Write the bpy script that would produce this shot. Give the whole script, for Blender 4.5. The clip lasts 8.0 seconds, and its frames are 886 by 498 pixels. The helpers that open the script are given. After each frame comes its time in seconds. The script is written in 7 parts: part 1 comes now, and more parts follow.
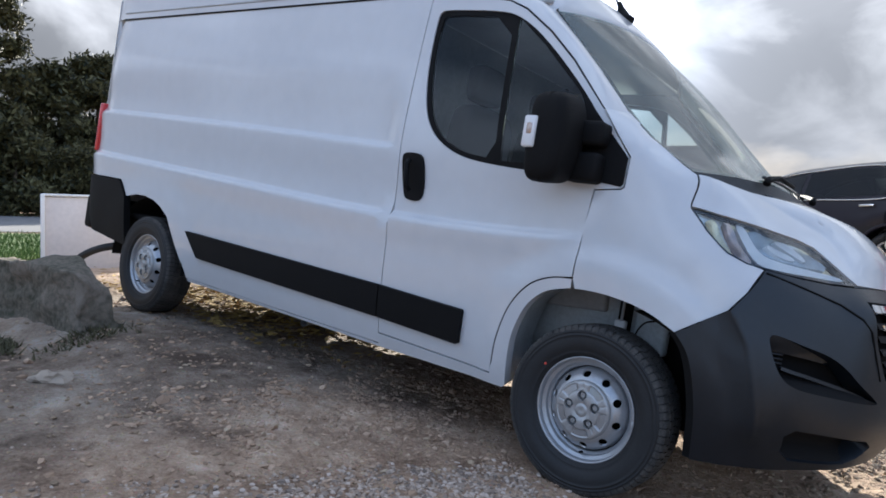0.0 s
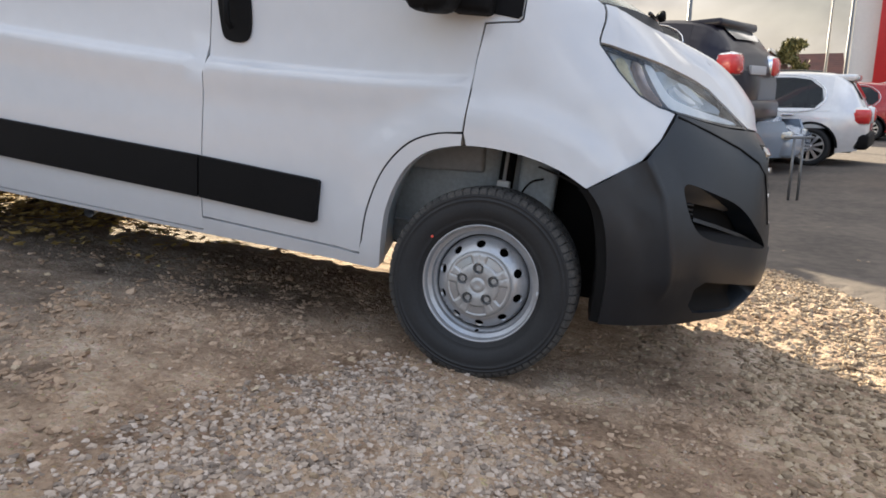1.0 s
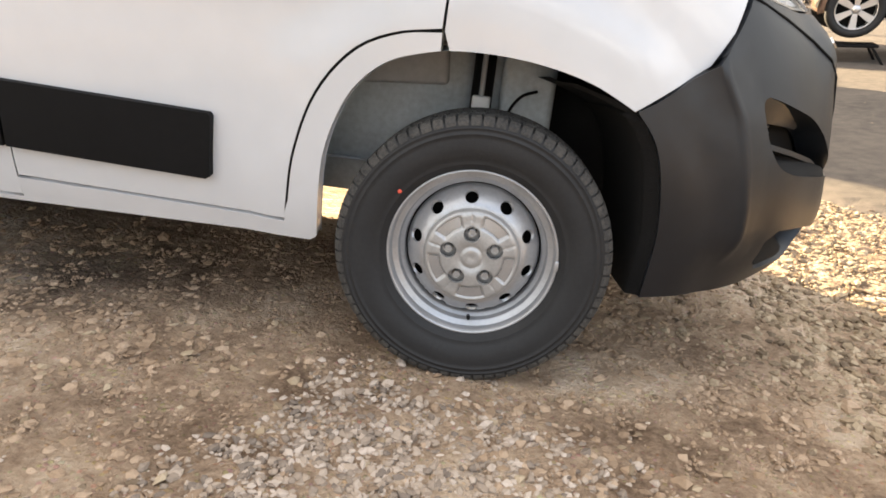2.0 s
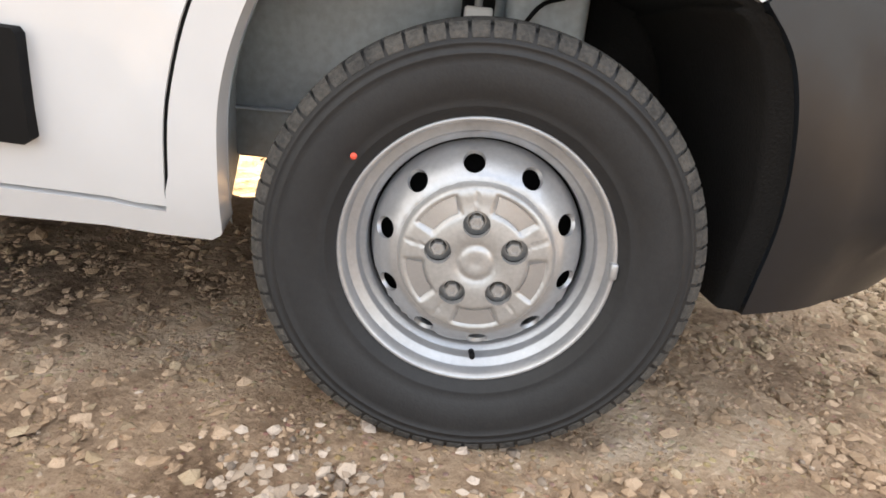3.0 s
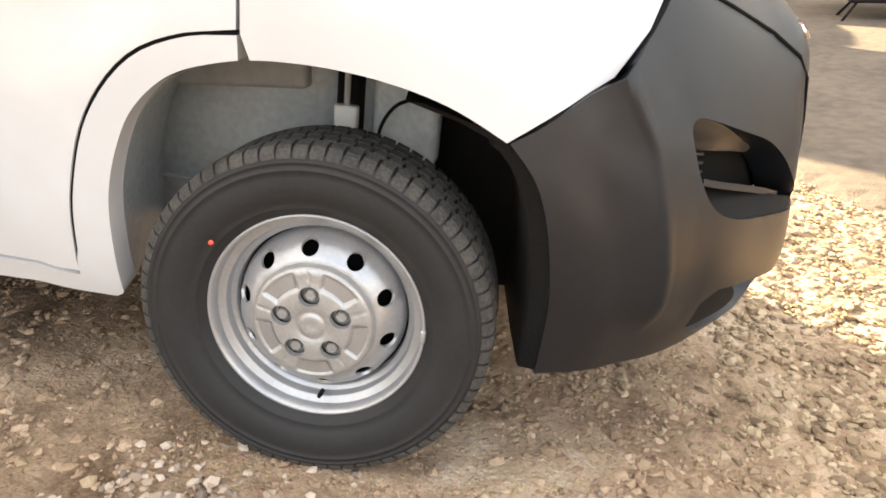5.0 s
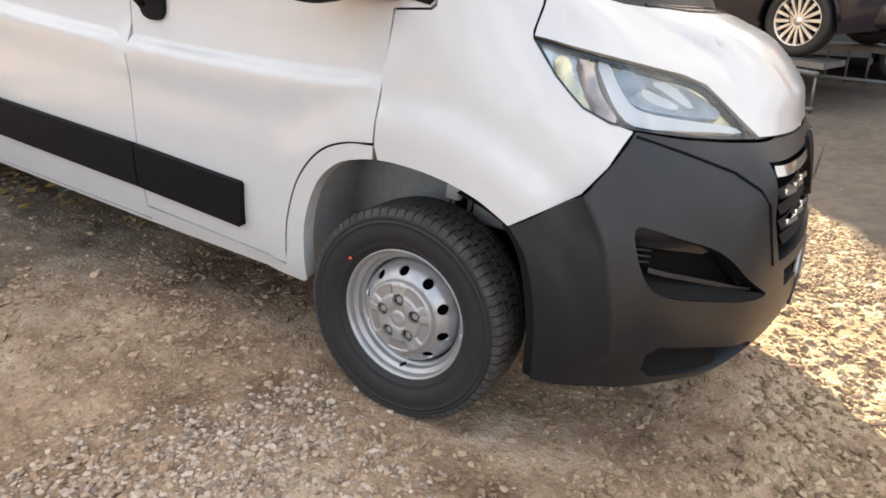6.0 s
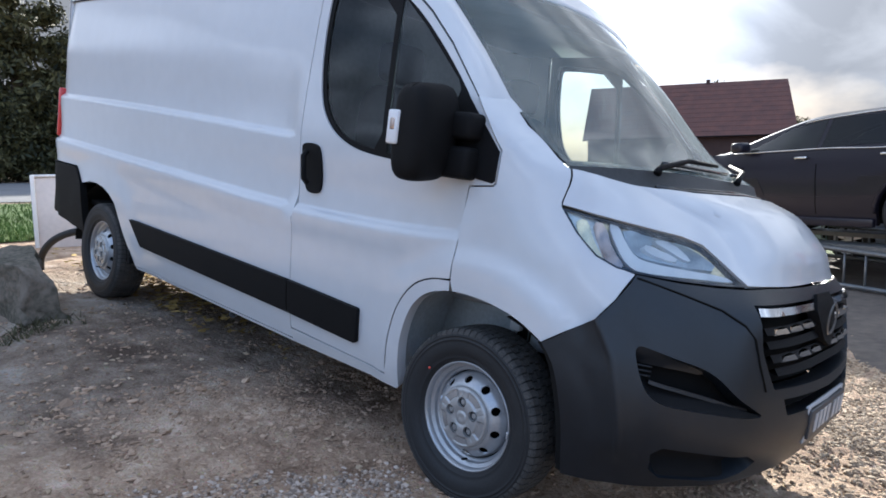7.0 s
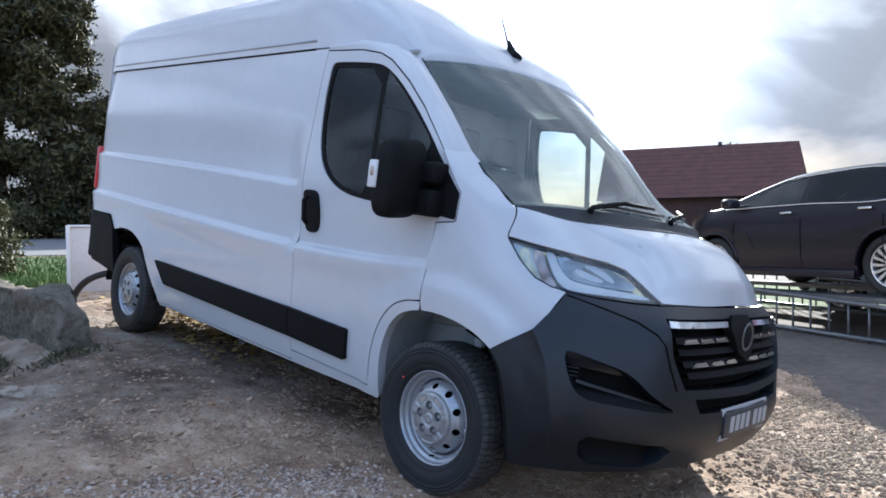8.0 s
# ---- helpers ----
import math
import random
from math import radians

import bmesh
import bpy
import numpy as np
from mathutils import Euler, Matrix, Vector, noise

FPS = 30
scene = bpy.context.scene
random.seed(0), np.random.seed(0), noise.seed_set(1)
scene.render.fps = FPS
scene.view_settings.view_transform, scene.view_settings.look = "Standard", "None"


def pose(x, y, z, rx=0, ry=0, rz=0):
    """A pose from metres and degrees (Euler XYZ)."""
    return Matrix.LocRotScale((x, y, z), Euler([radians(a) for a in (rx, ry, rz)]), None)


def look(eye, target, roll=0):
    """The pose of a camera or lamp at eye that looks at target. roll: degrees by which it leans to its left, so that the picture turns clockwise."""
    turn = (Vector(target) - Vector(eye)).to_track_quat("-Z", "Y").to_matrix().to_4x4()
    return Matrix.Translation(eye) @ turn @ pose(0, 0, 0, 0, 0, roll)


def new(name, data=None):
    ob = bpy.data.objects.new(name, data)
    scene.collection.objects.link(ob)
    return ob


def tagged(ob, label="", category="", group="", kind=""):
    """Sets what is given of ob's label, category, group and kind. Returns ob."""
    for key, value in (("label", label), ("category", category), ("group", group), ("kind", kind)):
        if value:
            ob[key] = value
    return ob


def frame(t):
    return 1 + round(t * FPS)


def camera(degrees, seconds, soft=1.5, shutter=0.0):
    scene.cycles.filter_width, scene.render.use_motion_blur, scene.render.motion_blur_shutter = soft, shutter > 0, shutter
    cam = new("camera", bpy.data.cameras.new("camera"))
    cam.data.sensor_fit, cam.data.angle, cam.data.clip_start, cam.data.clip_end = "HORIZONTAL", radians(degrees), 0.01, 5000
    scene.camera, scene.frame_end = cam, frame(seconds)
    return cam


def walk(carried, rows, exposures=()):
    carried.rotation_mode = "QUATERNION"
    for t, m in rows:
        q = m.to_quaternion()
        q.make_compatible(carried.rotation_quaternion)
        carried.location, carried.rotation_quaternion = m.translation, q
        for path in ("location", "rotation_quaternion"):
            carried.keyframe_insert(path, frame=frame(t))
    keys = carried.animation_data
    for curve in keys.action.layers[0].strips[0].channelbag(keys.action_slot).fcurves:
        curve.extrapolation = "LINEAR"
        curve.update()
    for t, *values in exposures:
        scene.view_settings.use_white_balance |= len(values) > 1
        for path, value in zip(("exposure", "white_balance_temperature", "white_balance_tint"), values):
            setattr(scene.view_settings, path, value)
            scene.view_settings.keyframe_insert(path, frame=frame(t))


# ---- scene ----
import collections

# The camera's rows are in the van's own axes (x to its nose, y to its left, z up from the ground under the front axle);
# the van stands nose down on a slope that also falls to its left.
VAN = pose(0, 0, 0, -4.8, 6.85, 0)
cam = camera(66.4, 8.0, soft=1.7)
PATH = [
    (0, (1.112, -3.521, 0.99), (-0.106, -1.936, 0.903), 9.4),
    (0.5, (0.801, -3.467, 0.93), (-0.116, -1.694, 0.811), 8.8),
    (1, (0.515, -3.265, 0.853), (-0.037, -1.375, 0.501), 8.0),
    (1.5, (0.226, -2.934, 0.856), (-0.053, -1.01, 0.387), 7.6),
    (1.7, (0.119, -2.788, 0.872), (-0.057, -0.87, 0.331), 7.7),
    (2.8, (-0.045, -2.034, 0.724), (-0.077, -0.163, 0.019), 5.8),
    (3, (-0.042, -1.944, 0.688), (-0.058, -0.066, -0.001), 5.8),
    (3.5, (-0.051, -1.81, 0.656), (0.003, 0.061, -0.048), 5.2),
    (4, (-0.018, -1.801, 0.659), (0.052, 0.077, -0.026), 5.4),
    (4.5, (0.102, -1.883, 0.764), (0.162, -0.02, 0.038), 5.5),
    (4.7, (0.173, -1.951, 0.841), (0.19, -0.093, 0.103), 5.6),
    (5.8, (0.8, -2.513, 1.237), (0.058, -0.824, 0.466), 7.6),
    (6, (0.931, -2.579, 1.282), (0.075, -0.924, 0.554), 7.3),
    (6.5, (1.259, -2.761, 1.313), (0.115, -1.174, 0.9), 7.2),
    (7, (1.518, -2.977, 1.293), (0.212, -1.486, 1.03), 7.4),
    (7.5, (1.795, -3.121, 1.268), (0.44, -1.663, 1.079), 7.4),
    (8, (2.032, -3.208, 1.234), (0.658, -1.758, 1.139), 7.5),
]
EXPOSURES = [(0, 1.74, 4780, 10), (0.5, 1.78, 4880, 10), (1.0, 2.15, 5600, 10), (1.5, 2.55, 6200, 10), (3, 3.33, 6550, 10), (4.0, 3.45, 6600, 10), (4.5, 3.52, 6850, 10), (6, 2.72, 6250, 10), (6.5, 2.28, 5050, 10), (7, 1.91, 4720, 10), (8, 1.79, 4540, 10)]
walk(cam, [(t, VAN @ look(eye, target, roll)) for t, eye, target, roll in PATH], EXPOSURES)

# ---- light ----
SUN_AZ, SUN_EL = 120.9, 15.6
world = bpy.data.worlds.new("sky")
scene.world = world
world.use_nodes = True
wn, wl = world.node_tree.nodes, world.node_tree.links
wn.clear()
w_out = wn.new("ShaderNodeOutputWorld")
w_bg = wn.new("ShaderNodeBackground")
w_sky = wn.new("ShaderNodeTexSky")
w_sky.sky_type = "NISHITA"
w_sky.sun_disc = False
w_sky.sun_elevation = radians(SUN_EL)
w_sky.sun_rotation = radians(90 - SUN_AZ)
w_sky.air_density, w_sky.dust_density = 1.0, 2.0
w_bg.inputs["Strength"].default_value = 0.058
# broken cloud over the whole sky: bright rims, grey bellies, a few blue gaps
w_tc = wn.new("ShaderNodeTexCoord")
w_map = wn.new("ShaderNodeMapping")
w_map.inputs["Scale"].default_value = (1.0, 1.0, 1.7)
w_n1, w_n2 = wn.new("ShaderNodeTexNoise"), wn.new("ShaderNodeTexNoise")
w_n1.inputs["Scale"].default_value, w_n1.inputs["Detail"].default_value, w_n1.inputs["Roughness"].default_value = 1.9, 7, 0.52
w_n2.inputs["Scale"].default_value, w_n2.inputs["Detail"].default_value, w_n2.inputs["Roughness"].default_value = 4.4, 8, 0.50
w_n2.inputs["Distortion"].default_value = 0.35
w_cover, w_shade = wn.new("ShaderNodeValToRGB"), wn.new("ShaderNodeValToRGB")
w_cover.color_ramp.elements[0].position, w_cover.color_ramp.elements[1].position = 0.30, 0.50
w_shade.color_ramp.elements[0].position, w_shade.color_ramp.elements[1].position = 0.41, 0.59
w_shade.color_ramp.elements[0].color, w_shade.color_ramp.elements[1].color = (3.0, 2.85, 2.68, 1), (8.8, 8.4, 7.8, 1)
w_mix = wn.new("ShaderNodeMix")
w_mix.data_type = "RGBA"
wl.new(w_tc.outputs["Generated"], w_map.inputs["Vector"])
for q in (w_n1, w_n2):
    wl.new(w_map.outputs[0], q.inputs["Vector"])
wl.new(w_n1.outputs["Fac"], w_cover.inputs[0])
wl.new(w_n2.outputs["Fac"], w_shade.inputs[0])
# the cover thins out overhead
w_xyz, w_high, w_thin = wn.new("ShaderNodeSeparateXYZ"), wn.new("ShaderNodeMapRange"), wn.new("ShaderNodeMath")
w_high.inputs["From Min"].default_value, w_high.inputs["From Max"].default_value = 0.32, 0.8
w_high.inputs["To Min"].default_value, w_high.inputs["To Max"].default_value = 1.0, 0.8
w_thin.operation = "MULTIPLY"
wl.new(w_tc.outputs["Generated"], w_xyz.inputs[0])
wl.new(w_xyz.outputs["Z"], w_high.inputs["Value"])
wl.new(w_cover.outputs[0], w_thin.inputs[0])
wl.new(w_high.outputs[0], w_thin.inputs[1])
wl.new(w_sky.outputs[0], w_mix.inputs["A"])
wl.new(w_shade.outputs[0], w_mix.inputs["B"])
# the direction of the low sun; blue gaps open high up, away from it
w_dot, w_pos = wn.new("ShaderNodeVectorMath"), wn.new("ShaderNodeMath")
w_dot.operation, w_pos.operation = "DOT_PRODUCT", "MAXIMUM"
w_dot.inputs[1].default_value = (math.cos(radians(SUN_AZ)) * math.cos(radians(SUN_EL)), math.sin(radians(SUN_AZ)) * math.cos(radians(SUN_EL)), math.sin(radians(SUN_EL)))
w_pos.inputs[1].default_value = 0.0
wl.new(w_tc.outputs["Generated"], w_dot.inputs[0])
wl.new(w_dot.outputs["Value"], w_pos.inputs[0])
w_away, w_lift, w_gap, w_open = wn.new("ShaderNodeMapRange"), wn.new("ShaderNodeMapRange"), wn.new("ShaderNodeMath"), wn.new("ShaderNodeMath")
w_away.inputs["From Min"].default_value, w_away.inputs["From Max"].default_value = 0.15, -0.55
w_lift.inputs["From Min"].default_value, w_lift.inputs["From Max"].default_value = 0.22, 0.60
w_lift.inputs["To Max"].default_value = 0.62
w_gap.operation, w_open.operation = "MULTIPLY", "SUBTRACT"
w_open.use_clamp = True
wl.new(w_dot.outputs["Value"], w_away.inputs["Value"])
wl.new(w_xyz.outputs["Z"], w_lift.inputs["Value"])
wl.new(w_away.outputs[0], w_gap.inputs[0])
wl.new(w_lift.outputs[0], w_gap.inputs[1])
wl.new(w_thin.outputs[0], w_open.inputs[0])
wl.new(w_gap.outputs[0], w_open.inputs[1])
wl.new(w_open.outputs[0], w_mix.inputs["Factor"])
# clouds away from the sun are lit from the front and so are brighter
w_face = wn.new("ShaderNodeMapRange")
w_face.inputs["From Min"].default_value, w_face.inputs["From Max"].default_value = -1.0, 1.0
w_face.inputs["To Min"].default_value, w_face.inputs["To Max"].default_value = 1.08, 0.58
w_lit = wn.new("ShaderNodeVectorMath")
w_lit.operation = "SCALE"
wl.new(w_dot.outputs["Value"], w_face.inputs["Value"])
wl.new(w_mix.outputs["Result"], w_lit.inputs[0])
wl.new(w_face.outputs[0], w_lit.inputs["Scale"])
# the cloud deck is thinner and brighter overhead than near the horizon
w_deck, w_up = wn.new("ShaderNodeMapRange"), wn.new("ShaderNodeVectorMath")
w_deck.inputs["From Min"].default_value, w_deck.inputs["From Max"].default_value = 0.08, 0.85
w_deck.inputs["To Min"].default_value, w_deck.inputs["To Max"].default_value = 0.76, 1.62
w_up.operation = "SCALE"
wl.new(w_xyz.outputs["Z"], w_deck.inputs["Value"])
wl.new(w_lit.outputs[0], w_up.inputs[0])
# a flat grey bank lies low over the horizon, its upper edge ragged
w_rag, w_bank, w_both = wn.new("ShaderNodeMath"), wn.new("ShaderNodeMapRange"), wn.new("ShaderNodeMath")
w_rag.operation, w_both.operation = "MULTIPLY_ADD", "MULTIPLY"
w_rag.inputs[1].default_value = 0.28
wl.new(w_n2.outputs["Fac"], w_rag.inputs[0])
wl.new(w_xyz.outputs["Z"], w_rag.inputs[2])
w_bank.inputs["From Min"].default_value, w_bank.inputs["From Max"].default_value = 0.31, 0.40
w_bank.inputs["To Min"].default_value, w_bank.inputs["To Max"].default_value = 0.64, 1.0
w_bank.interpolation_type = "SMOOTHSTEP"
wl.new(w_rag.outputs[0], w_bank.inputs["Value"])
wl.new(w_deck.outputs[0], w_both.inputs[0])
wl.new(w_bank.outputs[0], w_both.inputs[1])
wl.new(w_both.outputs[0], w_up.inputs["Scale"])
# low sunlight warms the clouds on its own side
w_side, w_warm, w_tone = wn.new("ShaderNodeMapRange"), wn.new("ShaderNodeMix"), wn.new("ShaderNodeVectorMath")
w_side.inputs["From Min"].default_value, w_side.inputs["From Max"].default_value = -0.1, 0.8
w_warm.data_type, w_tone.operation = "RGBA", "MULTIPLY"
w_warm.inputs["A"].default_value, w_warm.inputs["B"].default_value = (1, 1, 1, 1), (1.0, 0.87, 0.71, 1)
wl.new(w_dot.outputs["Value"], w_side.inputs["Value"])
wl.new(w_side.outputs[0], w_warm.inputs["Factor"])
wl.new(w_up.outputs[0], w_tone.inputs[0])
wl.new(w_warm.outputs["Result"], w_tone.inputs[1])
w_last = w_tone.outputs[0]
for power, gain, warm in ((120, 26.0, 0.84), (4, 2.2, 0.72)):
    w_pow, w_gain, w_add = wn.new("ShaderNodeMath"), wn.new("ShaderNodeVectorMath"), wn.new("ShaderNodeVectorMath")
    w_pow.operation, w_gain.operation, w_add.operation = "POWER", "SCALE", "ADD"
    w_pow.inputs[1].default_value = power
    w_gain.inputs[0].default_value = (gain, gain * (0.55 + 0.45 * warm), gain * warm)
    wl.new(w_pos.outputs[0], w_pow.inputs[0])
    wl.new(w_pow.outputs[0], w_gain.inputs["Scale"])
    wl.new(w_last, w_add.inputs[0])
    wl.new(w_gain.outputs[0], w_add.inputs[1])
    w_last = w_add.outputs[0]
wl.new(w_last, w_bg.inputs[0])
wl.new(w_bg.outputs[0], w_out.inputs[0])
sun = new("sun", bpy.data.lights.new("sun", "SUN"))
sun.data.energy, sun.data.angle, sun.data.color = 5.0, radians(0.6), (1.0, 0.77, 0.48)
sun_dir = Vector((math.cos(radians(SUN_AZ)) * math.cos(radians(SUN_EL)), math.sin(radians(SUN_AZ)) * math.cos(radians(SUN_EL)), math.sin(radians(SUN_EL))))
sun.matrix_world = look(sun_dir * 50, (0, 0, 0))

# ---- materials ----
def material(name, color, rough=0.5, metal=0.0, vary=0.0, scale=8.0, bump=0.0, bump_scale=None, coat=0.0, dark=None, spec=0.5):
    """A Principled surface whose colour drifts to `dark` with two sizes of noise, with fine relief."""
    m = bpy.data.materials.new(name)
    m.use_nodes = True
    n, l = m.node_tree.nodes, m.node_tree.links
    b = n["Principled BSDF"]
    b.inputs["Base Color"].default_value = (*color, 1)
    b.inputs["Roughness"].default_value = rough
    b.inputs["Metallic"].default_value = metal
    b.inputs["Coat Weight"].default_value = coat
    b.inputs["Coat Roughness"].default_value = 0.04
    b.inputs["Specular IOR Level"].default_value = spec
    tc = n.new("ShaderNodeTexCoord")
    if vary:
        n1, n2 = n.new("ShaderNodeTexNoise"), n.new("ShaderNodeTexNoise")
        n1.inputs["Scale"].default_value, n2.inputs["Scale"].default_value = scale, scale * 9
        n1.inputs["Detail"].default_value, n2.inputs["Detail"].default_value = 5, 4
        mean = n.new("ShaderNodeMath")
        mean.operation = "MULTIPLY_ADD"
        mean.inputs[1].default_value = 0.5
        half = n.new("ShaderNodeMath")
        half.operation = "MULTIPLY"
        half.inputs[1].default_value = 0.5
        for q in (n1, n2):
            l.new(tc.outputs["Object"], q.inputs["Vector"])
        l.new(n2.outputs["Fac"], half.inputs[0])
        l.new(n1.outputs["Fac"], mean.inputs[0])
        l.new(half.outputs[0], mean.inputs[2])
        ramp = n.new("ShaderNodeValToRGB")
        d = dark or tuple(c * (1 - vary) for c in color)
        ramp.color_ramp.elements[0].position, ramp.color_ramp.elements[1].position = 0.36, 0.62
        ramp.color_ramp.elements[0].color = (*d, 1)
        ramp.color_ramp.elements[1].color = (*color, 1)
        l.new(mean.outputs[0], ramp.inputs[0])
        l.new(ramp.outputs[0], b.inputs["Base Color"])
    if bump:
        nb = n.new("ShaderNodeTexNoise")
        nb.inputs["Scale"].default_value = bump_scale or scale * 12
        nb.inputs["Detail"].default_value = 4
        l.new(tc.outputs["Object"], nb.inputs["Vector"])
        bp = n.new("ShaderNodeBump")
        bp.inputs["Strength"].default_value = bump
        bp.inputs["Distance"].default_value = 0.01
        l.new(nb.outputs["Fac"], bp.inputs["Height"])
        l.new(bp.outputs[0], b.inputs["Normal"])
    return m


def glass(name, tint=(0.9, 0.95, 0.95), rough=0.0, ior=1.5):
    m = bpy.data.materials.new(name)
    m.use_nodes = True
    n, l = m.node_tree.nodes, m.node_tree.links
    n.remove(n["Principled BSDF"])
    tr, gl, mix, fr = n.new("ShaderNodeBsdfTransparent"), n.new("ShaderNodeBsdfGlossy"), n.new("ShaderNodeMixShader"), n.new("ShaderNodeFresnel")
    tr.inputs[0].default_value = (*tint, 1)
    gl.inputs["Roughness"].default_value = rough
    fr.inputs["IOR"].default_value = ior
    l.new(fr.outputs[0], mix.inputs[0])
    l.new(tr.outputs[0], mix.inputs[1])
    l.new(gl.outputs[0], mix.inputs[2])
    l.new(mix.outputs[0], n["Material Output"].inputs["Surface"])
    return m


M_PAINT = material("white_paint", (0.60, 0.615, 0.64), 0.30, vary=0.05, scale=1.2, coat=0.7)
M_PAINT.node_tree.nodes["Principled BSDF"].inputs["Coat Roughness"].default_value = 0.06
M_PAINT_IN = material("inner_paint", (0.42, 0.44, 0.46), 0.5, vary=0.2, scale=5)
M_BLACK = material("black_plastic", (0.0065, 0.0065, 0.0072), 0.65, vary=0.25, scale=6, bump=0.25, bump_scale=900, spec=0.16)
M_BUMPER = material("bumper_plastic", (0.0085, 0.0115, 0.0165), 0.37, vary=0.25, scale=5, bump=0.10, bump_scale=900, spec=0.52)
M_COWL = material("scuttle_plastic", (0.045, 0.047, 0.050), 0.6, vary=0.3, scale=9, bump=0.2, bump_scale=500)
M_GLOSS = material("gloss_black", (0.012, 0.012, 0.013), 0.15, coat=0.5)
# near-black, so the deep shade of cavities and gaps is in the colour
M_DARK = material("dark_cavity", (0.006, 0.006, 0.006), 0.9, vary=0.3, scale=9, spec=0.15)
M_RUBBER = material("rubber", (0.021, 0.0215, 0.023), 0.62, spec=0.4, vary=0.3, scale=11, bump=0.10, bump_scale=260, dark=(0.015, 0.0155, 0.017))
M_TREAD = material("dusty_tread", (0.030, 0.030, 0.030), 0.8, vary=0.5, scale=16, bump=0.4, bump_scale=200, dark=(0.08, 0.075, 0.068))
M_STEEL = material("silver_wheel_paint", (0.46, 0.47, 0.49), 0.33, metal=0.55, vary=0.14, scale=14, bump=0.06, bump_scale=300)
M_CAP = material("grey_cap_plastic", (0.44, 0.44, 0.44), 0.31, metal=0.45, vary=0.2, scale=18)
M_BOLT = material("bolt_steel", (0.22, 0.22, 0.22), 0.4, metal=0.8, vary=0.3, scale=60)
M_CHROME = material("chrome", (0.75, 0.76, 0.78), 0.12, metal=1.0)
M_GLASS = glass("windscreen_glass", (0.84, 0.92, 0.91), ior=1.7)
# a thin dust film on the windscreen, tinted to imitate bright sky reflection
q = M_GLASS.node_tree
haze, veil, both_ways, film = q.nodes.new("ShaderNodeBsdfDiffuse"), q.nodes.new("ShaderNodeBsdfTranslucent"), q.nodes.new("ShaderNodeMixShader"), q.nodes.new("ShaderNodeMixShader")
haze.inputs[0].default_value = (0.66, 0.76, 0.73, 1)
film.inputs[0].default_value = 0.22
q.links.new(q.nodes["Mix Shader"].outputs[0], film.inputs[1])
veil.inputs[0].default_value = (0.80, 0.88, 0.82, 1)
q.links.new(haze.outputs[0], both_ways.inputs[1])
q.links.new(veil.outputs[0], both_ways.inputs[2])
q.links.new(both_ways.outputs[0], film.inputs[2])
q.links.new(film.outputs[0], q.nodes["Material Output"].inputs["Surface"])
M_TINT = glass("side_glass", (0.58, 0.64, 0.63), ior=1.48)
M_INLAY = material("bright_inlay", (0.43, 0.435, 0.445), 0.22, metal=0.6, vary=0.1, scale=30)
M_SHROUD = material("lamp_shroud_grey", (0.68, 0.76, 0.84), 0.22, metal=0.4, vary=0.2, scale=12)
M_LENS = glass("lamp_lens", (0.93, 0.95, 0.96), ior=1.75)
M_AMBER = material("amber_reflector", (0.84, 0.76, 0.50), 0.2, metal=0.55, vary=0.45, scale=24)
M_REFL = material("lamp_reflector", (0.74, 0.74, 0.68), 0.2, metal=0.5, vary=0.35, scale=9)
M_FIN = material("smoked_lamp_fin", (0.50, 0.40, 0.34), 0.18, metal=0.7, vary=0.3, scale=30)
M_STRIP = material("bright_lamp_strip", (0.88, 0.89, 0.90), 0.22, metal=0.0, vary=0.1, scale=30)
M_PLATEBAR = material("plate_grey", (0.42, 0.42, 0.43), 0.5)
M_WHITE = material("white_plastic", (0.8, 0.8, 0.8), 0.4, vary=0.06, scale=20)
M_RED = material("red_lens", (0.55, 0.03, 0.03), 0.2, coat=0.5)
M_PLATE = material("dusty_plate", (0.06, 0.06, 0.064), 0.4, vary=0.15, scale=12)
M_REDDOT = material("red_paint_dot", (0.75, 0.10, 0.06), 0.5)
M_LINER = material("grey_arch_panel", (0.60, 0.655, 0.69), 0.6, vary=0.25, scale=7, bump=0.1)
M_FELT = material("black_arch_liner", (0.008, 0.008, 0.0083), 0.9, vary=0.3, scale=20, bump=0.4, bump_scale=240, spec=0.25)
M_TRIM_IN = material("grey_cab_trim", (0.10, 0.102, 0.108), 0.7, vary=0.15, scale=20)
M_SEAT = material("grey_seat_cloth", (0.05, 0.052, 0.058), 0.9, vary=0.3, scale=40)
M_DASH = material("dash_plastic", (0.03, 0.032, 0.036), 0.6, vary=0.2, scale=12)
M_CONC = material("weathered_concrete", (0.20, 0.172, 0.138), 0.95, vary=0.55, scale=3.2, bump=1.0, bump_scale=16, dark=(0.06, 0.06, 0.042), spec=0.2)
M_GALV = material("galvanised_steel", (0.19, 0.195, 0.20), 0.5, metal=0.6, vary=0.3, scale=16)


# ---- mesh tools ----
def part(name, bm, mat, parent=None, label="", smooth=True):
    """Links a bmesh as one mesh object, under a thing or a part."""
    me = bpy.data.meshes.new(name)
    if smooth:
        for f in bm.faces:
            f.smooth = True
    bm.to_mesh(me)
    bm.free()
    me.materials.append(mat)
    ob = new(name, me)
    if parent is not None:
        ob.parent = parent
    if label:
        ob["label"] = label
    return ob


def thing(name, m, label, category, group="", kind=""):
    ob = new(name)
    ob.matrix_world = m
    ob.empty_display_size = 0.1
    return tagged(ob, label, category, group, kind)


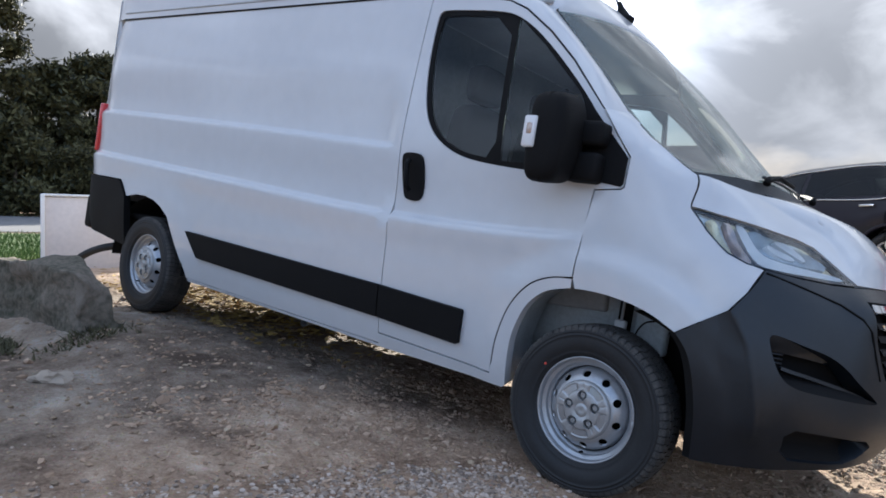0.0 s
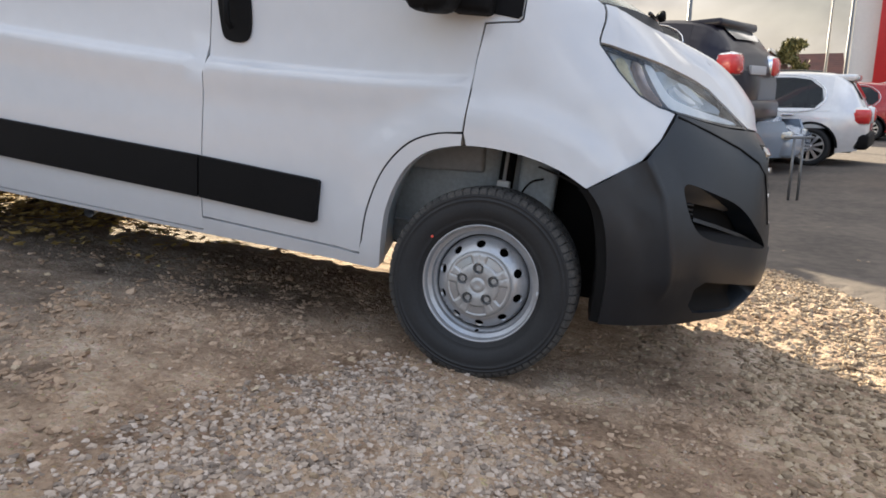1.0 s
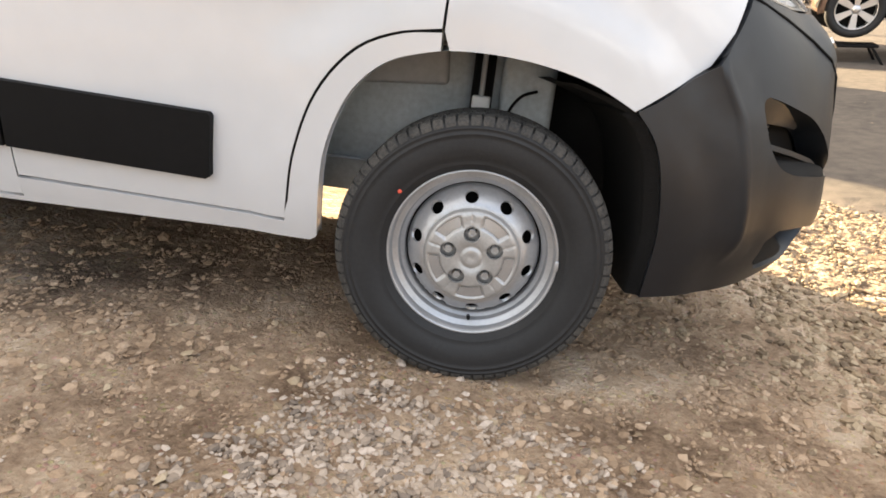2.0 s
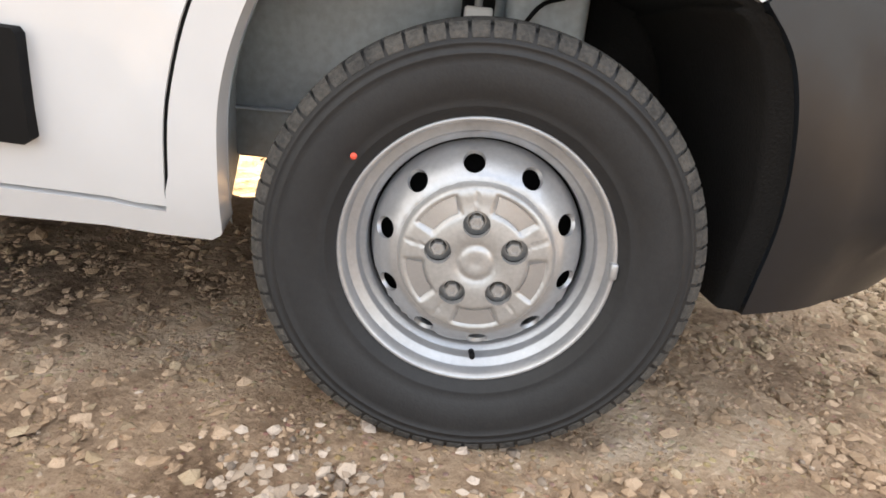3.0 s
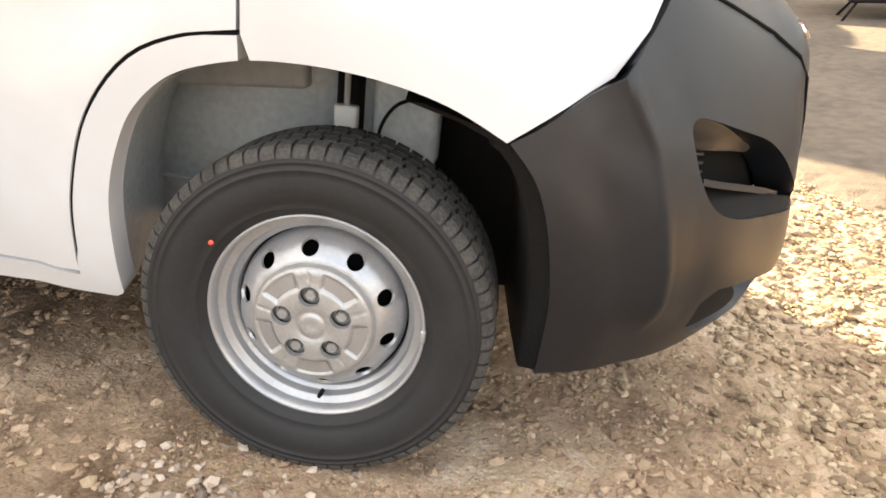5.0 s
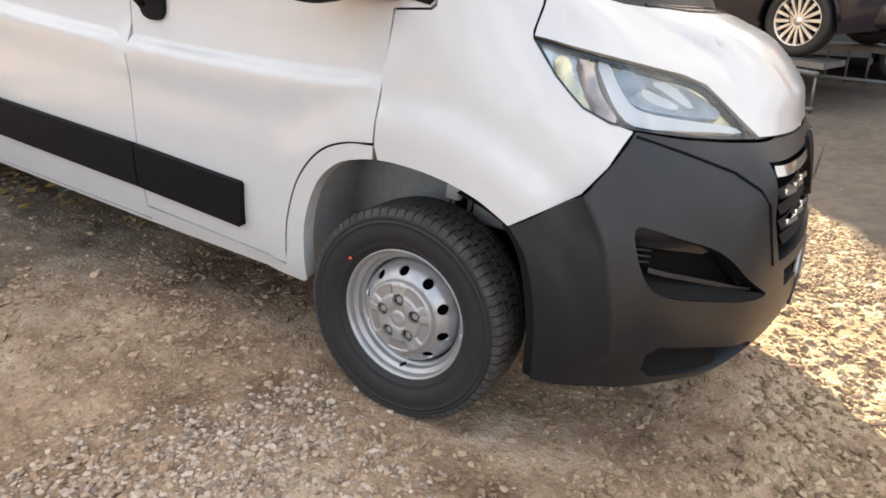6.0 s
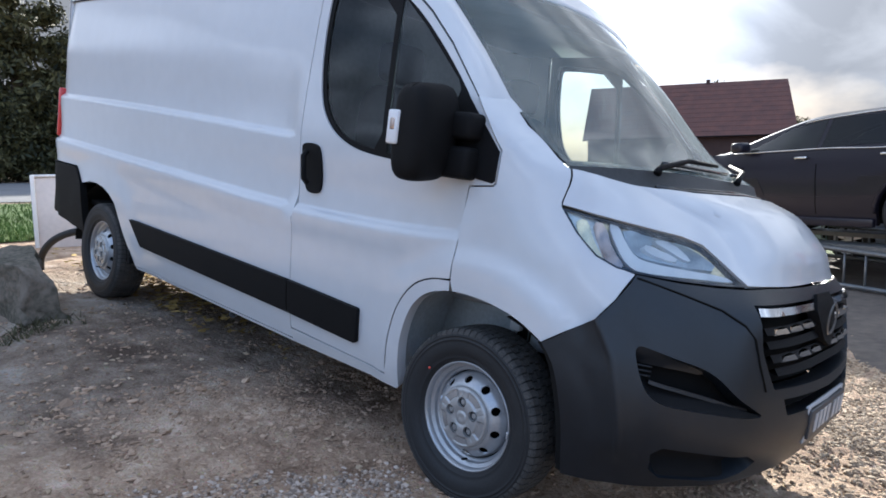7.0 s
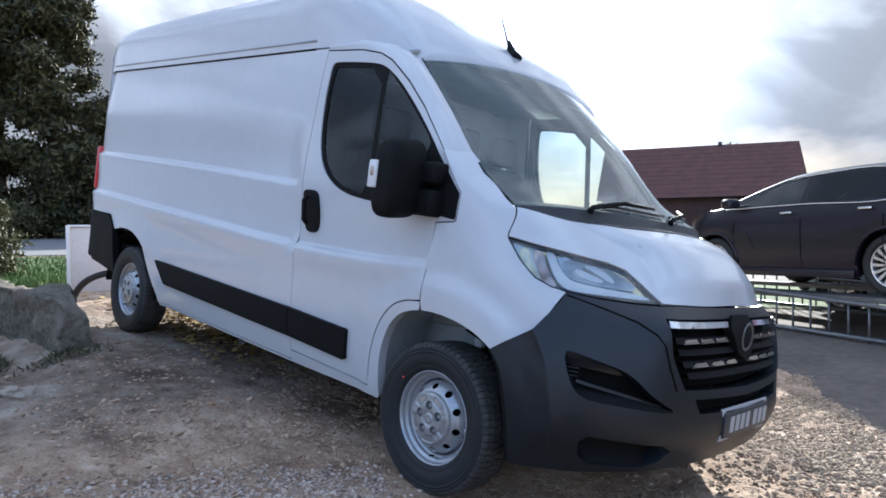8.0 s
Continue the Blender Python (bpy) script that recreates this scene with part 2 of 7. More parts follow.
def box(bm, lo, hi, bevel=0.0, m=None):
    lo, hi = Vector(lo), Vector(hi)
    geo = bmesh.ops.create_cube(bm, size=1.0)
    vs = geo["verts"]
    bmesh.ops.scale(bm, vec=hi - lo, verts=vs)
    bmesh.ops.translate(bm, vec=(lo + hi) / 2, verts=vs)
    if bevel:
        es = list({e for v in vs for e in v.link_edges})
        r = bmesh.ops.bevel(bm, geom=es, offset=bevel, segments=2, profile=0.5, affect="EDGES")
        vs = list({v for f in r["faces"] for v in f.verts} | {v for v in vs if v.is_valid})
    if m is not None:
        bmesh.ops.transform(bm, matrix=m, verts=vs)
    return vs


def boxed(lo, hi, bevel=0.0, m=None):
    bm = bmesh.new()
    box(bm, lo, hi, bevel, m)
    return bm


def tube(bm, pts, r, seg=10, closed_ends=True):
    """A round bar along points; r is one radius or one for each point."""
    pts = [Vector(p) for p in pts]
    rs = r if isinstance(r, (list, tuple)) else [r] * len(pts)
    rings, side = [], None
    for i, p in enumerate(pts):
        d = (pts[min(i + 1, len(pts) - 1)] - pts[max(i - 1, 0)]).normalized()
        if side is None:
            side = d.orthogonal().normalized()
        side = (side - d * side.dot(d)).normalized()
        up = d.cross(side)
        rings.append([bm.verts.new(p + rs[i] * (math.cos(a) * side + math.sin(a) * up)) for a in (2 * math.pi * k / seg for k in range(seg))])
    for a, b in zip(rings, rings[1:]):
        for k in range(seg):
            bm.faces.new((a[k], a[(k + 1) % seg], b[(k + 1) % seg], b[k]))
    if closed_ends:
        bm.faces.new(rings[0][::-1])
        bm.faces.new(rings[-1])
    return bm


def lathe(bm, prof, seg=64, arc=(0, 360)):
    """Turns (radius, depth) points round the y axis; depth runs towards -y."""
    full = arc[1] - arc[0] >= 360
    n = seg if full else seg + 1
    rings = []
    for k in range(n):
        a = radians(arc[0] + (arc[1] - arc[0]) * k / seg)
        rings.append([bm.verts.new((r * math.cos(a), -d, r * math.sin(a))) for r, d in prof])
    for k in range(seg):
        p, q = rings[k], rings[(k + 1) % n]
        for i in range(len(prof) - 1):
            bm.faces.new((p[i], p[i + 1], q[i + 1], q[i]))
    return bm


def inside(pts, poly):
    pts, poly = np.asarray(pts, float), np.asarray(poly, float)
    ok = np.zeros(len(pts), bool)
    x, y = pts[:, 0], pts[:, 1]
    for (x0, y0), (x1, y1) in zip(poly, np.roll(poly, -1, 0)):
        hit = ((y0 > y) != (y1 > y)) & (x < (x1 - x0) * (y - y0) / (y1 - y0 + 1e-12) + x0)
        ok ^= hit
    return ok


def resample(poly, step):
    out = []
    for a, b in zip(poly, list(poly[1:]) + [poly[0]]):
        n = max(1, round(math.dist(a, b) / step))
        out += [(a[0] + (b[0] - a[0]) * k / n, a[1] + (b[1] - a[1]) * k / n) for k in range(n)]
    return out


def rounded(poly, cuts=2):
    """Chaikin's corner cutting, for soft outlines."""
    for _ in range(cuts):
        q = []
        for a, b in zip(poly, list(poly[1:]) + [poly[0]]):
            q += [(a[0] * 0.75 + b[0] * 0.25, a[1] * 0.75 + b[1] * 0.25), (a[0] * 0.25 + b[0] * 0.75, a[1] * 0.25 + b[1] * 0.75)]
        poly = q
    return poly


def inset(poly, g):
    p = np.asarray(poly, float)
    area = 0.5 * np.sum(p[:, 0] * np.roll(p[:, 1], -1) - np.roll(p[:, 0], -1) * p[:, 1])
    s = 1 if area > 0 else -1
    d = np.roll(p, -1, 0) - p
    nrm = s * np.stack([-d[:, 1], d[:, 0]], 1) / (np.linalg.norm(d, axis=1, keepdims=True) + 1e-9)
    v = nrm + np.roll(nrm, 1, 0)
    v /= np.maximum(np.sum(v * nrm, 1, keepdims=True), 0.35)
    return [tuple(q) for q in p + g * v]


def panel(poly, fmap, holes=(), step=0.05, rim=0.015, out=(0, -1, 0), gap=0.0, back=None, lines=()):
    """A curved sheet: a flat outline with holes, meshed and laid on a surface by fmap(u, v), its edges turned in by rim."""
    from mathutils.geometry import delaunay_2d_cdt
    if gap:
        poly = inset(poly, gap)
    loops = [resample(list(p), step) for p in (poly, *holes)]
    verts, edges = [], []
    for lp in loops:
        o = len(verts)
        verts += lp
        edges += [(o + i, o + (i + 1) % len(lp)) for i in range(len(lp))]
    for ln in lines:
        pts = [tuple(map(float, p)) for p in np.asarray(ln)[inside(ln, loops[0])]]
        o = len(verts)
        verts += pts
        edges += [(o + i, o + i + 1) for i in range(len(pts) - 1)]
    pa = np.asarray(loops[0])
    gx, gy = np.meshgrid(np.arange(pa[:, 0].min(), pa[:, 0].max(), step), np.arange(pa[:, 1].min(), pa[:, 1].max(), step))
    g = np.stack([gx.ravel() + 1e-4, gy.ravel() + 1e-4], 1)
    keep = inside(g, loops[0])
    for h in loops[1:]:
        keep &= ~inside(g, h)
    border = np.asarray(verts)
    g = g[keep]
    if len(g):
        far = np.array([np.min(np.sum((border - q) ** 2, 1)) for q in g]) > (0.45 * step) ** 2
        g = g[far]
    v2, e2, f2, *_ = delaunay_2d_cdt([Vector(p) for p in verts] + [Vector(p) for p in g], edges, [], 0, 1e-6)
    tri = [tuple(f) for f in f2]
    mid = np.array([[sum(v2[i].x for i in f) / 3, sum(v2[i].y for i in f) / 3] for f in tri])
    ok = inside(mid, loops[0])
    for n_, f in enumerate(tri):
        a, b, c = (v2[i] for i in f)
        if abs((b.x - a.x) * (c.y - a.y) - (b.y - a.y) * (c.x - a.x)) < 0.004 * step * step:
            ok[n_] = False
    for h in loops[1:]:
        ok &= ~inside(mid, h)
    bm = bmesh.new()
    vs = [bm.verts.new(fmap(p.x, p.y)) for p in v2]
    for f, k in zip(tri, ok):
        if k:
            try:
                bm.faces.new([vs[i] for i in f])
            except ValueError:
                pass
    bmesh.ops.delete(bm, geom=[v for v in bm.verts if not v.link_faces], context="VERTS")
    bm.normal_update()
    if sum((f.normal * f.calc_area() for f in bm.faces), Vector()).dot(Vector(out)) < 0:
        bmesh.ops.reverse_faces(bm, faces=bm.faces)
        bm.normal_update()
    if rim:
        made = {}
        back = None if back is None else Vector(back)
        for e in [e for e in bm.edges if len(e.link_faces) == 1]:
            f = e.link_faces[0]
            e.smooth = False
            q = []
            for v in e.verts:
                if v not in made:
                    made[v] = (v, bm.verts.new(v.co + (back if back is not None else -v.normal) * rim))
                q.append(made[v])
            a, b = e.verts
            lp = next(lo for lo in f.loops if lo.edge == e)
            if lp.vert == a:
                bm.faces.new((q[1][0], q[0][0], q[0][1], q[1][1]))
            else:
                bm.faces.new((q[0][0], q[1][0], q[1][1], q[0][1]))
    return bm


def curve(pts, n):
    """n points along a smooth open line through the given ones."""
    d = [0.0]
    for a, b in zip(pts, pts[1:]):
        d.append(d[-1] + math.dist(a, b))
    return [tuple(float(spline(t, d, [p[i] for p in pts])) for i in range(len(pts[0]))) for t in np.linspace(0, d[-1], n)]


def spline(x, xs, ys):
    """Smooth interpolation through knots (cubic Hermite with limited slopes)."""
    xs, ys = np.asarray(xs, float), np.asarray(ys, float)
    x = min(max(x, xs[0]), xs[-1])
    i = min(int(np.searchsorted(xs, x, "right")) - 1, len(xs) - 2)
    h = np.diff(xs)
    d = np.diff(ys, axis=0) / (h if ys.ndim == 1 else h[:, None])

    def slope(k):
        return d[0] if k == 0 else d[-1] if k == len(xs) - 1 else (d[k - 1] + d[k]) / 2

    t = (x - xs[i]) / h[i]
    a, b = slope(i) * h[i], slope(i + 1) * h[i]
    return (2 * t**3 - 3 * t**2 + 1) * ys[i] + (t**3 - 2 * t**2 + t) * a + (-2 * t**3 + 3 * t**2) * ys[i + 1] + (t**3 - t**2) * b


# ---- ground ----
def soft(v, k):
    return k * math.log1p(math.exp(min(v / k, 40)))


def smooth01(a, b, v):
    t = min(max((v - a) / (b - a), 0), 1)
    return t * t * (3 - 2 * t)


def ground_z(x, y):
    """The slope under the van, levelling out to the yard in front and to the verge behind."""
    z = -(0.1202 * x + 0.0845 * y)
    top = 0.36 + 0.26 * smooth01(-1.95, -1.15, y)
    z = -0.12 + soft(z + 0.12, 0.05)
    return top - soft(top - z, 0.05) + 0.032 * min(26.0, soft(-11.0 - x, 0.8))


# ---- van: body surfaces (half-width as a function of place) ----
SIDE_Z = (0.26, 0.33, 0.43, 0.60, 0.83, 1.10, 1.40, 1.70, 2.00, 2.12, 2.20)
SIDE_W = (0.93, 0.960, 0.985, 1.006, 1.022, 1.030, 1.024, 1.000, 0.968, 0.950, 0.935)
CREASE_HI = [(-4.40, 1.396), (-2.45, 1.352), (-1.245, 1.310)]
CREASE_LO = [(-4.32, 1.064), (-2.5, 1.008), (-1.17, 0.970), (-0.45, 0.985), (0.0, 1.02)]


def on_line(line, x):
    return spline(x, [p[0] for p in line], [p[1] for p in line])


def front_flare(x, z):
    r, m = math.hypot(x, z - 0.335), smooth01(0.55, 0.85, z)
    return 0.013 * (1 - smooth01(0.515, 0.575, r)) * (1 - m) + 0.019 * (1 - smooth01(0.575, 0.655, r)) * m


def shoulder(d, depth, tall=0.022):
    """A pressed step: a rounded edge that rolls over into a steep ledge facing the sky."""
    if d < -0.02:
        return 0.0
    if d < 0:
        return 0.005 * ((d + 0.02) / 0.02) ** 2
    return 0.005 + (depth - 0.005) * smooth01(-0.006, tall, d)


def side_w(x, z, flare=1.0):
    w = spline(z, SIDE_Z, SIDE_W)
    # two pressed creases: narrow ledges that face the sky
    hi = 1 - smooth01(-1.30, -1.20, x)
    w -= hi * shoulder(z - on_line(CREASE_HI, x), 0.036) * (1 - smooth01(0.06, 0.40, z - on_line(CREASE_HI, x)))
    lo = 1 - smooth01(-0.3, 0.0, x)
    d = z - on_line(CREASE_LO, x)
    w += lo * (0.014 * smooth01(-0.14, -0.02, d) - shoulder(d, 0.038, 0.026) + 0.026 * smooth01(0.08, 0.40, d))
    # soft flares over the wheels
    w += 0.010 * (1 - smooth01(0.52, 0.66, math.hypot(x + 3.45, z - 0.34))) + front_flare(x, z) * flare
    if x < -4.15:
        w -= 0.10 * smooth01(4.15, 4.6, -x) ** 2
    return w - 0.05 * max(0, z - 1.25) * smooth01(-0.6, 0.1, x)


def side_map(s):
    return lambda x, z: Vector((x, s * side_w(x, z), z))


NOSE_U = tuple(range(-3, 9))
NOSE_Z = (0.26, 0.45, 0.60, 0.80, 0.92, 1.00, 1.18, 1.32, 1.40, 1.55)
NOSE_X = [
    [-0.46, -0.15, 0.08, 0.30, 0.43, 0.55, 0.64, 0.72, 0.78, 0.83, 0.86, 0.87],
    [-0.46, -0.15, 0.08, 0.30, 0.45, 0.60, 0.70, 0.79, 0.855, 0.905, 0.94, 0.95],
    [-0.46, -0.15, 0.08, 0.30, 0.45, 0.60, 0.70, 0.79, 0.85, 0.90, 0.935, 0.945],
    [-0.46, -0.15, 0.08, 0.30, 0.445, 0.585, 0.685, 0.78, 0.84, 0.875, 0.895, 0.90],
    [-0.46, -0.15, 0.08, 0.30, 0.44, 0.565, 0.665, 0.76, 0.825, 0.85, 0.865, 0.868],
    [-0.46, -0.15, 0.08, 0.30, 0.43, 0.545, 0.63, 0.70, 0.755, 0.80, 0.828, 0.835],
    [-0.46, -0.15, 0.07, 0.266, 0.36, 0.44, 0.50, 0.56, 0.61, 0.66, 0.69, 0.70],
    [-0.46, -0.15, 0.07, 0.25, 0.295, 0.33, 0.37, 0.40, 0.43, 0.455, 0.47, 0.475],
    [-0.46, -0.15, 0.00, 0.125, 0.17, 0.21, 0.25, 0.28, 0.31, 0.33, 0.34, 0.345],
    [-0.46, -0.17, -0.122, -0.075, -0.05, 0.0, 0.05, 0.1, 0.15, 0.2, 0.21, 0.215],
]
NOSE_Y = [
    [0.90, 0.90, 0.93, 0.955, 0.942, 0.90, 0.84, 0.74, 0.60, 0.40, 0.19, 0.0],
    [0.985, 0.985, 0.995, 1.00, 0.985, 0.95, 0.90, 0.80, 0.64, 0.43, 0.20, 0.0],
    [1.006, 1.008, 1.015, 1.022, 1.00, 0.96, 0.91, 0.80, 0.64, 0.43, 0.20, 0.0],
    [1.022, 1.024, 1.024, 1.018, 0.985, 0.935, 0.86, 0.74, 0.60, 0.41, 0.20, 0.0],
    [1.028, 1.028, 1.026, 1.01, 0.972, 0.905, 0.81, 0.68, 0.56, 0.40, 0.20, 0.0],
    [1.034, 1.032, 1.026, 1.005, 0.955, 0.878, 0.77, 0.65, 0.525, 0.36, 0.18, 0.0],
    [1.028, 1.025, 1.01, 0.967, 0.915, 0.84, 0.74, 0.61, 0.48, 0.33, 0.16, 0.0],
    [1.028, 1.018, 0.985, 0.918, 0.87, 0.80, 0.71, 0.59, 0.46, 0.31, 0.15, 0.0],
    [1.02, 1.008, 0.985, 0.888, 0.845, 0.78, 0.70, 0.59, 0.46, 0.31, 0.15, 0.0],
    [1.0, 0.992, 0.975, 0.870, 0.85, 0.80, 0.70, 0.59, 0.46, 0.31, 0.15, 0.0],
]


for k, z in enumerate(NOSE_Z):
    # a squarer corner and a fuller nose below the bonnet
    full = (0.6, 1.0, 1.0, 0.88, 0.85, 0.8, 0.5, 0.2, 0.0, 0.0)[k]
    for j, (dx, dy) in enumerate(((0.0, 0.004), (0.004, 0.01), (0.012, 0.02), (0.045, 0.05), (0.055, 0.04), (0.05, 0.02), (0.045, 0.0))):
        NOSE_X[k][5 + j] += dx * full
        NOSE_Y[k][5 + j] += dy * full
    xs = (-0.46, -0.15, 0.02) if z < 1.45 else (-0.46, -0.17, -0.122)
    NOSE_X[k][:3] = xs
    NOSE_Y[k][:3] = [side_w(x, z, 0.0) for x in xs]


def nose(u, z):
    """A point of the van's right front corner; u runs from the door (-3) round to the nose's middle (8)."""
    sgn = 1
    if u > 8:
        u, sgn = 16 - u, -1
    xs = [spline(u, NOSE_U, r) for r in NOSE_X]
    ys = [spline(u, NOSE_U, r) for r in NOSE_Y]
    x = spline(z, NOSE_Z, xs)
    return Vector((x, -sgn * (spline(z, NOSE_Z, ys) + front_flare(x, z)), z))


def nose_at(x, z):
    lo, hi = -3.0, 8.0
    for _ in range(22):
        m = (lo + hi) / 2
        if nose(m, z).x < x:
            lo = m
        else:
            hi = m
    return nose(lo, z)


def flip(f, s):
    """The same surface on the other side of the van."""
    if s < 0:
        return f
    return lambda a, b: Vector((1, -1, 1)) * f(a, b)


van = thing("van", VAN, "white high-roof panel van with black bumpers parked nose down on gravel", "van")
ARCH_F = [(-0.391, 0.318), (-0.387, 0.42), (-0.377, 0.535), (-0.350, 0.625), (-0.312, 0.697), (-0.243, 0.760), (-0.16, 0.79), (-0.079, 0.803), (0.081, 0.797), (0.211, 0.768), (0.313, 0.722)]
DOOR_ARC = [(-0.466, 0.38), (-0.446, 0.534), (-0.392, 0.684), (-0.305, 0.785), (-0.21, 0.827), (-0.124, 0.838)]
ARCH_S, DOOR_S = curve(ARCH_F, 60), curve(DOOR_ARC, 24)
B_EDGE = curve([(0.87, 0.272), (0.82, 0.34), (0.76, 0.43), (0.67, 0.51), (0.55, 0.585), (0.38, 0.65), (0.06, 0.719)], 28)
ARCH_R = [(-2.95, 0.32), (-2.965, 0.37), (-3.095, 0.545), (-3.2, 0.70), (-3.29, 0.755), (-3.39, 0.79), (-3.50, 0.806), (-3.62, 0.805), (-3.765, 0.775)]
WINDOW = [(-1.107, 1.955), (-1.095, 1.99), (-1.06, 2.0), (-0.72, 1.975), (-0.61, 1.938), (-0.47, 1.84), (-0.25, 1.63), (-0.09, 1.44), (-0.005, 1.335), (0.003, 1.25), (-0.02, 1.236), (-0.3, 1.25), (-0.63, 1.265), (-0.80, 1.288), (-0.93, 1.345), (-1.02, 1.43), (-1.067, 1.54), (-1.1, 1.72)]
WINDOW = rounded(WINDOW, 2)
DOOR = [(-1.168, 0.372), (-0.468, 0.355)] + [(x - 0.0035, z + 0.0025) for x, z in DOOR_S[:-2]] + [(-0.1245, 0.844), (-0.1145, 1.08), (-0.1030, 1.205), (0.010, 1.219), (0.020, 1.232), (0.020, 1.345), (-0.05, 1.432), (-0.125, 1.528), (-0.31, 1.735), (-0.45, 1.865), (-0.60, 1.975), (-0.70, 2.02), (-0.86, 2.05), (-1.168, 2.068)]
BODY = [(-1.168, 0.315), (-1.168, 2.085), (-4.40, 2.118), (-4.44, 1.6), (-4.45, 1.2), (-4.452, 0.893), (-3.885, 0.893), (-3.768, 0.778)] + ARCH_R[::-1][1:]
SILL = [(-2.945, 0.318), (-1.172, 0.312), (-1.172, 0.366), (-0.474, 0.349), (-0.470, 0.384)] + DOOR_S[1:] + [(-0.124, 0.834)] + [p for p in ARCH_S if p[0] < -0.12][::-1] + [(-0.395, 0.312), (-0.410, 0.302), (-0.54, 0.304), (-1.2, 0.296), (-2.93, 0.30)]
WING_B = [(0.06, 0.721), (0.66, 0.786), (1.16, 0.834), (1.54, 0.908), (1.94, 0.997), (1.5, 1.012), (1.0, 1.040), (0.42, 1.108), (0.02, 1.182), (0.0, 1.20), (0.0, 1.23), (0.0, 1.26), (0.0, 1.29), (0.0, 1.312)]
FENDER = [(-0.12, 0.84)] + [p for p in ARCH_S if -0.12 < p[0] < 0.29] + [(nose(u, z).x, z) for u, z in WING_B] + [(0.20, 1.345), (0.12, 1.398), (0.04, 1.452), (-0.075, 1.548), (-0.122, 1.536), (-0.046, 1.438), (0.0245, 1.349), (0.0245, 1.226), (0.012, 1.215), (-0.10, 1.202), (-0.112, 1.08)]

for s in (-1, 1):
    f = side_map(s)
    o = (0, s, 0)
    part("side_panel", panel(BODY, f, step=0.055, gap=0.003, out=o, lines=[[(x, on_line(c, x) + d) for x in np.arange(-4.38, -1.2, 0.06)] for c in (CREASE_HI, CREASE_LO) for d in (-0.03, -0.018, -0.009, 0.0, 0.008, 0.016, 0.024, 0.032, 0.045)]), M_PAINT, van, "white pressed steel side panel")
    door = part("front_door", panel(DOOR, f, [WINDOW], step=0.045, gap=0.0018, out=o, lines=[[(x, on_line(CREASE_LO, x) + d) for x in np.arange(-1.15, -0.13, 0.04)] for d in (-0.03, -0.018, -0.009, 0.0, 0.008, 0.016, 0.024, 0.032, 0.045)]), M_PAINT, van)
    part("sill", panel(SILL, f, step=0.045, gap=0.001, rim=0.05, out=o), M_PAINT, van)
    bm = bmesh.new()
    tube(bm, [(x - 0.003, s * (side_w(x, z) - 0.011), z + 0.002) for x, z in DOOR_S], 0.0085, 6)
    part("door_seal", bm, M_DARK, door)
    bm = bmesh.new()
    tube(bm, [nose(0.01, z) + Vector((-0.010, 0.010, -0.004)) for z in np.linspace(1.19, 1.308, 8)], 0.009, 6)
    bmesh.ops.scale(bm, vec=(1, -s, 1), verts=bm.verts)
    part("bonnet_seal", bm, M_DARK, van)
    part("wing", panel(FENDER, flip(nose_at, s), step=0.035, gap=0.0006, out=o), M_PAINT, van)
    # black window band: rubber frame, sail panel, fixed quarter glass and drop glass
    lay = (lambda d: (lambda x, z: Vector((x, s * (side_w(x, z) - d), z))))
    DROP = [(-1.08, 1.95), (-1.05, 1.975), (-0.66, 1.945), (-0.635, 1.6), (-0.61, 1.29), (-0.80, 1.312), (-0.92, 1.365), (-1.0, 1.45), (-1.04, 1.55), (-1.075, 1.72)]
    DROP = rounded(DROP, 1)
    FIXED = [(-0.63, 1.935), (-0.60, 1.915), (-0.47, 1.81), (-0.25, 1.60), (-0.21, 1.53), (-0.30, 1.29), (-0.58, 1.285), (-0.605, 1.6)]
    part("window_frame", panel(WINDOW, lay(0.008), [DROP, FIXED], step=0.04, rim=0.02, out=o), M_BLACK, door)
    part("window_glass", panel(DROP, lay(0.013), step=0.07, rim=0.004, out=o), M_TINT, door)
    part("quarter_glass", panel(FIXED, lay(0.012), step=0.07, rim=0.004, out=o), M_TINT, door)
    # door handle with its pull recess
    HND = rounded([(-1.135, 1.285), (-1.03, 1.285), (-1.0, 1.25), (-0.985, 1.10), (-1.01, 1.055), (-1.09, 1.055), (-1.115, 1.09), (-1.14, 1.24)], 2)
    hnd = part("door_handle", panel(HND, lambda x, z: Vector((x, s * (side_w(x, z) + 0.012), z)), step=0.02, rim=0.02, out=o), M_BLACK, door, "black door handle")
    bm = bmesh.new()
    tube(bm, [(-1.078, s * 1.052, 1.245), (-1.072, s * 1.072, 1.225), (-1.055, s * 1.072, 1.12), (-1.05, s * 1.052, 1.10)], 0.013, 8)
    part("grip", bm, M_BLACK, hnd)
    # lower side moulding in two lengths
    for poly in ([(-2.935, 0.636), (-1.172, 0.614), (-1.172, 0.452), (-2.78, 0.478), (-2.80, 0.482)], [(-1.164, 0.614), (-0.650, 0.598), (-0.644, 0.590), (-0.652, 0.443), (-0.662, 0.436), (-1.164, 0.452)]):
        part("side_moulding", panel(poly, lambda x, z: Vector((x, s * (side_w(x, z) + 0.022), z)), step=0.05, rim=0.024, out=o), M_BLACK, van, "black side rubbing strip")
    # A pillar between door and windscreen
    edge = [(-1.168, 2.074), (-0.86, 2.056), (-0.70, 2.026), (-0.597, 1.981), (-0.446, 1.871), (-0.306, 1.741), (-0.124, 1.534), (-0.075, 1.472)]
    outer = [(x, side_w(x, z), z) for x, z in edge]
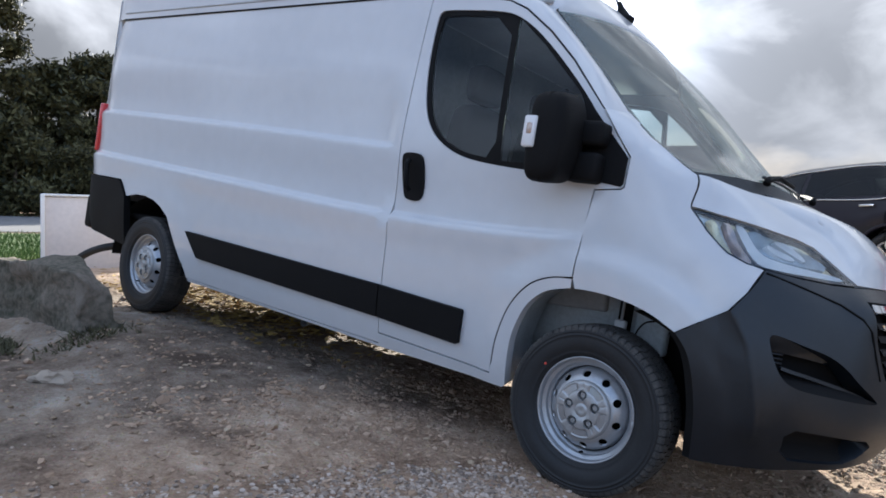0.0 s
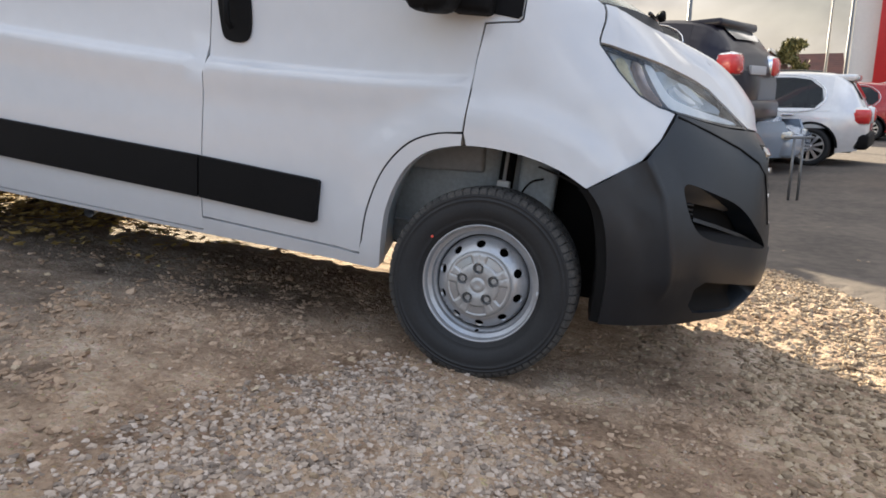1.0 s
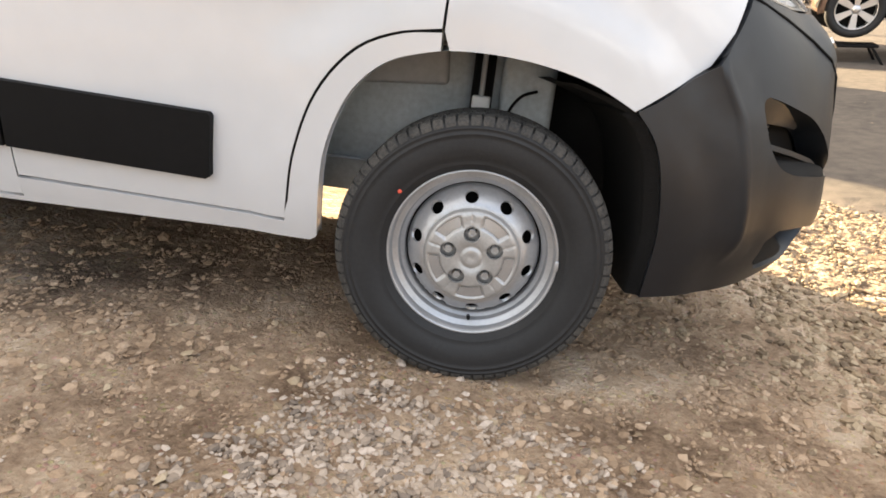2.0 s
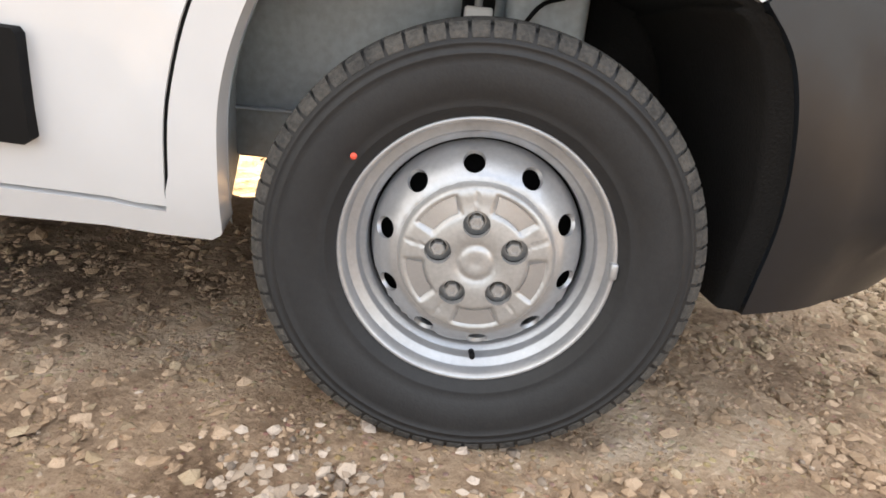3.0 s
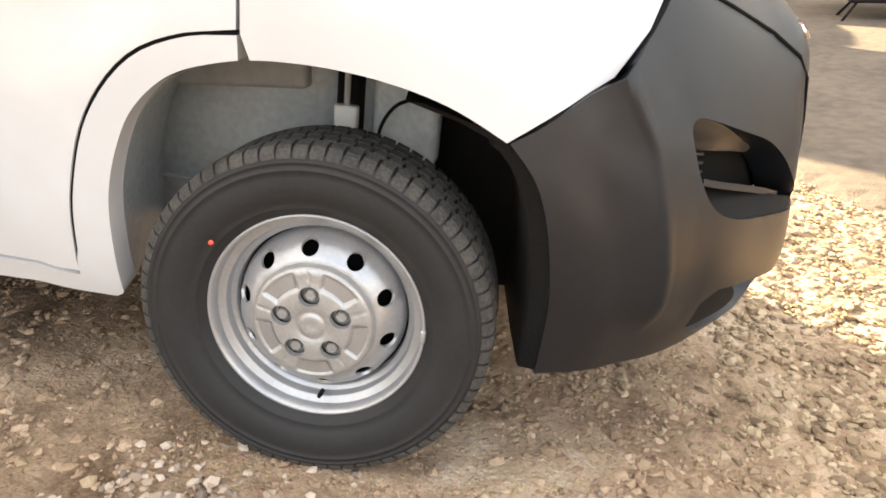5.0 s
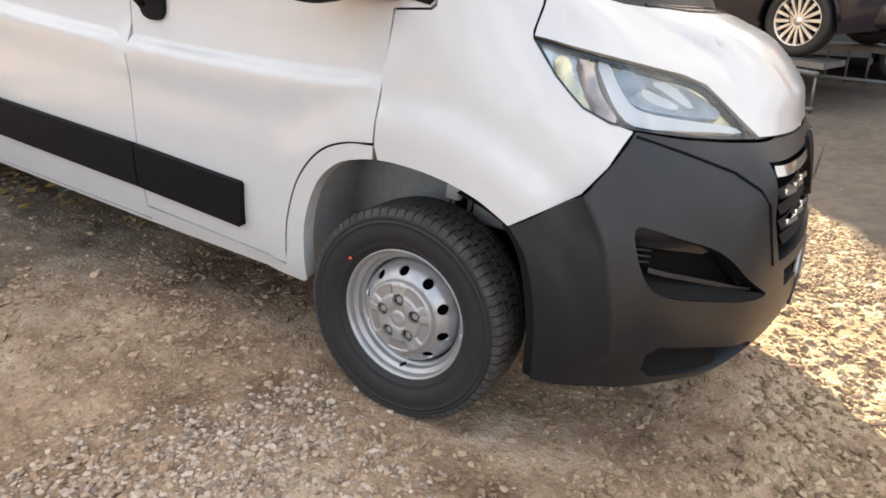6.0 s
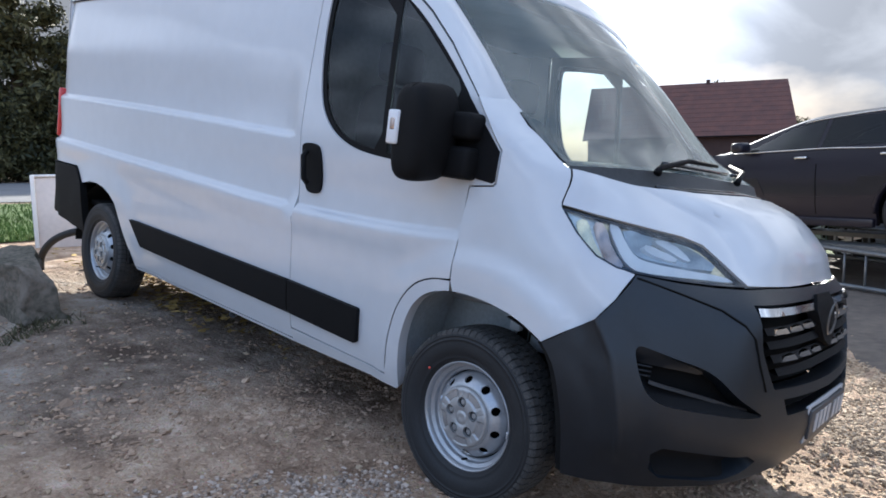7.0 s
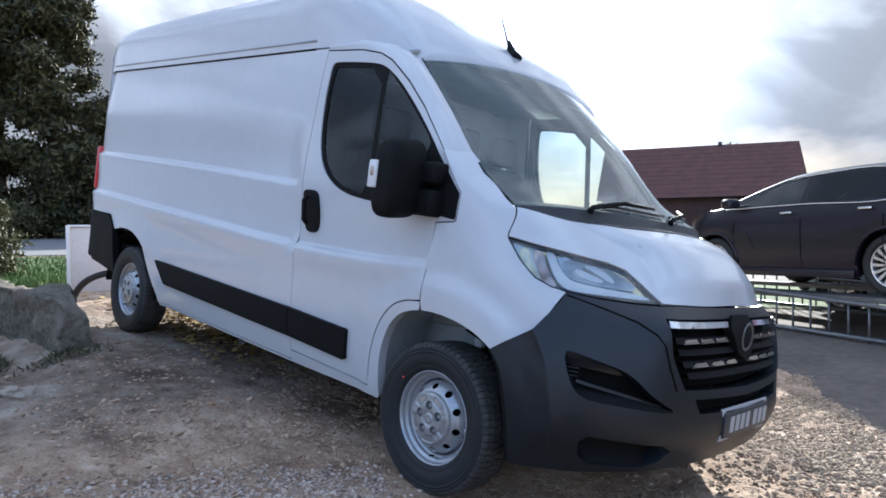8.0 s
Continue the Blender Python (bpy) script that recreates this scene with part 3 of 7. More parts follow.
    inner = [(-1.168, 0.945, 2.094), (-0.90, 0.915, 2.125), (-0.66, 0.868, 2.085), (-0.53, 0.843, 2.012), (-0.39, 0.849, 1.875), (-0.25, 0.857, 1.735), (-0.088, 0.868, 1.556), (-0.02, 0.872, 1.505)]
    bm = bmesh.new()
    rows = []
    for n_, ((x0, y0, z0), (x1, y1, z1)) in enumerate(zip(outer, inner)):
        row = []
        for k in range(6):
            t = k / 5
            b = 0.016 * math.sin(math.pi * t) * (1 if n_ < 6 else 0.6 if n_ == 6 else -1.2)
            row.append(bm.verts.new((x0 + (x1 - x0) * t + b, s * (y0 + (y1 - y0) * t + b), z0 + (z1 - z0) * t + b * 0.6)))
        rows.append(row)
    for p, q in zip(rows, rows[1:]):
        for k in range(5):
            bm.faces.new((p[k], p[k + 1], q[k + 1], q[k]))
    bm.normal_update()
    bmesh.ops.recalc_face_normals(bm, faces=bm.faces)
    lining = bm.copy()
    bmesh.ops.translate(lining, vec=(-0.022, -s * 0.022, -0.022), verts=lining.verts)
    pillar = part("a_pillar", bm, M_PAINT, van)
    part("pillar_trim", lining, M_TRIM_IN, pillar)
    part("window_trim", panel([p for p in DOOR if p[1] > 1.2 and p[0] > -1.16] + [(-1.155, 2.06), (-1.155, 1.25)], lay(0.032), [WINDOW], step=0.05, rim=0, out=(0, -s, 0)), M_TRIM_IN, door)
    # rear bumper corner and tail lamp
    RB = [(-4.452, 0.885), (-3.888, 0.885), (-3.772, 0.77), (-3.735, 0.42), (-4.28, 0.465), (-4.40, 0.62), (-4.45, 0.75)]
    part("rear_bumper_corner", panel(RB, lambda x, z: Vector((x, s * (side_w(x, z) + 0.014), z)), step=0.06, rim=0.05, out=o), M_BLACK, van, "black rear bumper corner")
    part("tail_lamp", boxed((-4.472, min(s * 0.90, s * 0.985), 1.08), (-4.43, max(s * 0.90, s * 0.985), 1.46), 0.015), M_RED, van, "red tail lamp")


# windscreen
WS_EDGE = [(0.235, 0.905, 1.325), (0.03, 0.877, 1.455), (-0.10, 0.866, 1.57), (-0.25, 0.856, 1.735), (-0.39, 0.848, 1.875), (-0.525, 0.838, 2.015)]
WS_MID = [(0.44, 0, 1.352), (0.30, 0, 1.45), (0.16, 0, 1.585), (-0.02, 0, 1.77), (-0.20, 0, 1.93), (-0.40, 0, 2.095)]
def ws_point(t, k, d=0.0):
    e = [spline(t, range(6), [p[i] for p in WS_EDGE]) for i in range(3)]
    c = [spline(t, range(6), [p[i] for p in WS_MID]) for i in range(3)]
    q = abs(k) ** (2.2 + 1.3 * max(0.0, 1 - t))
    return Vector((c[0] + (e[0] - c[0]) * q - d * 0.75, k * e[1], c[2] + (e[2] - c[2]) * q - d * 0.65))


# roof with its rounded shoulders
def roof_top(x):
    return spline(x, (-4.47, -4.40, -4.25, -3.9, -1.9, -1.4, -1.1, -0.85, -0.66, -0.52), (2.43, 2.50, 2.54, 2.56, 2.56, 2.55, 2.50, 2.40, 2.26, 2.112))


bm = bmesh.new()
rows = []
STN = [-4.44, -4.40, -4.3, -4.15, -3.9, -3.4, -2.9, -2.4, -1.9, -1.65, -1.4, -1.168, -1.0, -0.86, -0.75, -0.66, -0.59, -0.53]
for x in STN:
    zg = float(np.interp(x, (-4.44, -1.168, -0.86, -0.66, -0.53), (2.124, 2.091, 2.110, 2.085, 2.012)))
    wg = np.interp(x, (-4.44, -4.3, -1.3, -1.168, -0.86, -0.66, -0.53), (0.935, 0.962, 0.962, 0.955, 0.912, 0.868, 0.843))
    zt = max(roof_top(x), zg + 0.04)
    row = []
    ROUND = 0.34 + 0.48 * smooth01(-1.2, -0.53, x)
    for k in range(-14, 15):
        t = k / 14
        y = wg * math.copysign(abs(math.sin(t * math.pi / 2)) ** ROUND, t)
        c = abs(math.cos(t * math.pi / 2))
        dip = 0.035 * (1 - smooth01(0.36, 0.52, abs(y))) * smooth01(-1.9, -1.2, x) * (1 - smooth01(-0.80, -0.55, x))
        row.append(bm.verts.new((x + 0.10 * (1 - (y / wg) ** 2) * smooth01(-1.3, -0.53, x), y, zg + (zt - zg) * c ** ROUND - dip)))
    rows.append(row)
# the front edge turns down on to the top of the windscreen
for dx, dz in ((0.004, 0.006), (0.006, -0.010)):
    rows.append([bm.verts.new(ws_point(5, max(-1, min(1, v.co.y / 0.843))) + Vector((dx, 0, dz))) for v in rows[17]])
for p, q in zip(rows, rows[1:]):
    for k in range(28):
        bm.faces.new((p[k], q[k], q[k + 1], p[k + 1]))
part("roof", bm, M_PAINT, van, "white raised roof skin")
for s in (-1, 1):
    bm = bmesh.new()
    tube(bm, [(x, s * 0.9585, float(np.interp(x, (-4.44, -1.168), (2.119, 2.086)))) for x in (-4.3, -3.5, -2.5, -1.6, -1.3)], 0.006, 6)
    gut = part("roof_gutter", bm, M_BLACK, van)
    bm = bmesh.new()
    tube(bm, [(x, s * 0.9625, float(np.interp(x, (-4.4, -1.25), (2.165, 2.135)))) for x in (-4.3, -3.0, -1.6, -1.3)], 0.006, 6)
    part("seam", bm, M_PAINT_IN, gut)

# rear wall and floor of the load space, bulkhead behind the seats
part("rear_doors", boxed((-4.47, -0.94, 0.62), (-4.42, 0.94, 2.3), 0.03), M_PAINT, van)
part("rear_bumper", boxed((-4.53, -0.96, 0.46), (-4.40, 0.96, 0.72), 0.03), M_BLACK, van)
part("load_floor", boxed((-4.42, -0.95, 0.62), (-0.52, 0.95, 0.66)), M_DARK, van)
part("bulkhead", boxed((-1.35, -0.92, 0.62), (-1.32, 0.92, 2.04)), M_PAINT_IN, van)
part("underbody", boxed((-4.3, -0.55, 0.33), (0.2, 0.55, 0.62), 0.04), M_DARK, van)
# unseen box added to keep low sun off the ground below the sill
part("fuel_tank", boxed((-2.3, 0.28, 0.18), (-0.80, 0.80, 0.60), 0.05), M_DARK, van)
for s in (-1, 1):
    part("chassis_rail", boxed((-2.9, s * 0.86 - 0.04, 0.33), (-0.5, s * 0.86 + 0.04, 0.62)), M_DARK, van)

def ws_patch(t0, t1, k0, k1, d=0.0, nt=16, nk=24):
    bm = bmesh.new()
    g = [[bm.verts.new(ws_point(t0 + (t1 - t0) * i / nt, k0 + (k1 - k0) * j / nk, d)) for j in range(nk + 1)] for i in range(nt + 1)]
    for i in range(nt):
        for j in range(nk):
            bm.faces.new((g[i][j], g[i][j + 1], g[i + 1][j + 1], g[i + 1][j]))
    return bm


part("windscreen", ws_patch(0, 5, -1, 1), M_GLASS, van).visible_shadow = False
for name, a in (("windscreen_band", (4.88, 5, -1, 1)), ("windscreen_band", (0, 0.16, -1, 1)), ("windscreen_band", (0.16, 4.88, -1, -0.97)), ("windscreen_band", (0.16, 4.88, 0.97, 1))):
    part(name, ws_patch(*a, d=0.006), M_GLOSS, van)

# bonnet
BON_L = [(0.02, 1.186), (0.02, 1.312), (1.2, 1.304), (2.4, 1.288), (3.6, 1.274), (5, 1.270), (6.5, 1.278), (8, 1.284)]
BON_B = [(8, 0.998), (6.5, 0.994), (5.0, 0.995), (4.6, 1.052), (4.15, 1.110), (3.6, 1.131), (2.6, 1.148), (1.2, 1.169)]
BON = BON_L + [(16 - u, z) for u, z in BON_L[:-1][::-1]] + [(16 - u, z) for u, z in BON_B[:0:-1]] + BON_B
def bonnet(u, z):
    """The bonnet's skin, with a soft ridge running back on each side."""
    p = nose(u, z)
    v = u if u <= 8 else 16 - u
    k = min(1.0, max(0.0, (v - float(np.interp(z, RIDGE_Z, RIDGE_U))) / 1.3))
    k = (1 - (1 - k) ** 2) * smooth01(0.99, 1.07, z) * (1 - 0.7 * smooth01(1.20, 1.29, z))
    return p + Vector((0.018, 0, 0.032)) * k + Vector((0.003, 0, 0.003))


RIDGE_Z, RIDGE_U = (0.99, 1.03, 1.10, 1.17, 1.20, 1.25, 1.29, 1.33), (5.0, 5.02, 5.05, 4.9, 4.45, 3.6, 2.7, 1.9)
part("bonnet", panel([(u * 0.12, z) for u, z in BON], lambda u, z: bonnet(u / 0.12, z), step=0.022, out=(1, 0, 1), lines=[[(0.12 * (u if s < 0 else 16 - u), z) for z, u in zip(np.linspace(1.0, 1.29, 26), np.interp(np.linspace(1.0, 1.29, 26), RIDGE_Z, RIDGE_U) + d)] for s in (-1, 1) for d in (-0.12, 0.0, 0.12, 0.4)]), M_PAINT, van, "white bonnet with a raised centre")
# front bumper skin with openings for the grille, fog lamps and lower step
B_CREASE_Z, B_CREASE_U = (0.36, 0.44, 0.53, 0.62, 0.73, 0.81, 0.93), (2.08, 2.04, 1.96, 1.84, 1.64, 1.32, 0.9)
def bump(u, z):
    u, z = float(u) / 0.12, float(z)
    p = nose(u, z)
    d = min(u, 16 - u) - float(np.interp(z, B_CREASE_Z, B_CREASE_U))
    k = 0.024 * max(0.0, 1 - abs(d) / 0.6) * smooth01(0.36, 0.46, z) * (1 - smooth01(0.84, 0.93, z))
    k += 0.004 * math.exp(-((d / 0.07) ** 2)) * smooth01(0.36, 0.46, z) * (1 - smooth01(0.80, 0.90, z))
    p += k * Vector((0.3, -0.95 if p.y < 0 else 0.95, 0))
    return p + Vector((0.008, 0.006 * (1 if p.y > 0 else -1) * min(1, abs(p.y) / 0.6), 0))


def both(poly):
    return [[(u * 0.12, z) for u, z in poly], [((16 - u) * 0.12, z) for u, z in poly[::-1]]]


HALF = B_EDGE + [(0.05, 0.723), (0.66, 0.790), (1.16, 0.838), (1.54, 0.911), (1.94, 0.998), (3.0, 0.986), (4.0, 0.982), (5.0, 0.987), (5.6, 0.992), (8, 0.992)]
BUMP = HALF + [(16 - u, z) for u, z in HALF[:-1][::-1]] + [(13, 0.30), (11, 0.33), (8, 0.34), (5, 0.33), (3, 0.30)]
GRILLE = [(4.85, 0.945), (6.5, 0.948), (9.5, 0.948), (11.15, 0.945), (10.8, 0.80), (10.35, 0.67), (8, 0.655), (5.65, 0.67), (5.2, 0.80)]
INTAKE = [(5.95, 0.632), (8, 0.617), (10.05, 0.632), (9.9, 0.572), (8, 0.56), (6.1, 0.572)]
FOG = rounded([(2.05, 0.785), (2.26, 0.70), (2.58, 0.638), (3.0, 0.612), (3.7, 0.602), (4.7, 0.592), (5.5, 0.582), (5.2, 0.615), (4.75, 0.655), (4.3, 0.705), (3.8, 0.738), (3.2, 0.757), (2.6, 0.775)], 2)
STEP = rounded([(2.9, 0.472), (3.08, 0.350), (4.3, 0.350), (5.2, 0.356), (5.55, 0.452), (4.2, 0.466)], 1)
bumper = part("front_bumper", panel([(u * 0.12, z) for u, z in BUMP], bump, [[(u * 0.12, z) for u, z in GRILLE], [(u * 0.12, z) for u, z in INTAKE]] + both(FOG) + both(STEP), step=0.03, rim=0.075, out=(1, 0, 0), lines=[[(0.12 * (c + d if s < 0 else 16 - c - d), z) for z, c in zip(np.linspace(0.38, 0.86, 20), np.interp(np.linspace(0.38, 0.86, 20), B_CREASE_Z, B_CREASE_U))] for s in (-1, 1) for d in (-0.6, -0.16, -0.08, -0.03, 0.03, 0.08, 0.16, 0.6)]), M_BUMPER, van, "textured dark front bumper")
def behind(d):
    def g(u, z):
        p = bump(u, z)
        n = Vector((0.85, 0.5 * (1 if p.y > 0 else -1) * min(1, abs(p.y) / 0.5), 0)).normalized()
        return p - d * n
    return g


for s in (-1, 1):
    bm = bmesh.new()
    rows = []
    for u, z in B_EDGE[:-1] + [(0.12, 0.716), (-0.15, 0.742), (-0.45, 0.765)]:
        p = bump(u * 0.12, z) if u > 0.1 else nose(u, z)
        y = abs(p.y) - 0.006
        rows.append([bm.verts.new((p.x + dx, s * (y - d), z + 0.10 * k)) for d, dx, k in ((0, 0, 0), (0.008, -0.004, 0.0), (0.012, -0.032, 0.0), (0.03, -0.036, 0.0), (0.15, -0.05, 0.0), (0.42, -0.07, -0.2))])
    for p, q in zip(rows, rows[1:]):
        for k in range(5):
            bm.faces.new((p[k], p[k + 1], q[k + 1], q[k]))
    part("arch_liner", bm, M_FELT, van, "black felt front wheel arch liner")
    bm = bmesh.new()
    tube(bm, [flip(bump, s)(u * 0.12, z) for u, z in ((1.95, 0.988), (3.0, 0.956), (3.96, 0.918), (4.55, 0.88), (4.9, 0.84), (5.15, 0.76), (5.42, 0.67))], 0.0042, 6)
    part("bumper_seam", bm, M_DARK, bumper)
def mirrored(poly, left):
    return [((u if left else 16 - u) * 0.12, z) for u, z in poly]


FOG_FLOOR = rounded([(2.28, 0.690), (2.56, 0.634), (3.0, 0.606), (3.7, 0.596), (4.7, 0.586), (5.5, 0.576), (5.25, 0.60), (4.4, 0.628), (3.5, 0.652), (2.85, 0.664), (2.5, 0.685)], 1)
FOG_BAR = [(2.75, 0.676), (3.5, 0.660), (4.4, 0.636), (5.2, 0.606), (5.2, 0.598), (4.4, 0.624), (3.5, 0.648), (2.75, 0.664)]
FOG_BROW = rounded([(2.02, 0.79), (2.20, 0.722), (3.3, 0.716), (4.2, 0.70), (3.85, 0.742), (3.2, 0.762), (2.6, 0.78)], 1)
for poly in both(FOG):
    left = poly[0][0] < 0.96
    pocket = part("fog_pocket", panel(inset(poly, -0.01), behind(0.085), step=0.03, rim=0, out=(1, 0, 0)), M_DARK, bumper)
    part("fog_brow", panel(mirrored(FOG_BROW, left), lambda u, z: behind(0.001 + 0.05 * smooth01(-0.785, -0.712, -z))(u, z), step=0.02, rim=0.01, out=(1, 0, 0)), M_BUMPER, pocket)
    # floor blacker than the bumper skin: the recess's shade is in its colour
    part("fog_floor", panel(mirrored(FOG_FLOOR, left), lambda u, z: behind(0.003 + 0.066 * smooth01(0.585, 0.675, z))(u, z), step=0.02, rim=0.01, out=(1, 0, 0)), M_BLACK, pocket)
    part("fog_bar", panel(mirrored(FOG_BAR, left), behind(0.03), step=0.02, rim=0.03, out=(1, 0, 0)), M_BUMPER, pocket)
    for k in range(3):
        bm = bmesh.new()
        tube(bm, [behind(0.045)(u * 0.12, 0.684 + 0.015 * k) for u in np.linspace(*((2.28, 2.85) if left else (13.72, 13.15)), 5)], 0.0035, 6)
        part("fog_slat", bm, M_BUMPER, pocket)
for poly in both(STEP):
    # black rather than bumper grey, to carry the shade inside the scoop
    part("step_pocket", panel(inset(poly, -0.01), lambda u, z: behind(0.003 + 0.085 * smooth01(0.345, 0.425, z))(u, z), step=0.03, rim=0, out=(1, 0, 0)), M_BLACK, bumper)
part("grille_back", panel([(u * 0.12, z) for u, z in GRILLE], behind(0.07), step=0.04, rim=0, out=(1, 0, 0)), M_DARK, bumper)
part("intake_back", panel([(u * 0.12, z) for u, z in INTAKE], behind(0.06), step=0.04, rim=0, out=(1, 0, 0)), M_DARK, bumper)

def bonnet_top(u):
    v = u if u <= 8 else 16 - u
    return float(np.interp(v, [p[0] for p in BON_L[1:]], [p[1] for p in BON_L[1:]]))


# cowl between bonnet and windscreen, with its air slots and wipers
bm = bmesh.new()
rows = []
for j in range(33):
    k = -1 + 2 * j / 32
    u = 8 + 8 * k * 0.995
    a = nose(u, bonnet_top(u))
    a = Vector((a.x - 0.012, a.y, a.z - 0.012))
    b = ws_point(0, max(-1, min(1, a.y / 0.885)), 0.0)
    rows.append([bm.verts.new(a.lerp(b, t) - Vector((0, 0, 0.02 * math.sin(math.pi * t)))) for t in (0, 0.25, 0.5, 0.75, 1)])
for p, q in zip(rows, rows[1:]):
    for k in range(4):
        bm.faces.new((p[k], p[k + 1], q[k + 1], q[k]))
bmesh.ops.recalc_face_normals(bm, faces=bm.faces)
cowl = part("cowl", bm, M_COWL, van, "dark grey plastic scuttle panel below the windscreen")
for q in range(4):
    bm = bmesh.new()
    tube(bm, [nose(8 + u, bonnet_top(8 + u) + 0.012 * q) + Vector((-0.014 - 0.020 * q, 0, 0.016 - 0.004 * q)) for u in np.linspace(-4.2 + 0.5 * q, 4.4 - 0.4 * q, 18)], 0.008 if q == 0 else 0.0045, 6)
    part("cowl_rib", bm, M_GLOSS, cowl)
for y0, y1, t1 in ((-0.62, 0.02, 0.42), (0.05, 0.68, 0.75)):
    bm = bmesh.new()
    base = ws_point(0, y0 / 0.9) + Vector((0.05, 0, -0.005))
    tube(bm, [base, base + Vector((0.0, 0.02, 0.02)), ws_point(0.35, (y0 + y1) / 1.8, -0.035), ws_point(t1, y1 / 0.9, -0.03)], [0.016, 0.012, 0.010, 0.008], 8)
    wiper = part("wiper", bm, M_BLACK, van, "black windscreen wiper")
    bm = bmesh.new()
    tube(bm, [ws_point(0.25 + 0.25 * i / 6 * (t1 > 0.5), (y0 + 0.14 + (y1 + 0.1 - y0 - 0.14) * i / 6) / 0.9, -0.012) for i in range(7)], 0.008, 6)
    part("blade", bm, M_GLOSS, wiper)
bm = bmesh.new()
bx = Vector((-0.555, -0.11, 2.22))
tube(bm, [bx + Vector((0.03, 0, -0.03)), bx, bx + Vector((-0.02, 0, 0.05)), bx + Vector((-0.035, 0, 0.09))], [0.046, 0.040, 0.020, 0.008], 12)
tube(bm, [bx + Vector((-0.03, 0, 0.05)), bx + Vector((-0.115, 0, 0.23))], [0.007, 0.004], 6)
part("roof_aerial", bm, M_BLACK, van, "black roof aerial")

# grille: bars, chrome strips and a badge shape, number plate
for i, z in enumerate((0.862, 0.815, 0.768, 0.722)):
    w = 2.75 - 0.17 * i
    bm = bmesh.new()
    us = np.linspace(8 - w, 8 + w, 25)
    top = [bump(u * 0.12, z + 0.012) - Vector((0.018, 0, 0)) for u in us]
    bot = [bump(u * 0.12, z - 0.010) - Vector((0.004, 0, 0)) for u in us]
    bck = [bump(u * 0.12, z - 0.004) - Vector((0.05, 0, 0)) for u in us]
    rr = [[bm.verts.new(v) for v in r] for r in (top, bot, bck)]
    for j in range(24):
        for a, b in ((0, 1), (1, 2), (2, 0)):
            bm.faces.new((rr[a][j], rr[b][j], rr[b][j + 1], rr[a][j + 1]))
    bar = part("grille_bar", bm, M_BLACK, bumper, smooth=False)
    for u in np.arange(8 - w + 0.5, 8 + w - 0.3, 0.62):
        if abs(u - 8) > 0.5 and i in (0, 2):
            c = bump(u * 0.12, z) - Vector((0.004, 0, 0))
            t = (bump((u + 0.16) * 0.12, z) - c)
            bm = bmesh.new()
            vs = [bm.verts.new(c + t * a + Vector((d, 0, h))) for a, d, h in ((-1.5, 0.004, -0.013), (1.5, 0.004, -0.008), (0.9, 0.001, 0.010), (-0.9, 0.001, 0.006), (-1.5, -0.02, -0.013), (1.5, -0.02, -0.008), (0.9, -0.02, 0.010), (-0.9, -0.02, 0.006))]
            for f in ((0, 1, 2, 3), (0, 4, 5, 1), (2, 6, 7, 3), (1, 5, 6, 2), (0, 3, 7, 4)):
                bm.faces.new([vs[k] for k in f])
            part("chrome_tab", bm, M_CHROME, bar, smooth=False)
for a, b in ((4.9, 7.3), (8.7, 11.1)):
    us = np.linspace(a, b, 14)
    STRIP = [(u * 0.12, 0.926 + 0.012) for u in us] + [(u * 0.12, 0.926 - 0.012) for u in us[::-1]]
    part("chrome_strip", panel(STRIP, lambda u, z: bump(u, z) + Vector((0.006, 0, 0)), step=0.02, rim=0.03, out=(1, 0, 0)), M_CHROME, bumper, "bright chrome grille strip")
BADGE = [(7.55, 0.965), (8.45, 0.965), (8.62, 0.91), (8.35, 0.80), (8.0, 0.765), (7.65, 0.80), (7.38, 0.91)]
part("badge", panel([(u * 0.12, z) for u, z in BADGE], lambda u, z: bump(u, z) + Vector((0.012, 0, 0)), step=0.02, rim=0.04, out=(1, 0, 0)), M_BLACK, bumper, "dark grille badge plinth")
bm = bmesh.new()
lathe(bm, [(0.052, 0.0), (0.060, 0.006), (0.066, 0.0)], 32)
bmesh.ops.rotate(bm, verts=bm.verts, cent=(0, 0, 0), matrix=Matrix.Rotation(radians(90), 3, "Z"))
bmesh.ops.translate(bm, vec=(0.958, 0, 0.872), verts=bm.verts)
part("badge_ring", bm, M_BOLT, bumper)
plate = part("number_plate", boxed((0.995, -0.255, 0.450), (1.008, 0.255, 0.560), 0.004), M_PLATE, bumper, "dark number plate in a bright surround")
part("plate_surround", boxed((0.985, -0.272, 0.434), (0.997, 0.272, 0.576), 0.004), M_PLATEBAR, plate)
for i in range(7):
    y = -0.20 + 0.062 * i + (0.03 if i > 3 else 0)
    part("plate_bar", boxed((1.007, y, 0.470), (1.0105, y + 0.043, 0.54)), M_PLATEBAR, plate, smooth=False)

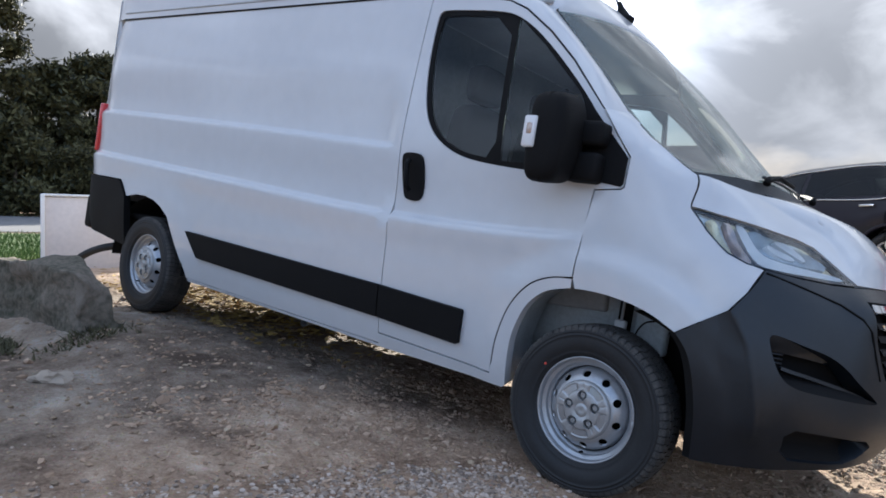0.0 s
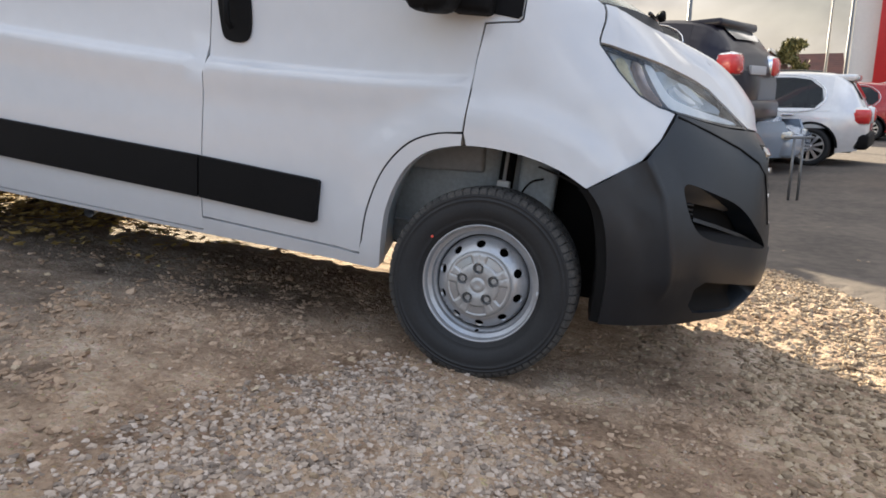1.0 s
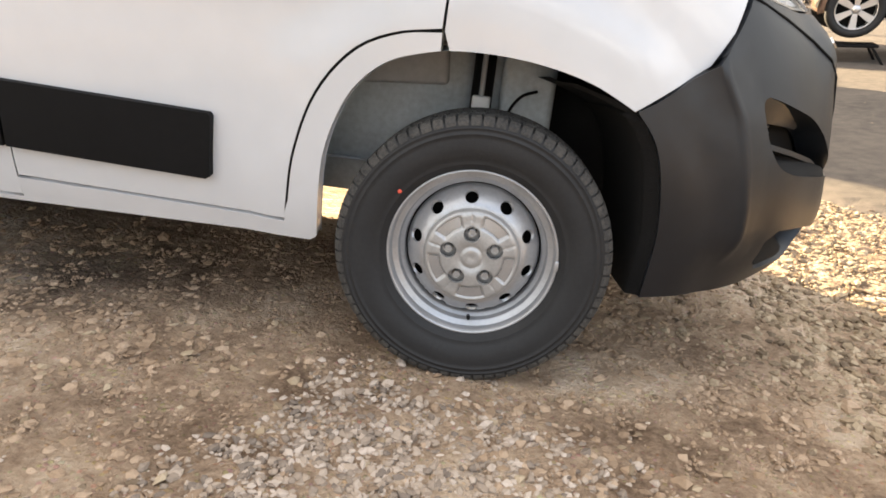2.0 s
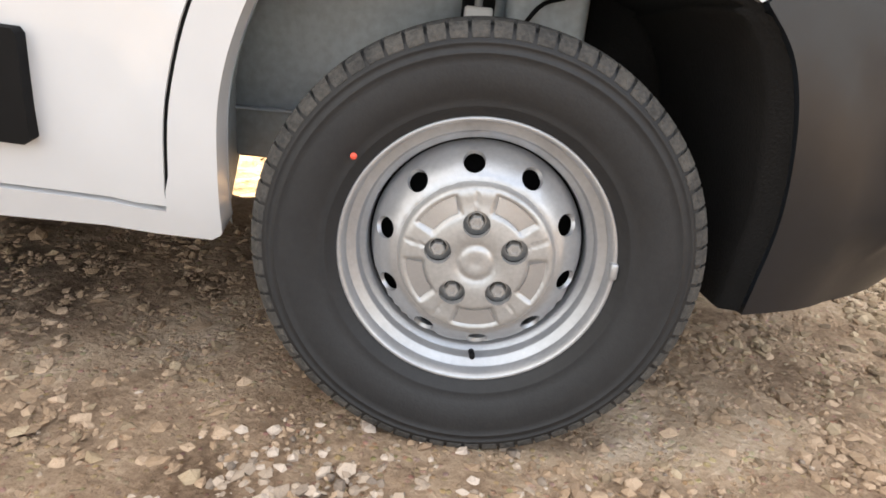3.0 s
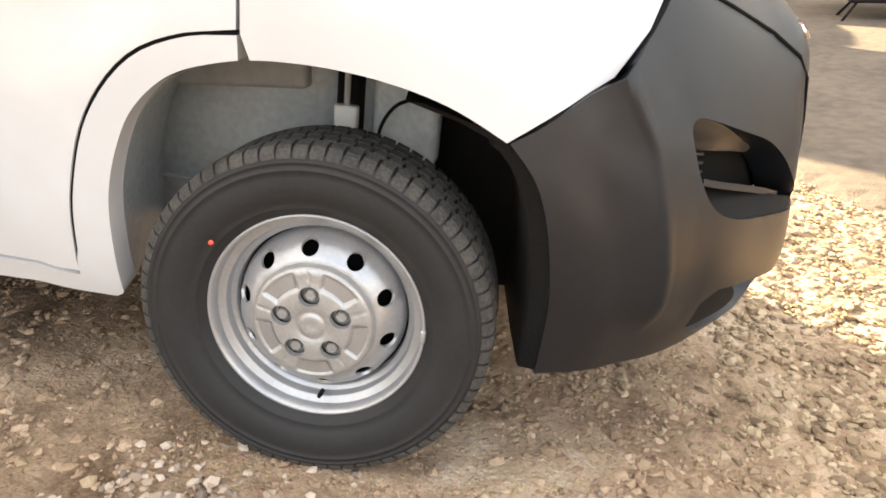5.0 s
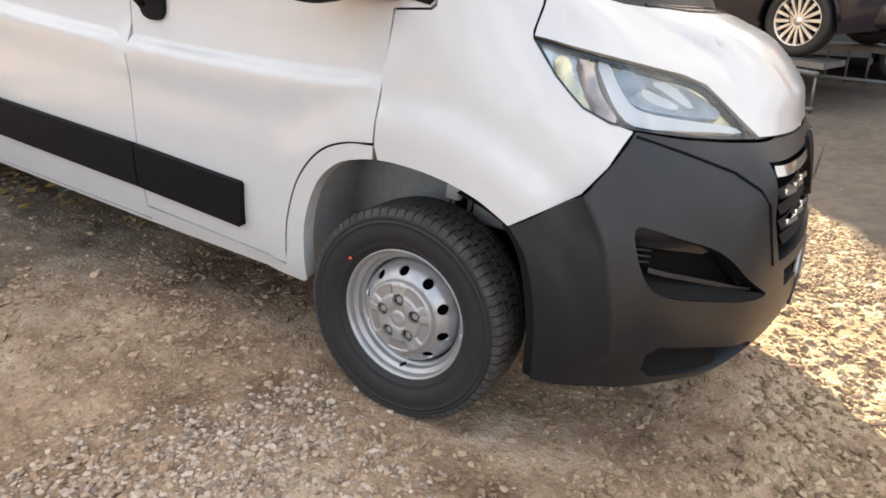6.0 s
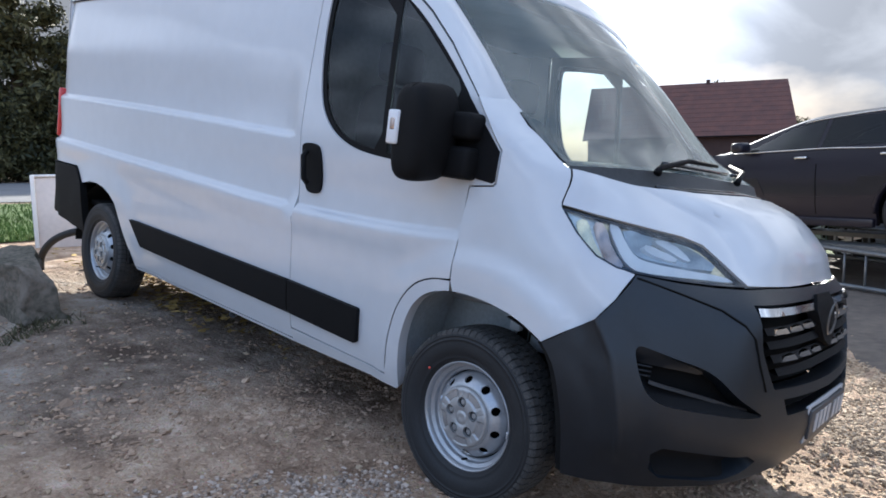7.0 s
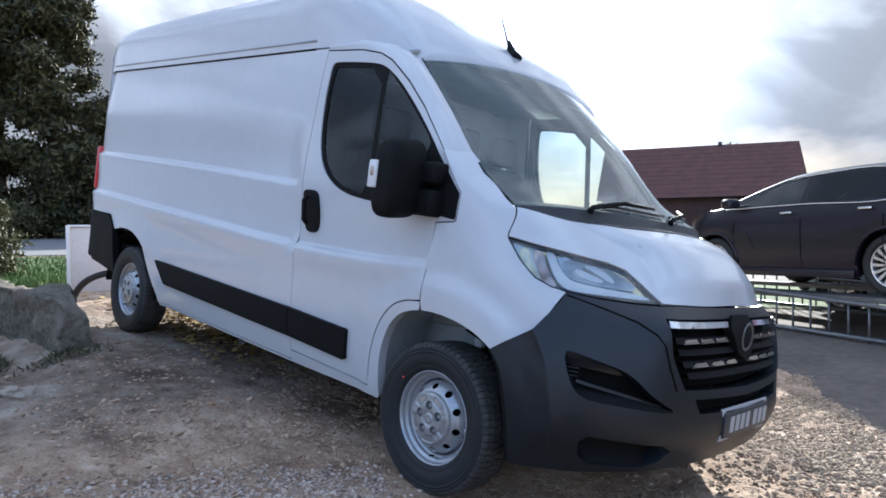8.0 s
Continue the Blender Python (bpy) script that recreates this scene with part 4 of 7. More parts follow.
# headlamps
LAMP = [(0.03, 1.178), (1.2, 1.162), (2.6, 1.141), (3.6, 1.124), (3.9, 1.116), (4.15, 1.102), (4.38, 1.076), (4.58, 1.045), (4.93, 0.993), (4.0, 0.988), (3.0, 0.992), (2.03, 1.0), (1.5, 1.008), (1.0, 1.036), (0.42, 1.105)]
def lamp_inside(lamp, shift, s):
    """Amber indicator bowl, light strip and two lamp eyes behind the lens."""
    amber = [(0.42, 1.135), (0.62, 1.152), (0.92, 1.148), (1.02, 1.09), (1.22, 1.03), (1.10, 1.022), (0.80, 1.052)]
    def hollow(c, w, h, near, deep):
        """A reflector bowl: deepest at c, rising to its edges."""
        return lambda a, b: shift(near + deep * max(0.0, 1 - ((a / 0.12 - c[0]) / w) ** 2 - ((b - c[1]) / h) ** 2))(a, b)

    part("indicator_bowl", panel([(u * 0.12, z) for u, z in rounded(amber, 1)], hollow((0.9, 1.09), 0.5, 0.07, 0.009, 0.010), step=0.014, rim=0.01, out=(1, s, 0)), M_AMBER, lamp)
    fin = rounded([(1.02, 1.15), (1.42, 1.146), (1.50, 1.06), (1.75, 1.012), (1.35, 1.012), (1.12, 1.075)], 1)
    part("lamp_fin", panel([(u * 0.12, z) for u, z in fin], hollow((1.3, 1.09), 0.35, 0.06, 0.010, 0.012), step=0.014, rim=0.02, out=(1, s, 0)), M_FIN, lamp)
    strip = rounded([(1.48, 1.152), (1.80, 1.149), (1.88, 1.09), (2.05, 1.052), (2.4, 1.038), (3.4, 1.026), (4.55, 1.018), (4.75, 1.000), (3.4, 1.002), (2.1, 1.004), (1.78, 1.022), (1.60, 1.07)], 1)
    part("light_strip", panel([(u * 0.12, z) for u, z in strip], shift(0.012), step=0.014, rim=0.02, out=(1, s, 0)), M_STRIP, lamp)
    shroud = rounded([(1.88, 1.142), (3.4, 1.122), (4.0, 1.098), (4.5, 1.03), (3.4, 1.034), (2.4, 1.046), (2.08, 1.06), (1.93, 1.09)], 1)
    part("lamp_shroud", panel([(u * 0.12, z) for u, z in shroud], hollow((3.1, 1.085), 1.3, 0.055, 0.018, 0.04), step=0.014, rim=0.015, out=(1, s, 0)), M_SHROUD, lamp)
    for wedge in ([(2.35, 1.082), (2.55, 1.098), (3.35, 1.062), (3.2, 1.046), (2.6, 1.062)], [(2.75, 1.112), (3.35, 1.112), (3.72, 1.058), (3.55, 1.052), (3.2, 1.082)]):
        part("reflector", panel([(u * 0.12, z) for u, z in rounded(wedge, 1)], hollow((3.0, 1.08), 0.6, 0.05, 0.018, 0.014), step=0.012, rim=0.02, out=(1, s, 0)), M_STRIP, lamp)


for s in (-1, 1):
    LP = [(u * 0.12, z) for u, z in LAMP]
    f0 = flip(lambda a, b: nose(a / 0.12, b), s)
    shift = lambda d: (lambda a, b: f0(a, b) + Vector((-0.75, -s * 0.55, -0.1)) * d)
    lamp = part("headlamp", panel(LP, lambda a, b: shift(0.020 + 0.034 * smooth01(1.15, 1.7, a / 0.12))(a, b), step=0.02, rim=0, out=(1, s, 0)), M_REFL, van, "clear headlamp with amber indicator")
    part("lens", panel(LP, shift(0.0), step=0.03, rim=0.004, out=(1, s, 0)), M_LENS, lamp).visible_shadow = False
    lamp_inside(lamp, shift, s)
    part("bezel", panel(LP, shift(-0.001), [inset(LP, 0.006)], step=0.03, rim=0.022, out=(1, s, 0)), M_GLOSS, lamp)

# wheels
def wheel(m, side, name, label):
    """A steel wheel with ten vent holes, a five-bolt cap and a tyre; -y is the outer face."""
    w = thing(name, m, label, "wheel")
    w.parent = van
    bm = bmesh.new()
    lathe(bm, [(0.200, -0.06), (0.203, 0.072), (0.212, 0.078), (0.225, 0.09), (0.2265, 0.0925), (0.2285, 0.0915), (0.24, 0.0985), (0.255, 0.1045), (0.27, 0.1065), (0.285, 0.1063), (0.296, 0.1050), (0.2965, 0.1058), (0.299, 0.1056), (0.2995, 0.1044), (0.309, 0.1030), (0.3095, 0.1040), (0.313, 0.1030), (0.3135, 0.1018), (0.322, 0.0985), (0.329, 0.092), (0.3335, 0.080), (0.336, 0.062), (0.334, 0.05), (0.334, 0.0), (0.334, -0.05), (0.331, -0.082), (0.315, -0.101), (0.27, -0.107), (0.21, -0.08)], 96)
    tyre = part("tyre", bm, M_RUBBER, w, "black road tyre")
    bm = bmesh.new()
    for k in range(70):
        a = 2 * math.pi * k / 70
        for d0, d1, off in ((0.055, 0.0865, 0.0), (0.018, 0.05, 0.5), (-0.016, 0.014, 0.0), (-0.05, -0.02, 0.5), (-0.0865, -0.055, 0.0)):
            b = a + off * math.pi / 70
            vs = box(bm, (-0.0121, -d1, 0.322), (0.0121, -d0, 0.3405))
            for v in vs:
                if abs(v.co.y) > 0.08 and v.co.z > 0.335:
                    v.co.z -= 0.0035
            bmesh.ops.rotate(bm, verts=vs, cent=(0, 0, 0), matrix=Matrix.Rotation(b, 3, "Y"))
        # shoulder lugs that taper down on to the sidewall
        for sg in (-1, 1):
            prof = ((0.0850, 0.3375), (0.0925, 0.3325), (0.0985, 0.3255), (0.1012, 0.3175), (0.098, 0.312), (0.085, 0.320))
            lo_, hi_ = ([bm.verts.new((x * (1 - 0.10 * (n > 2)), -sg * y, z)) for n, (y, z) in enumerate(prof)] for x in (-0.0124, 0.0124))
            for n in range(5):
                bm.faces.new((lo_[n], lo_[n + 1], hi_[n + 1], hi_[n]))
            bm.faces.new(lo_)
            bm.faces.new(hi_[::-1])
            bmesh.ops.rotate(bm, verts=lo_ + hi_, cent=(0, 0, 0), matrix=Matrix.Rotation(a, 3, "Y"))
    t = part("tread", bm, M_TREAD, tyre, smooth=False)
    t["kind"] = "stuff"
    # rim: outer lip, barrel and the pierced disc
    bm = bmesh.new()
    lathe(bm, [(0.200, 0.055), (0.204, 0.078), (0.209, 0.080), (0.2115, 0.076), (0.209, 0.071), (0.2045, 0.069), (0.2025, 0.066), (0.2015, 0.054), (0.199, 0.0515), (0.187, 0.0495), (0.1845, 0.047), (0.1835, 0.034), (0.181, 0.0315), (0.1735, 0.029), (0.1715, 0.026), (0.1705, -0.03), (0.1705, -0.09)], 96)
    rim = part("rim", bm, M_STEEL, w, "silver painted steel rim")

    def disc(x, z):
        r = math.hypot(x, z)
        d = spline(r, (0.0, 0.10, 0.112, 0.121, 0.129, 0.145, 0.156, 0.162, 0.1665), (0.074, 0.076, 0.079, 0.081, 0.075, 0.061, 0.049, 0.036, 0.012))
        return Vector((x, -d, z))

    circ = lambda cx, cz, rx, n=18, rz=None, rot=0.0: [(cx + rx * math.cos(2 * math.pi * k / n) * math.cos(rot) - (rz or rx) * math.sin(2 * math.pi * k / n) * math.sin(rot), cz + rx * math.cos(2 * math.pi * k / n) * math.sin(rot) + (rz or rx) * math.sin(2 * math.pi * k / n) * math.cos(rot)) for k in range(n)]
    holes = [circ(0.143 * math.cos(a), 0.143 * math.sin(a), 0.0142, 18, 0.0168, a) for a in (radians(97) + 2 * math.pi * k / 10 for k in range(10))]
    part("disc", panel(circ(0, 0, 0.1668, 72), disc, holes + [circ(0, 0, 0.098, 44)], step=0.012, rim=0.006), M_STEEL, rim)
    # near-black disc close behind the vent holes, giving them their shade
    bm = bmesh.new()
    lathe(bm, [(0.1704, -0.03), (0.1702, 0.006), (0.1670, 0.010), (0.0, 0.010)], 48)
    part("brake", bm, M_DARK, w)
    # centre cap with five bolt pockets
    pock = [circ(0.059 * math.cos(a), 0.059 * math.sin(a), 0.0200, 24) for a in (radians(95) + 2 * math.pi * k / 5 for k in range(5))]

    def cap_f(x, z):
        r = math.hypot(x, z)
        d = spline(r, (0.0, 0.023, 0.025, 0.029, 0.031, 0.09, 0.109, 0.115, 0.119), (0.1005, 0.1005, 0.0985, 0.0985, 0.1, 0.0985, 0.0965, 0.0915, 0.078))
        a = (math.degrees(math.atan2(z, x)) - 95 + 396) % 72 - 36
        if 0.071 < r < 0.1085:
            d -= 0.006 * smooth01(14.5, 17, abs(a)) * smooth01(0.074, 0.078, r) * (1 - smooth01(0.1035, 0.1075, r)) + 0.002 * (abs(a) < 1.3)
        return Vector((x, -d, z))

    cap = part("hub_cap", panel(circ(0, 0, 0.119, 96), cap_f, pock, step=0.0034, rim=0.014, back=(0, 1, 0)), M_CAP, w, "grey plastic hub cap with five bolts")
    for a in (95 + 36 + 72 * k for k in range(5)):
        arc = [(0.1035 * math.cos(radians(a + q)), 0.1035 * math.sin(radians(a + q))) for q in np.linspace(-18.5, 18.5, 13)] + [(0.079 * math.cos(radians(a + q)), 0.079 * math.sin(radians(a + q))) for q in np.linspace(16, -16, 11)]
        part("inlay", panel(arc, lambda x, z: Vector((x, -0.0942 - 0.10 * (0.0945 - math.hypot(x, z)), z)), step=0.005, rim=0.001), M_INLAY, cap)
    for a in (radians(95) + 2 * math.pi * k / 5 for k in range(5)):
        bm = bmesh.new()
        lathe(bm, [(0.0, 0.0935), (0.005, 0.0935), (0.006, 0.0955), (0.0098, 0.0955), (0.0118, 0.093), (0.0122, 0.083)], 6)
        lathe(bm, [(0.0122, 0.0835), (0.014, 0.0835), (0.0215, 0.081)], 24)
        bmesh.ops.translate(bm, vec=(0.059 * math.cos(a), 0, 0.059 * math.sin(a)), verts=bm.verts)
        part("bolt", bm, M_CAP, cap, smooth=False)
    bm = bmesh.new()
    tube(bm, [(0.012, -0.045, -0.176), (0.013, -0.062, -0.172), (0.013, -0.075, -0.170)], [0.005, 0.005, 0.0045], 8)
    part("valve", bm, M_BLACK, w)
    if side == "front_right":
        bm = bmesh.new()
        lathe(bm, [(0.0, 0.1070), (0.0045, 0.1065), (0.005, 0.103)], 12)
        bmesh.ops.translate(bm, vec=(-0.187, 0, 0.141), verts=bm.verts)
        part("paint_mark", bm, M_REDDOT, tyre, "red paint dot")
        part("balance_weight", boxed((0.201, -0.085, -0.012), (0.2125, -0.066, 0.014), 0.003), M_STEEL, rim)
    return w


wheel(pose(0, -0.915, 0.331), "front_right", "wheel", "silver steel wheel with black tyre on gravel")
wheel(pose(-3.452, -0.905, 0.331, 0, 40, 0), "rear_right", "wheel", "silver steel wheel with black tyre on gravel")
wheel(pose(0, 0.915, 0.331, 0, 0, 180), "front_left", "wheel", "silver steel wheel with black tyre on gravel")
wheel(pose(-3.452, 0.905, 0.331, 0, 0, 180), "rear_left", "wheel", "silver steel wheel with black tyre on gravel")
for o in list(van.children):
    if o.name.startswith("wheel") and "category" in o:
        del o["category"]

# front wheel housings
for s in (-1, 1):
    bm = bmesh.new()
    lathe(bm, [(0.53, -0.35), (0.53, 0.05)], 30, (60, 105))
    bmesh.ops.translate(bm, vec=(0.0, -0.91, 0.335), verts=bm.verts)
    bmesh.ops.scale(bm, vec=(1, -s, 1), verts=bm.verts)
    part("arch_roof", bm, M_FELT, van)
    bm = bmesh.new()
    rows = [[bm.verts.new((x - e, s * (side_w(x, z) - d), z + 0.22 * e * (z < 0.5))) for d, e in ((0.045, 0.0), (0.06, 0.012), (0.12, 0.03), (0.40, 0.105))] for x, z in ARCH_S if x < -0.06]
    for p, q in zip(rows, rows[1:]):
        for k in range(3):
            bm.faces.new((p[k], p[k + 1], q[k + 1], q[k]))
    part("arch_panel", bm, M_LINER, van, "grey painted inner wheel arch")
    part("arch_beam", boxed((-0.47, min(s * 0.60, s * 0.655), 0.685), (-0.075, max(s * 0.60, s * 0.655), 0.80), 0.012, pose(0, 0, 0.02, 0, -4.5, 0)), M_PAINT_IN, van)
    part("arch_ledge", boxed((-0.50, min(s * 0.585, s * 0.640), 0.453), (-0.06, max(s * 0.585, s * 0.626), 0.458), 0.001), M_PAINT_IN, van)
    part("washer_bottle", boxed((0.015, min(s * 0.60, s * 0.66), 0.56), (0.165, max(s * 0.60, s * 0.66), 0.82), 0.02), M_LINER, van)
    bm = bmesh.new()
    tube(bm, curve([(0.035, s * 0.68, 0.60), (0.045, s * 0.69, 0.65), (0.075, s * 0.69, 0.695), (0.115, s * 0.67, 0.71)], 12), 0.004, 6)
    part("brake_hose", bm, M_BLACK, van)
    part("inner_wing", boxed((-0.55, s * 0.60 - 0.02, 0.36), (0.02, s * 0.60 + 0.02, 1.0)), M_LINER, van)
    part("inner_wing", boxed((0.02, s * 0.56 - 0.02, 0.27), (0.62, s * 0.56 + 0.02, 1.0)), M_FELT, van)
    bm = bmesh.new()
    tube(bm, [(-0.034, s * 0.645, 0.40), (-0.034, s * 0.645, 0.95)], 0.030, 14)
    strut = part("strut", bm, M_BLACK, van)
    bm = bmesh.new()
    tube(bm, [(-0.034, s * 0.682, 0.55), (-0.034, s * 0.682, 0.95)], 0.007, 8)
    part("rod", bm, M_PAINT_IN, strut)
    part("bracket", boxed((-0.058, min(s * 0.67, s * 0.70), 0.632), (-0.008, max(s * 0.67, s * 0.70), 0.682), 0.005), M_WHITE, strut)
for s in (-1, 1):
    bm = bmesh.new()
    lathe(bm, [(0.475, -0.32), (0.475, 0.085)], 40, (0, 180))
    bmesh.ops.translate(bm, vec=(-3.452, -0.91, 0.331), verts=bm.verts)
    bmesh.ops.scale(bm, vec=(1, -s, 1), verts=bm.verts)
    part("rear_arch_liner", bm, M_FELT, van)

# door mirrors on their sail panels
def soft_block(lo, hi, fn, n=8):
    """A rounded block, shaped by fn over the unit cube's points."""
    bm = bmesh.new()
    bmesh.ops.create_cube(bm, size=2.0)
    bmesh.ops.subdivide_edges(bm, edges=bm.edges, cuts=n, use_grid_fill=True)
    for v in bm.verts:
        c = v.co
        m = max(abs(c.x), abs(c.y), abs(c.z))
        d = c.normalized()
        q = (abs(d.x) ** 5 + abs(d.y) ** 5 + abs(d.z) ** 5) ** (1 / 5)
        p = fn(d / q)
        v.co = Vector([lo[i] + (hi[i] - lo[i]) * (p[i] + 1) / 2 for i in range(3)])
    return bm


for s in (-1, 1):
    def shape(p):
        x, y, z = p
        return Vector((x - 0.25 * (abs(z) ** 2) * (x > 0), y * (1 - 0.10 * (z < 0) * z * z), z - 0.06 * y * (1 if s > 0 else -1)))
    lo, hi = (-0.33, min(s * 1.045, s * 1.255), 1.20), (-0.155, max(s * 1.045, s * 1.255), 1.56)
    mir = part("door_mirror", soft_block(lo, hi, shape), M_BLACK, van, "black door mirror on two arms")
    part("mirror_glass", boxed((-0.3315, min(s * 1.095, s * 1.20), 1.285), (-0.3275, max(s * 1.095, s * 1.20), 1.475), 0.0015), M_CHROME, mir)
    # white sticker; the left one is coloured dark to suppress its sunlit glare
    sticker = part("indicator", boxed((-0.332, min(s * 1.19, s * 1.264), 1.322), (-0.276, max(s * 1.19, s * 1.264), 1.446), 0.008), M_WHITE if s < 0 else M_DASH, mir, "sticker with a pinkish mark on the mirror housing")
    part("indicator_bulb", boxed((-0.316, min(s * 1.25, s * 1.2665), 1.372), (-0.290, max(s * 1.25, s * 1.2665), 1.418), 0.006), M_FIN, sticker)
    for z, h in ((1.285, 0.060), (1.42, 0.050)):
        part("mirror_arm", boxed((-0.22, min(s * 0.99, s * 1.10), z - h), (-0.075, max(s * 0.99, s * 1.10), z + h), 0.02), M_BLACK, mir)
    SAIL = [(-0.32, 1.258), (-0.1, 1.238), (0.006, 1.226), (0.017, 1.236), (0.017, 1.342), (-0.09, 1.452), (-0.21, 1.575)]
    part("sail_panel", panel(SAIL, lambda x, z: Vector((x, s * (side_w(x, z) + 0.004), z)), step=0.04, rim=0.02, out=(0, s, 0)), M_BLACK, mir)

# cab: dashboard, seats, wheel, headlining
part("dashboard", soft_block((-0.30, -0.88, 0.95), (0.34, 0.88, 1.34), lambda p: Vector((p.x, p.y, p.z - 0.25 * (p.x > 0.2) * p.x))), M_DASH, van)
for y in (-0.50, 0.15, 0.58):
    seat = part("seat", soft_block((-1.0, y - 0.24, 0.85), (-0.5, y + 0.24, 1.02), lambda p: p), M_SEAT, van)
    part("seat_back", soft_block((-1.16, y - 0.23, 0.98), (-1.0, y + 0.23, 1.62), lambda p: p), M_SEAT, seat)
    part("headrest", soft_block((-1.15, y - 0.13, 1.64), (-1.04, y + 0.13, 1.84), lambda p: p), M_SEAT, seat)
bm = bmesh.new()
c = Vector((-0.42, -0.48, 1.30))
tube(bm, [c + Vector((0.10 * math.sin(a), 0.19 * math.cos(a), 0.16 * math.sin(a))) for a in np.linspace(0, 2 * math.pi, 25)], 0.015, 8)
part("steering_wheel", bm, M_DASH, van)
part("headlining", boxed((-1.3, -0.86, 2.04), (-0.55, 0.86, 2.06)), M_PAINT_IN, van)
part("cab_floor", boxed((-1.3, -0.9, 0.58), (-0.5, 0.9, 0.62)), M_DARK, van)
part("firewall", boxed((0.18, -0.55, 0.35), (0.22, 0.55, 1.25)), M_DARK, van)
for s in (-1, 1):
    part("door_card", panel([(-1.15, 0.6), (-0.15, 0.86), (-0.12, 1.24), (-0.6, 1.26), (-0.85, 1.29), (-1.02, 1.42), (-1.12, 1.6), (-1.15, 2.0)], lambda x, z: Vector((x, s * (side_w(x, z) - 0.07), z)), step=0.08, rim=0.01, out=(0, -s, 0)), M_DASH, van)

# ---- ground mesh ----
def sheet(xs, ys, fz, name, mat):
    X, Y = np.meshgrid(xs, ys)
    V = [(x, y, fz(x, y)) for x, y in zip(X.ravel(), Y.ravel())]
    n = len(xs)
    F = [(j * n + i, j * n + i + 1, (j + 1) * n + i + 1, (j + 1) * n + i) for j in range(len(ys) - 1) for i in range(n - 1)]
    me = bpy.data.meshes.new(name)
    me.from_pydata(V, [], F)
    me.polygons.foreach_set("use_smooth", [True] * len(F))
    me.materials.append(mat)
    return new(name, me)


def grade(lo, a, b, hi, fine):
    mid = list(np.arange(a, b + 1e-6, fine))
    left, right, d = [], [], fine
    x = a
    while x > lo:
        d *= 1.3
        x -= d
        left.append(x)
    x, d = b, fine
    while x < hi:
        d *= 1.3
        x += d
        right.append(x)
    return left[::-1] + mid + right


def earth_material():
    """Compacted earth: dark and tan soil in blotches, embedded grit, darker and greyer ground towards the rear of the
    yard.
    """
    m = material("gravel_earth", (0.5, 0.4, 0.3), 0.95, spec=0.25)
    n, l = m.node_tree.nodes, m.node_tree.links
    tc = n["Texture Coordinate"].outputs["Object"]

    def noise_(scale, detail, rough=0.55, distort=0.0):
        q = n.new("ShaderNodeTexNoise")
        q.inputs["Scale"].default_value, q.inputs["Detail"].default_value, q.inputs["Roughness"].default_value, q.inputs["Distortion"].default_value = scale, detail, rough, distort
        l.new(tc, q.inputs["Vector"])
        return q.outputs["Fac"]

    def math_(op, a, b):
        q = n.new("ShaderNodeMath")
        q.operation = op
        for k, v in enumerate((a, b)):
            if isinstance(v, (int, float)):
                q.inputs[k].default_value = v
            else:
                l.new(v, q.inputs[k])
        return q.outputs[0]

    def ramp_(fac, stops):
        q = n.new("ShaderNodeValToRGB")
        e = q.color_ramp.elements
        while len(e) < len(stops):
            e.new(0.5)
        for k, (p, c) in enumerate(stops):
            e[k].position, e[k].color = p, (*c, 1)
        l.new(fac, q.inputs[0])
        return q.outputs[0]

    def mix_(fac, a, b, kind="MIX"):
        q = n.new("ShaderNodeMix")
        q.data_type, q.blend_type = "RGBA", kind
        for k, v in (("Factor", fac), ("A", a), ("B", b)):
            sock = [i for i in q.inputs if i.name == k and (i.type == "RGBA" or k == "Factor")][0]
            if isinstance(v, (int, float)):
                sock.default_value = v
            elif isinstance(v, tuple):
                sock.default_value = (*v, 1)
            else:
                l.new(v, sock)
        return [o for o in q.outputs if o.type == "RGBA"][0]

    big, mid, fine = noise_(1.3, 6, 0.6, 0.4), noise_(6.5, 6, 0.62), noise_(55, 6, 0.7)
    blotch = math_("ADD", math_("MULTIPLY", big, 0.44), math_("ADD", math_("MULTIPLY", mid, 0.34), math_("MULTIPLY", fine, 0.22)))
    soil = ramp_(blotch, [(0.39, (0.17, 0.112, 0.072)), (0.465, (0.37, 0.262, 0.178)), (0.53, (0.54, 0.405, 0.285)), (0.60, (0.70, 0.57, 0.44))])
    # darker and greyer soil behind the front wheel, breaking up at its edge
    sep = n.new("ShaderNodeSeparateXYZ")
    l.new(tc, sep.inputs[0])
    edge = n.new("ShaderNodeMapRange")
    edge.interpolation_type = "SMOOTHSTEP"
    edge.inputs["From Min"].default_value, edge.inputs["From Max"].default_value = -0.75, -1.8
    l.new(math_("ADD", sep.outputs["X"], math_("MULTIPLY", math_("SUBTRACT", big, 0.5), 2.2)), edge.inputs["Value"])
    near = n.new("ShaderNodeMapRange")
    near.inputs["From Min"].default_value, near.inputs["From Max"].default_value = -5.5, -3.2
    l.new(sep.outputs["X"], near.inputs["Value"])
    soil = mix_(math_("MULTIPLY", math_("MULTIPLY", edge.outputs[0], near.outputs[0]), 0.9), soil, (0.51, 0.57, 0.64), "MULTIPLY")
    # half-buried grit
    vor = n.new("ShaderNodeTexVoronoi")
    vor.inputs["Scale"].default_value = 62
    l.new(tc, vor.inputs["Vector"])
    grit = ramp_(math_("ADD", vor.outputs["Distance"], math_("MULTIPLY", math_("SUBTRACT", mid, 0.45), -0.9)), [(0.16, (1, 1, 1)), (0.30, (0, 0, 0))])
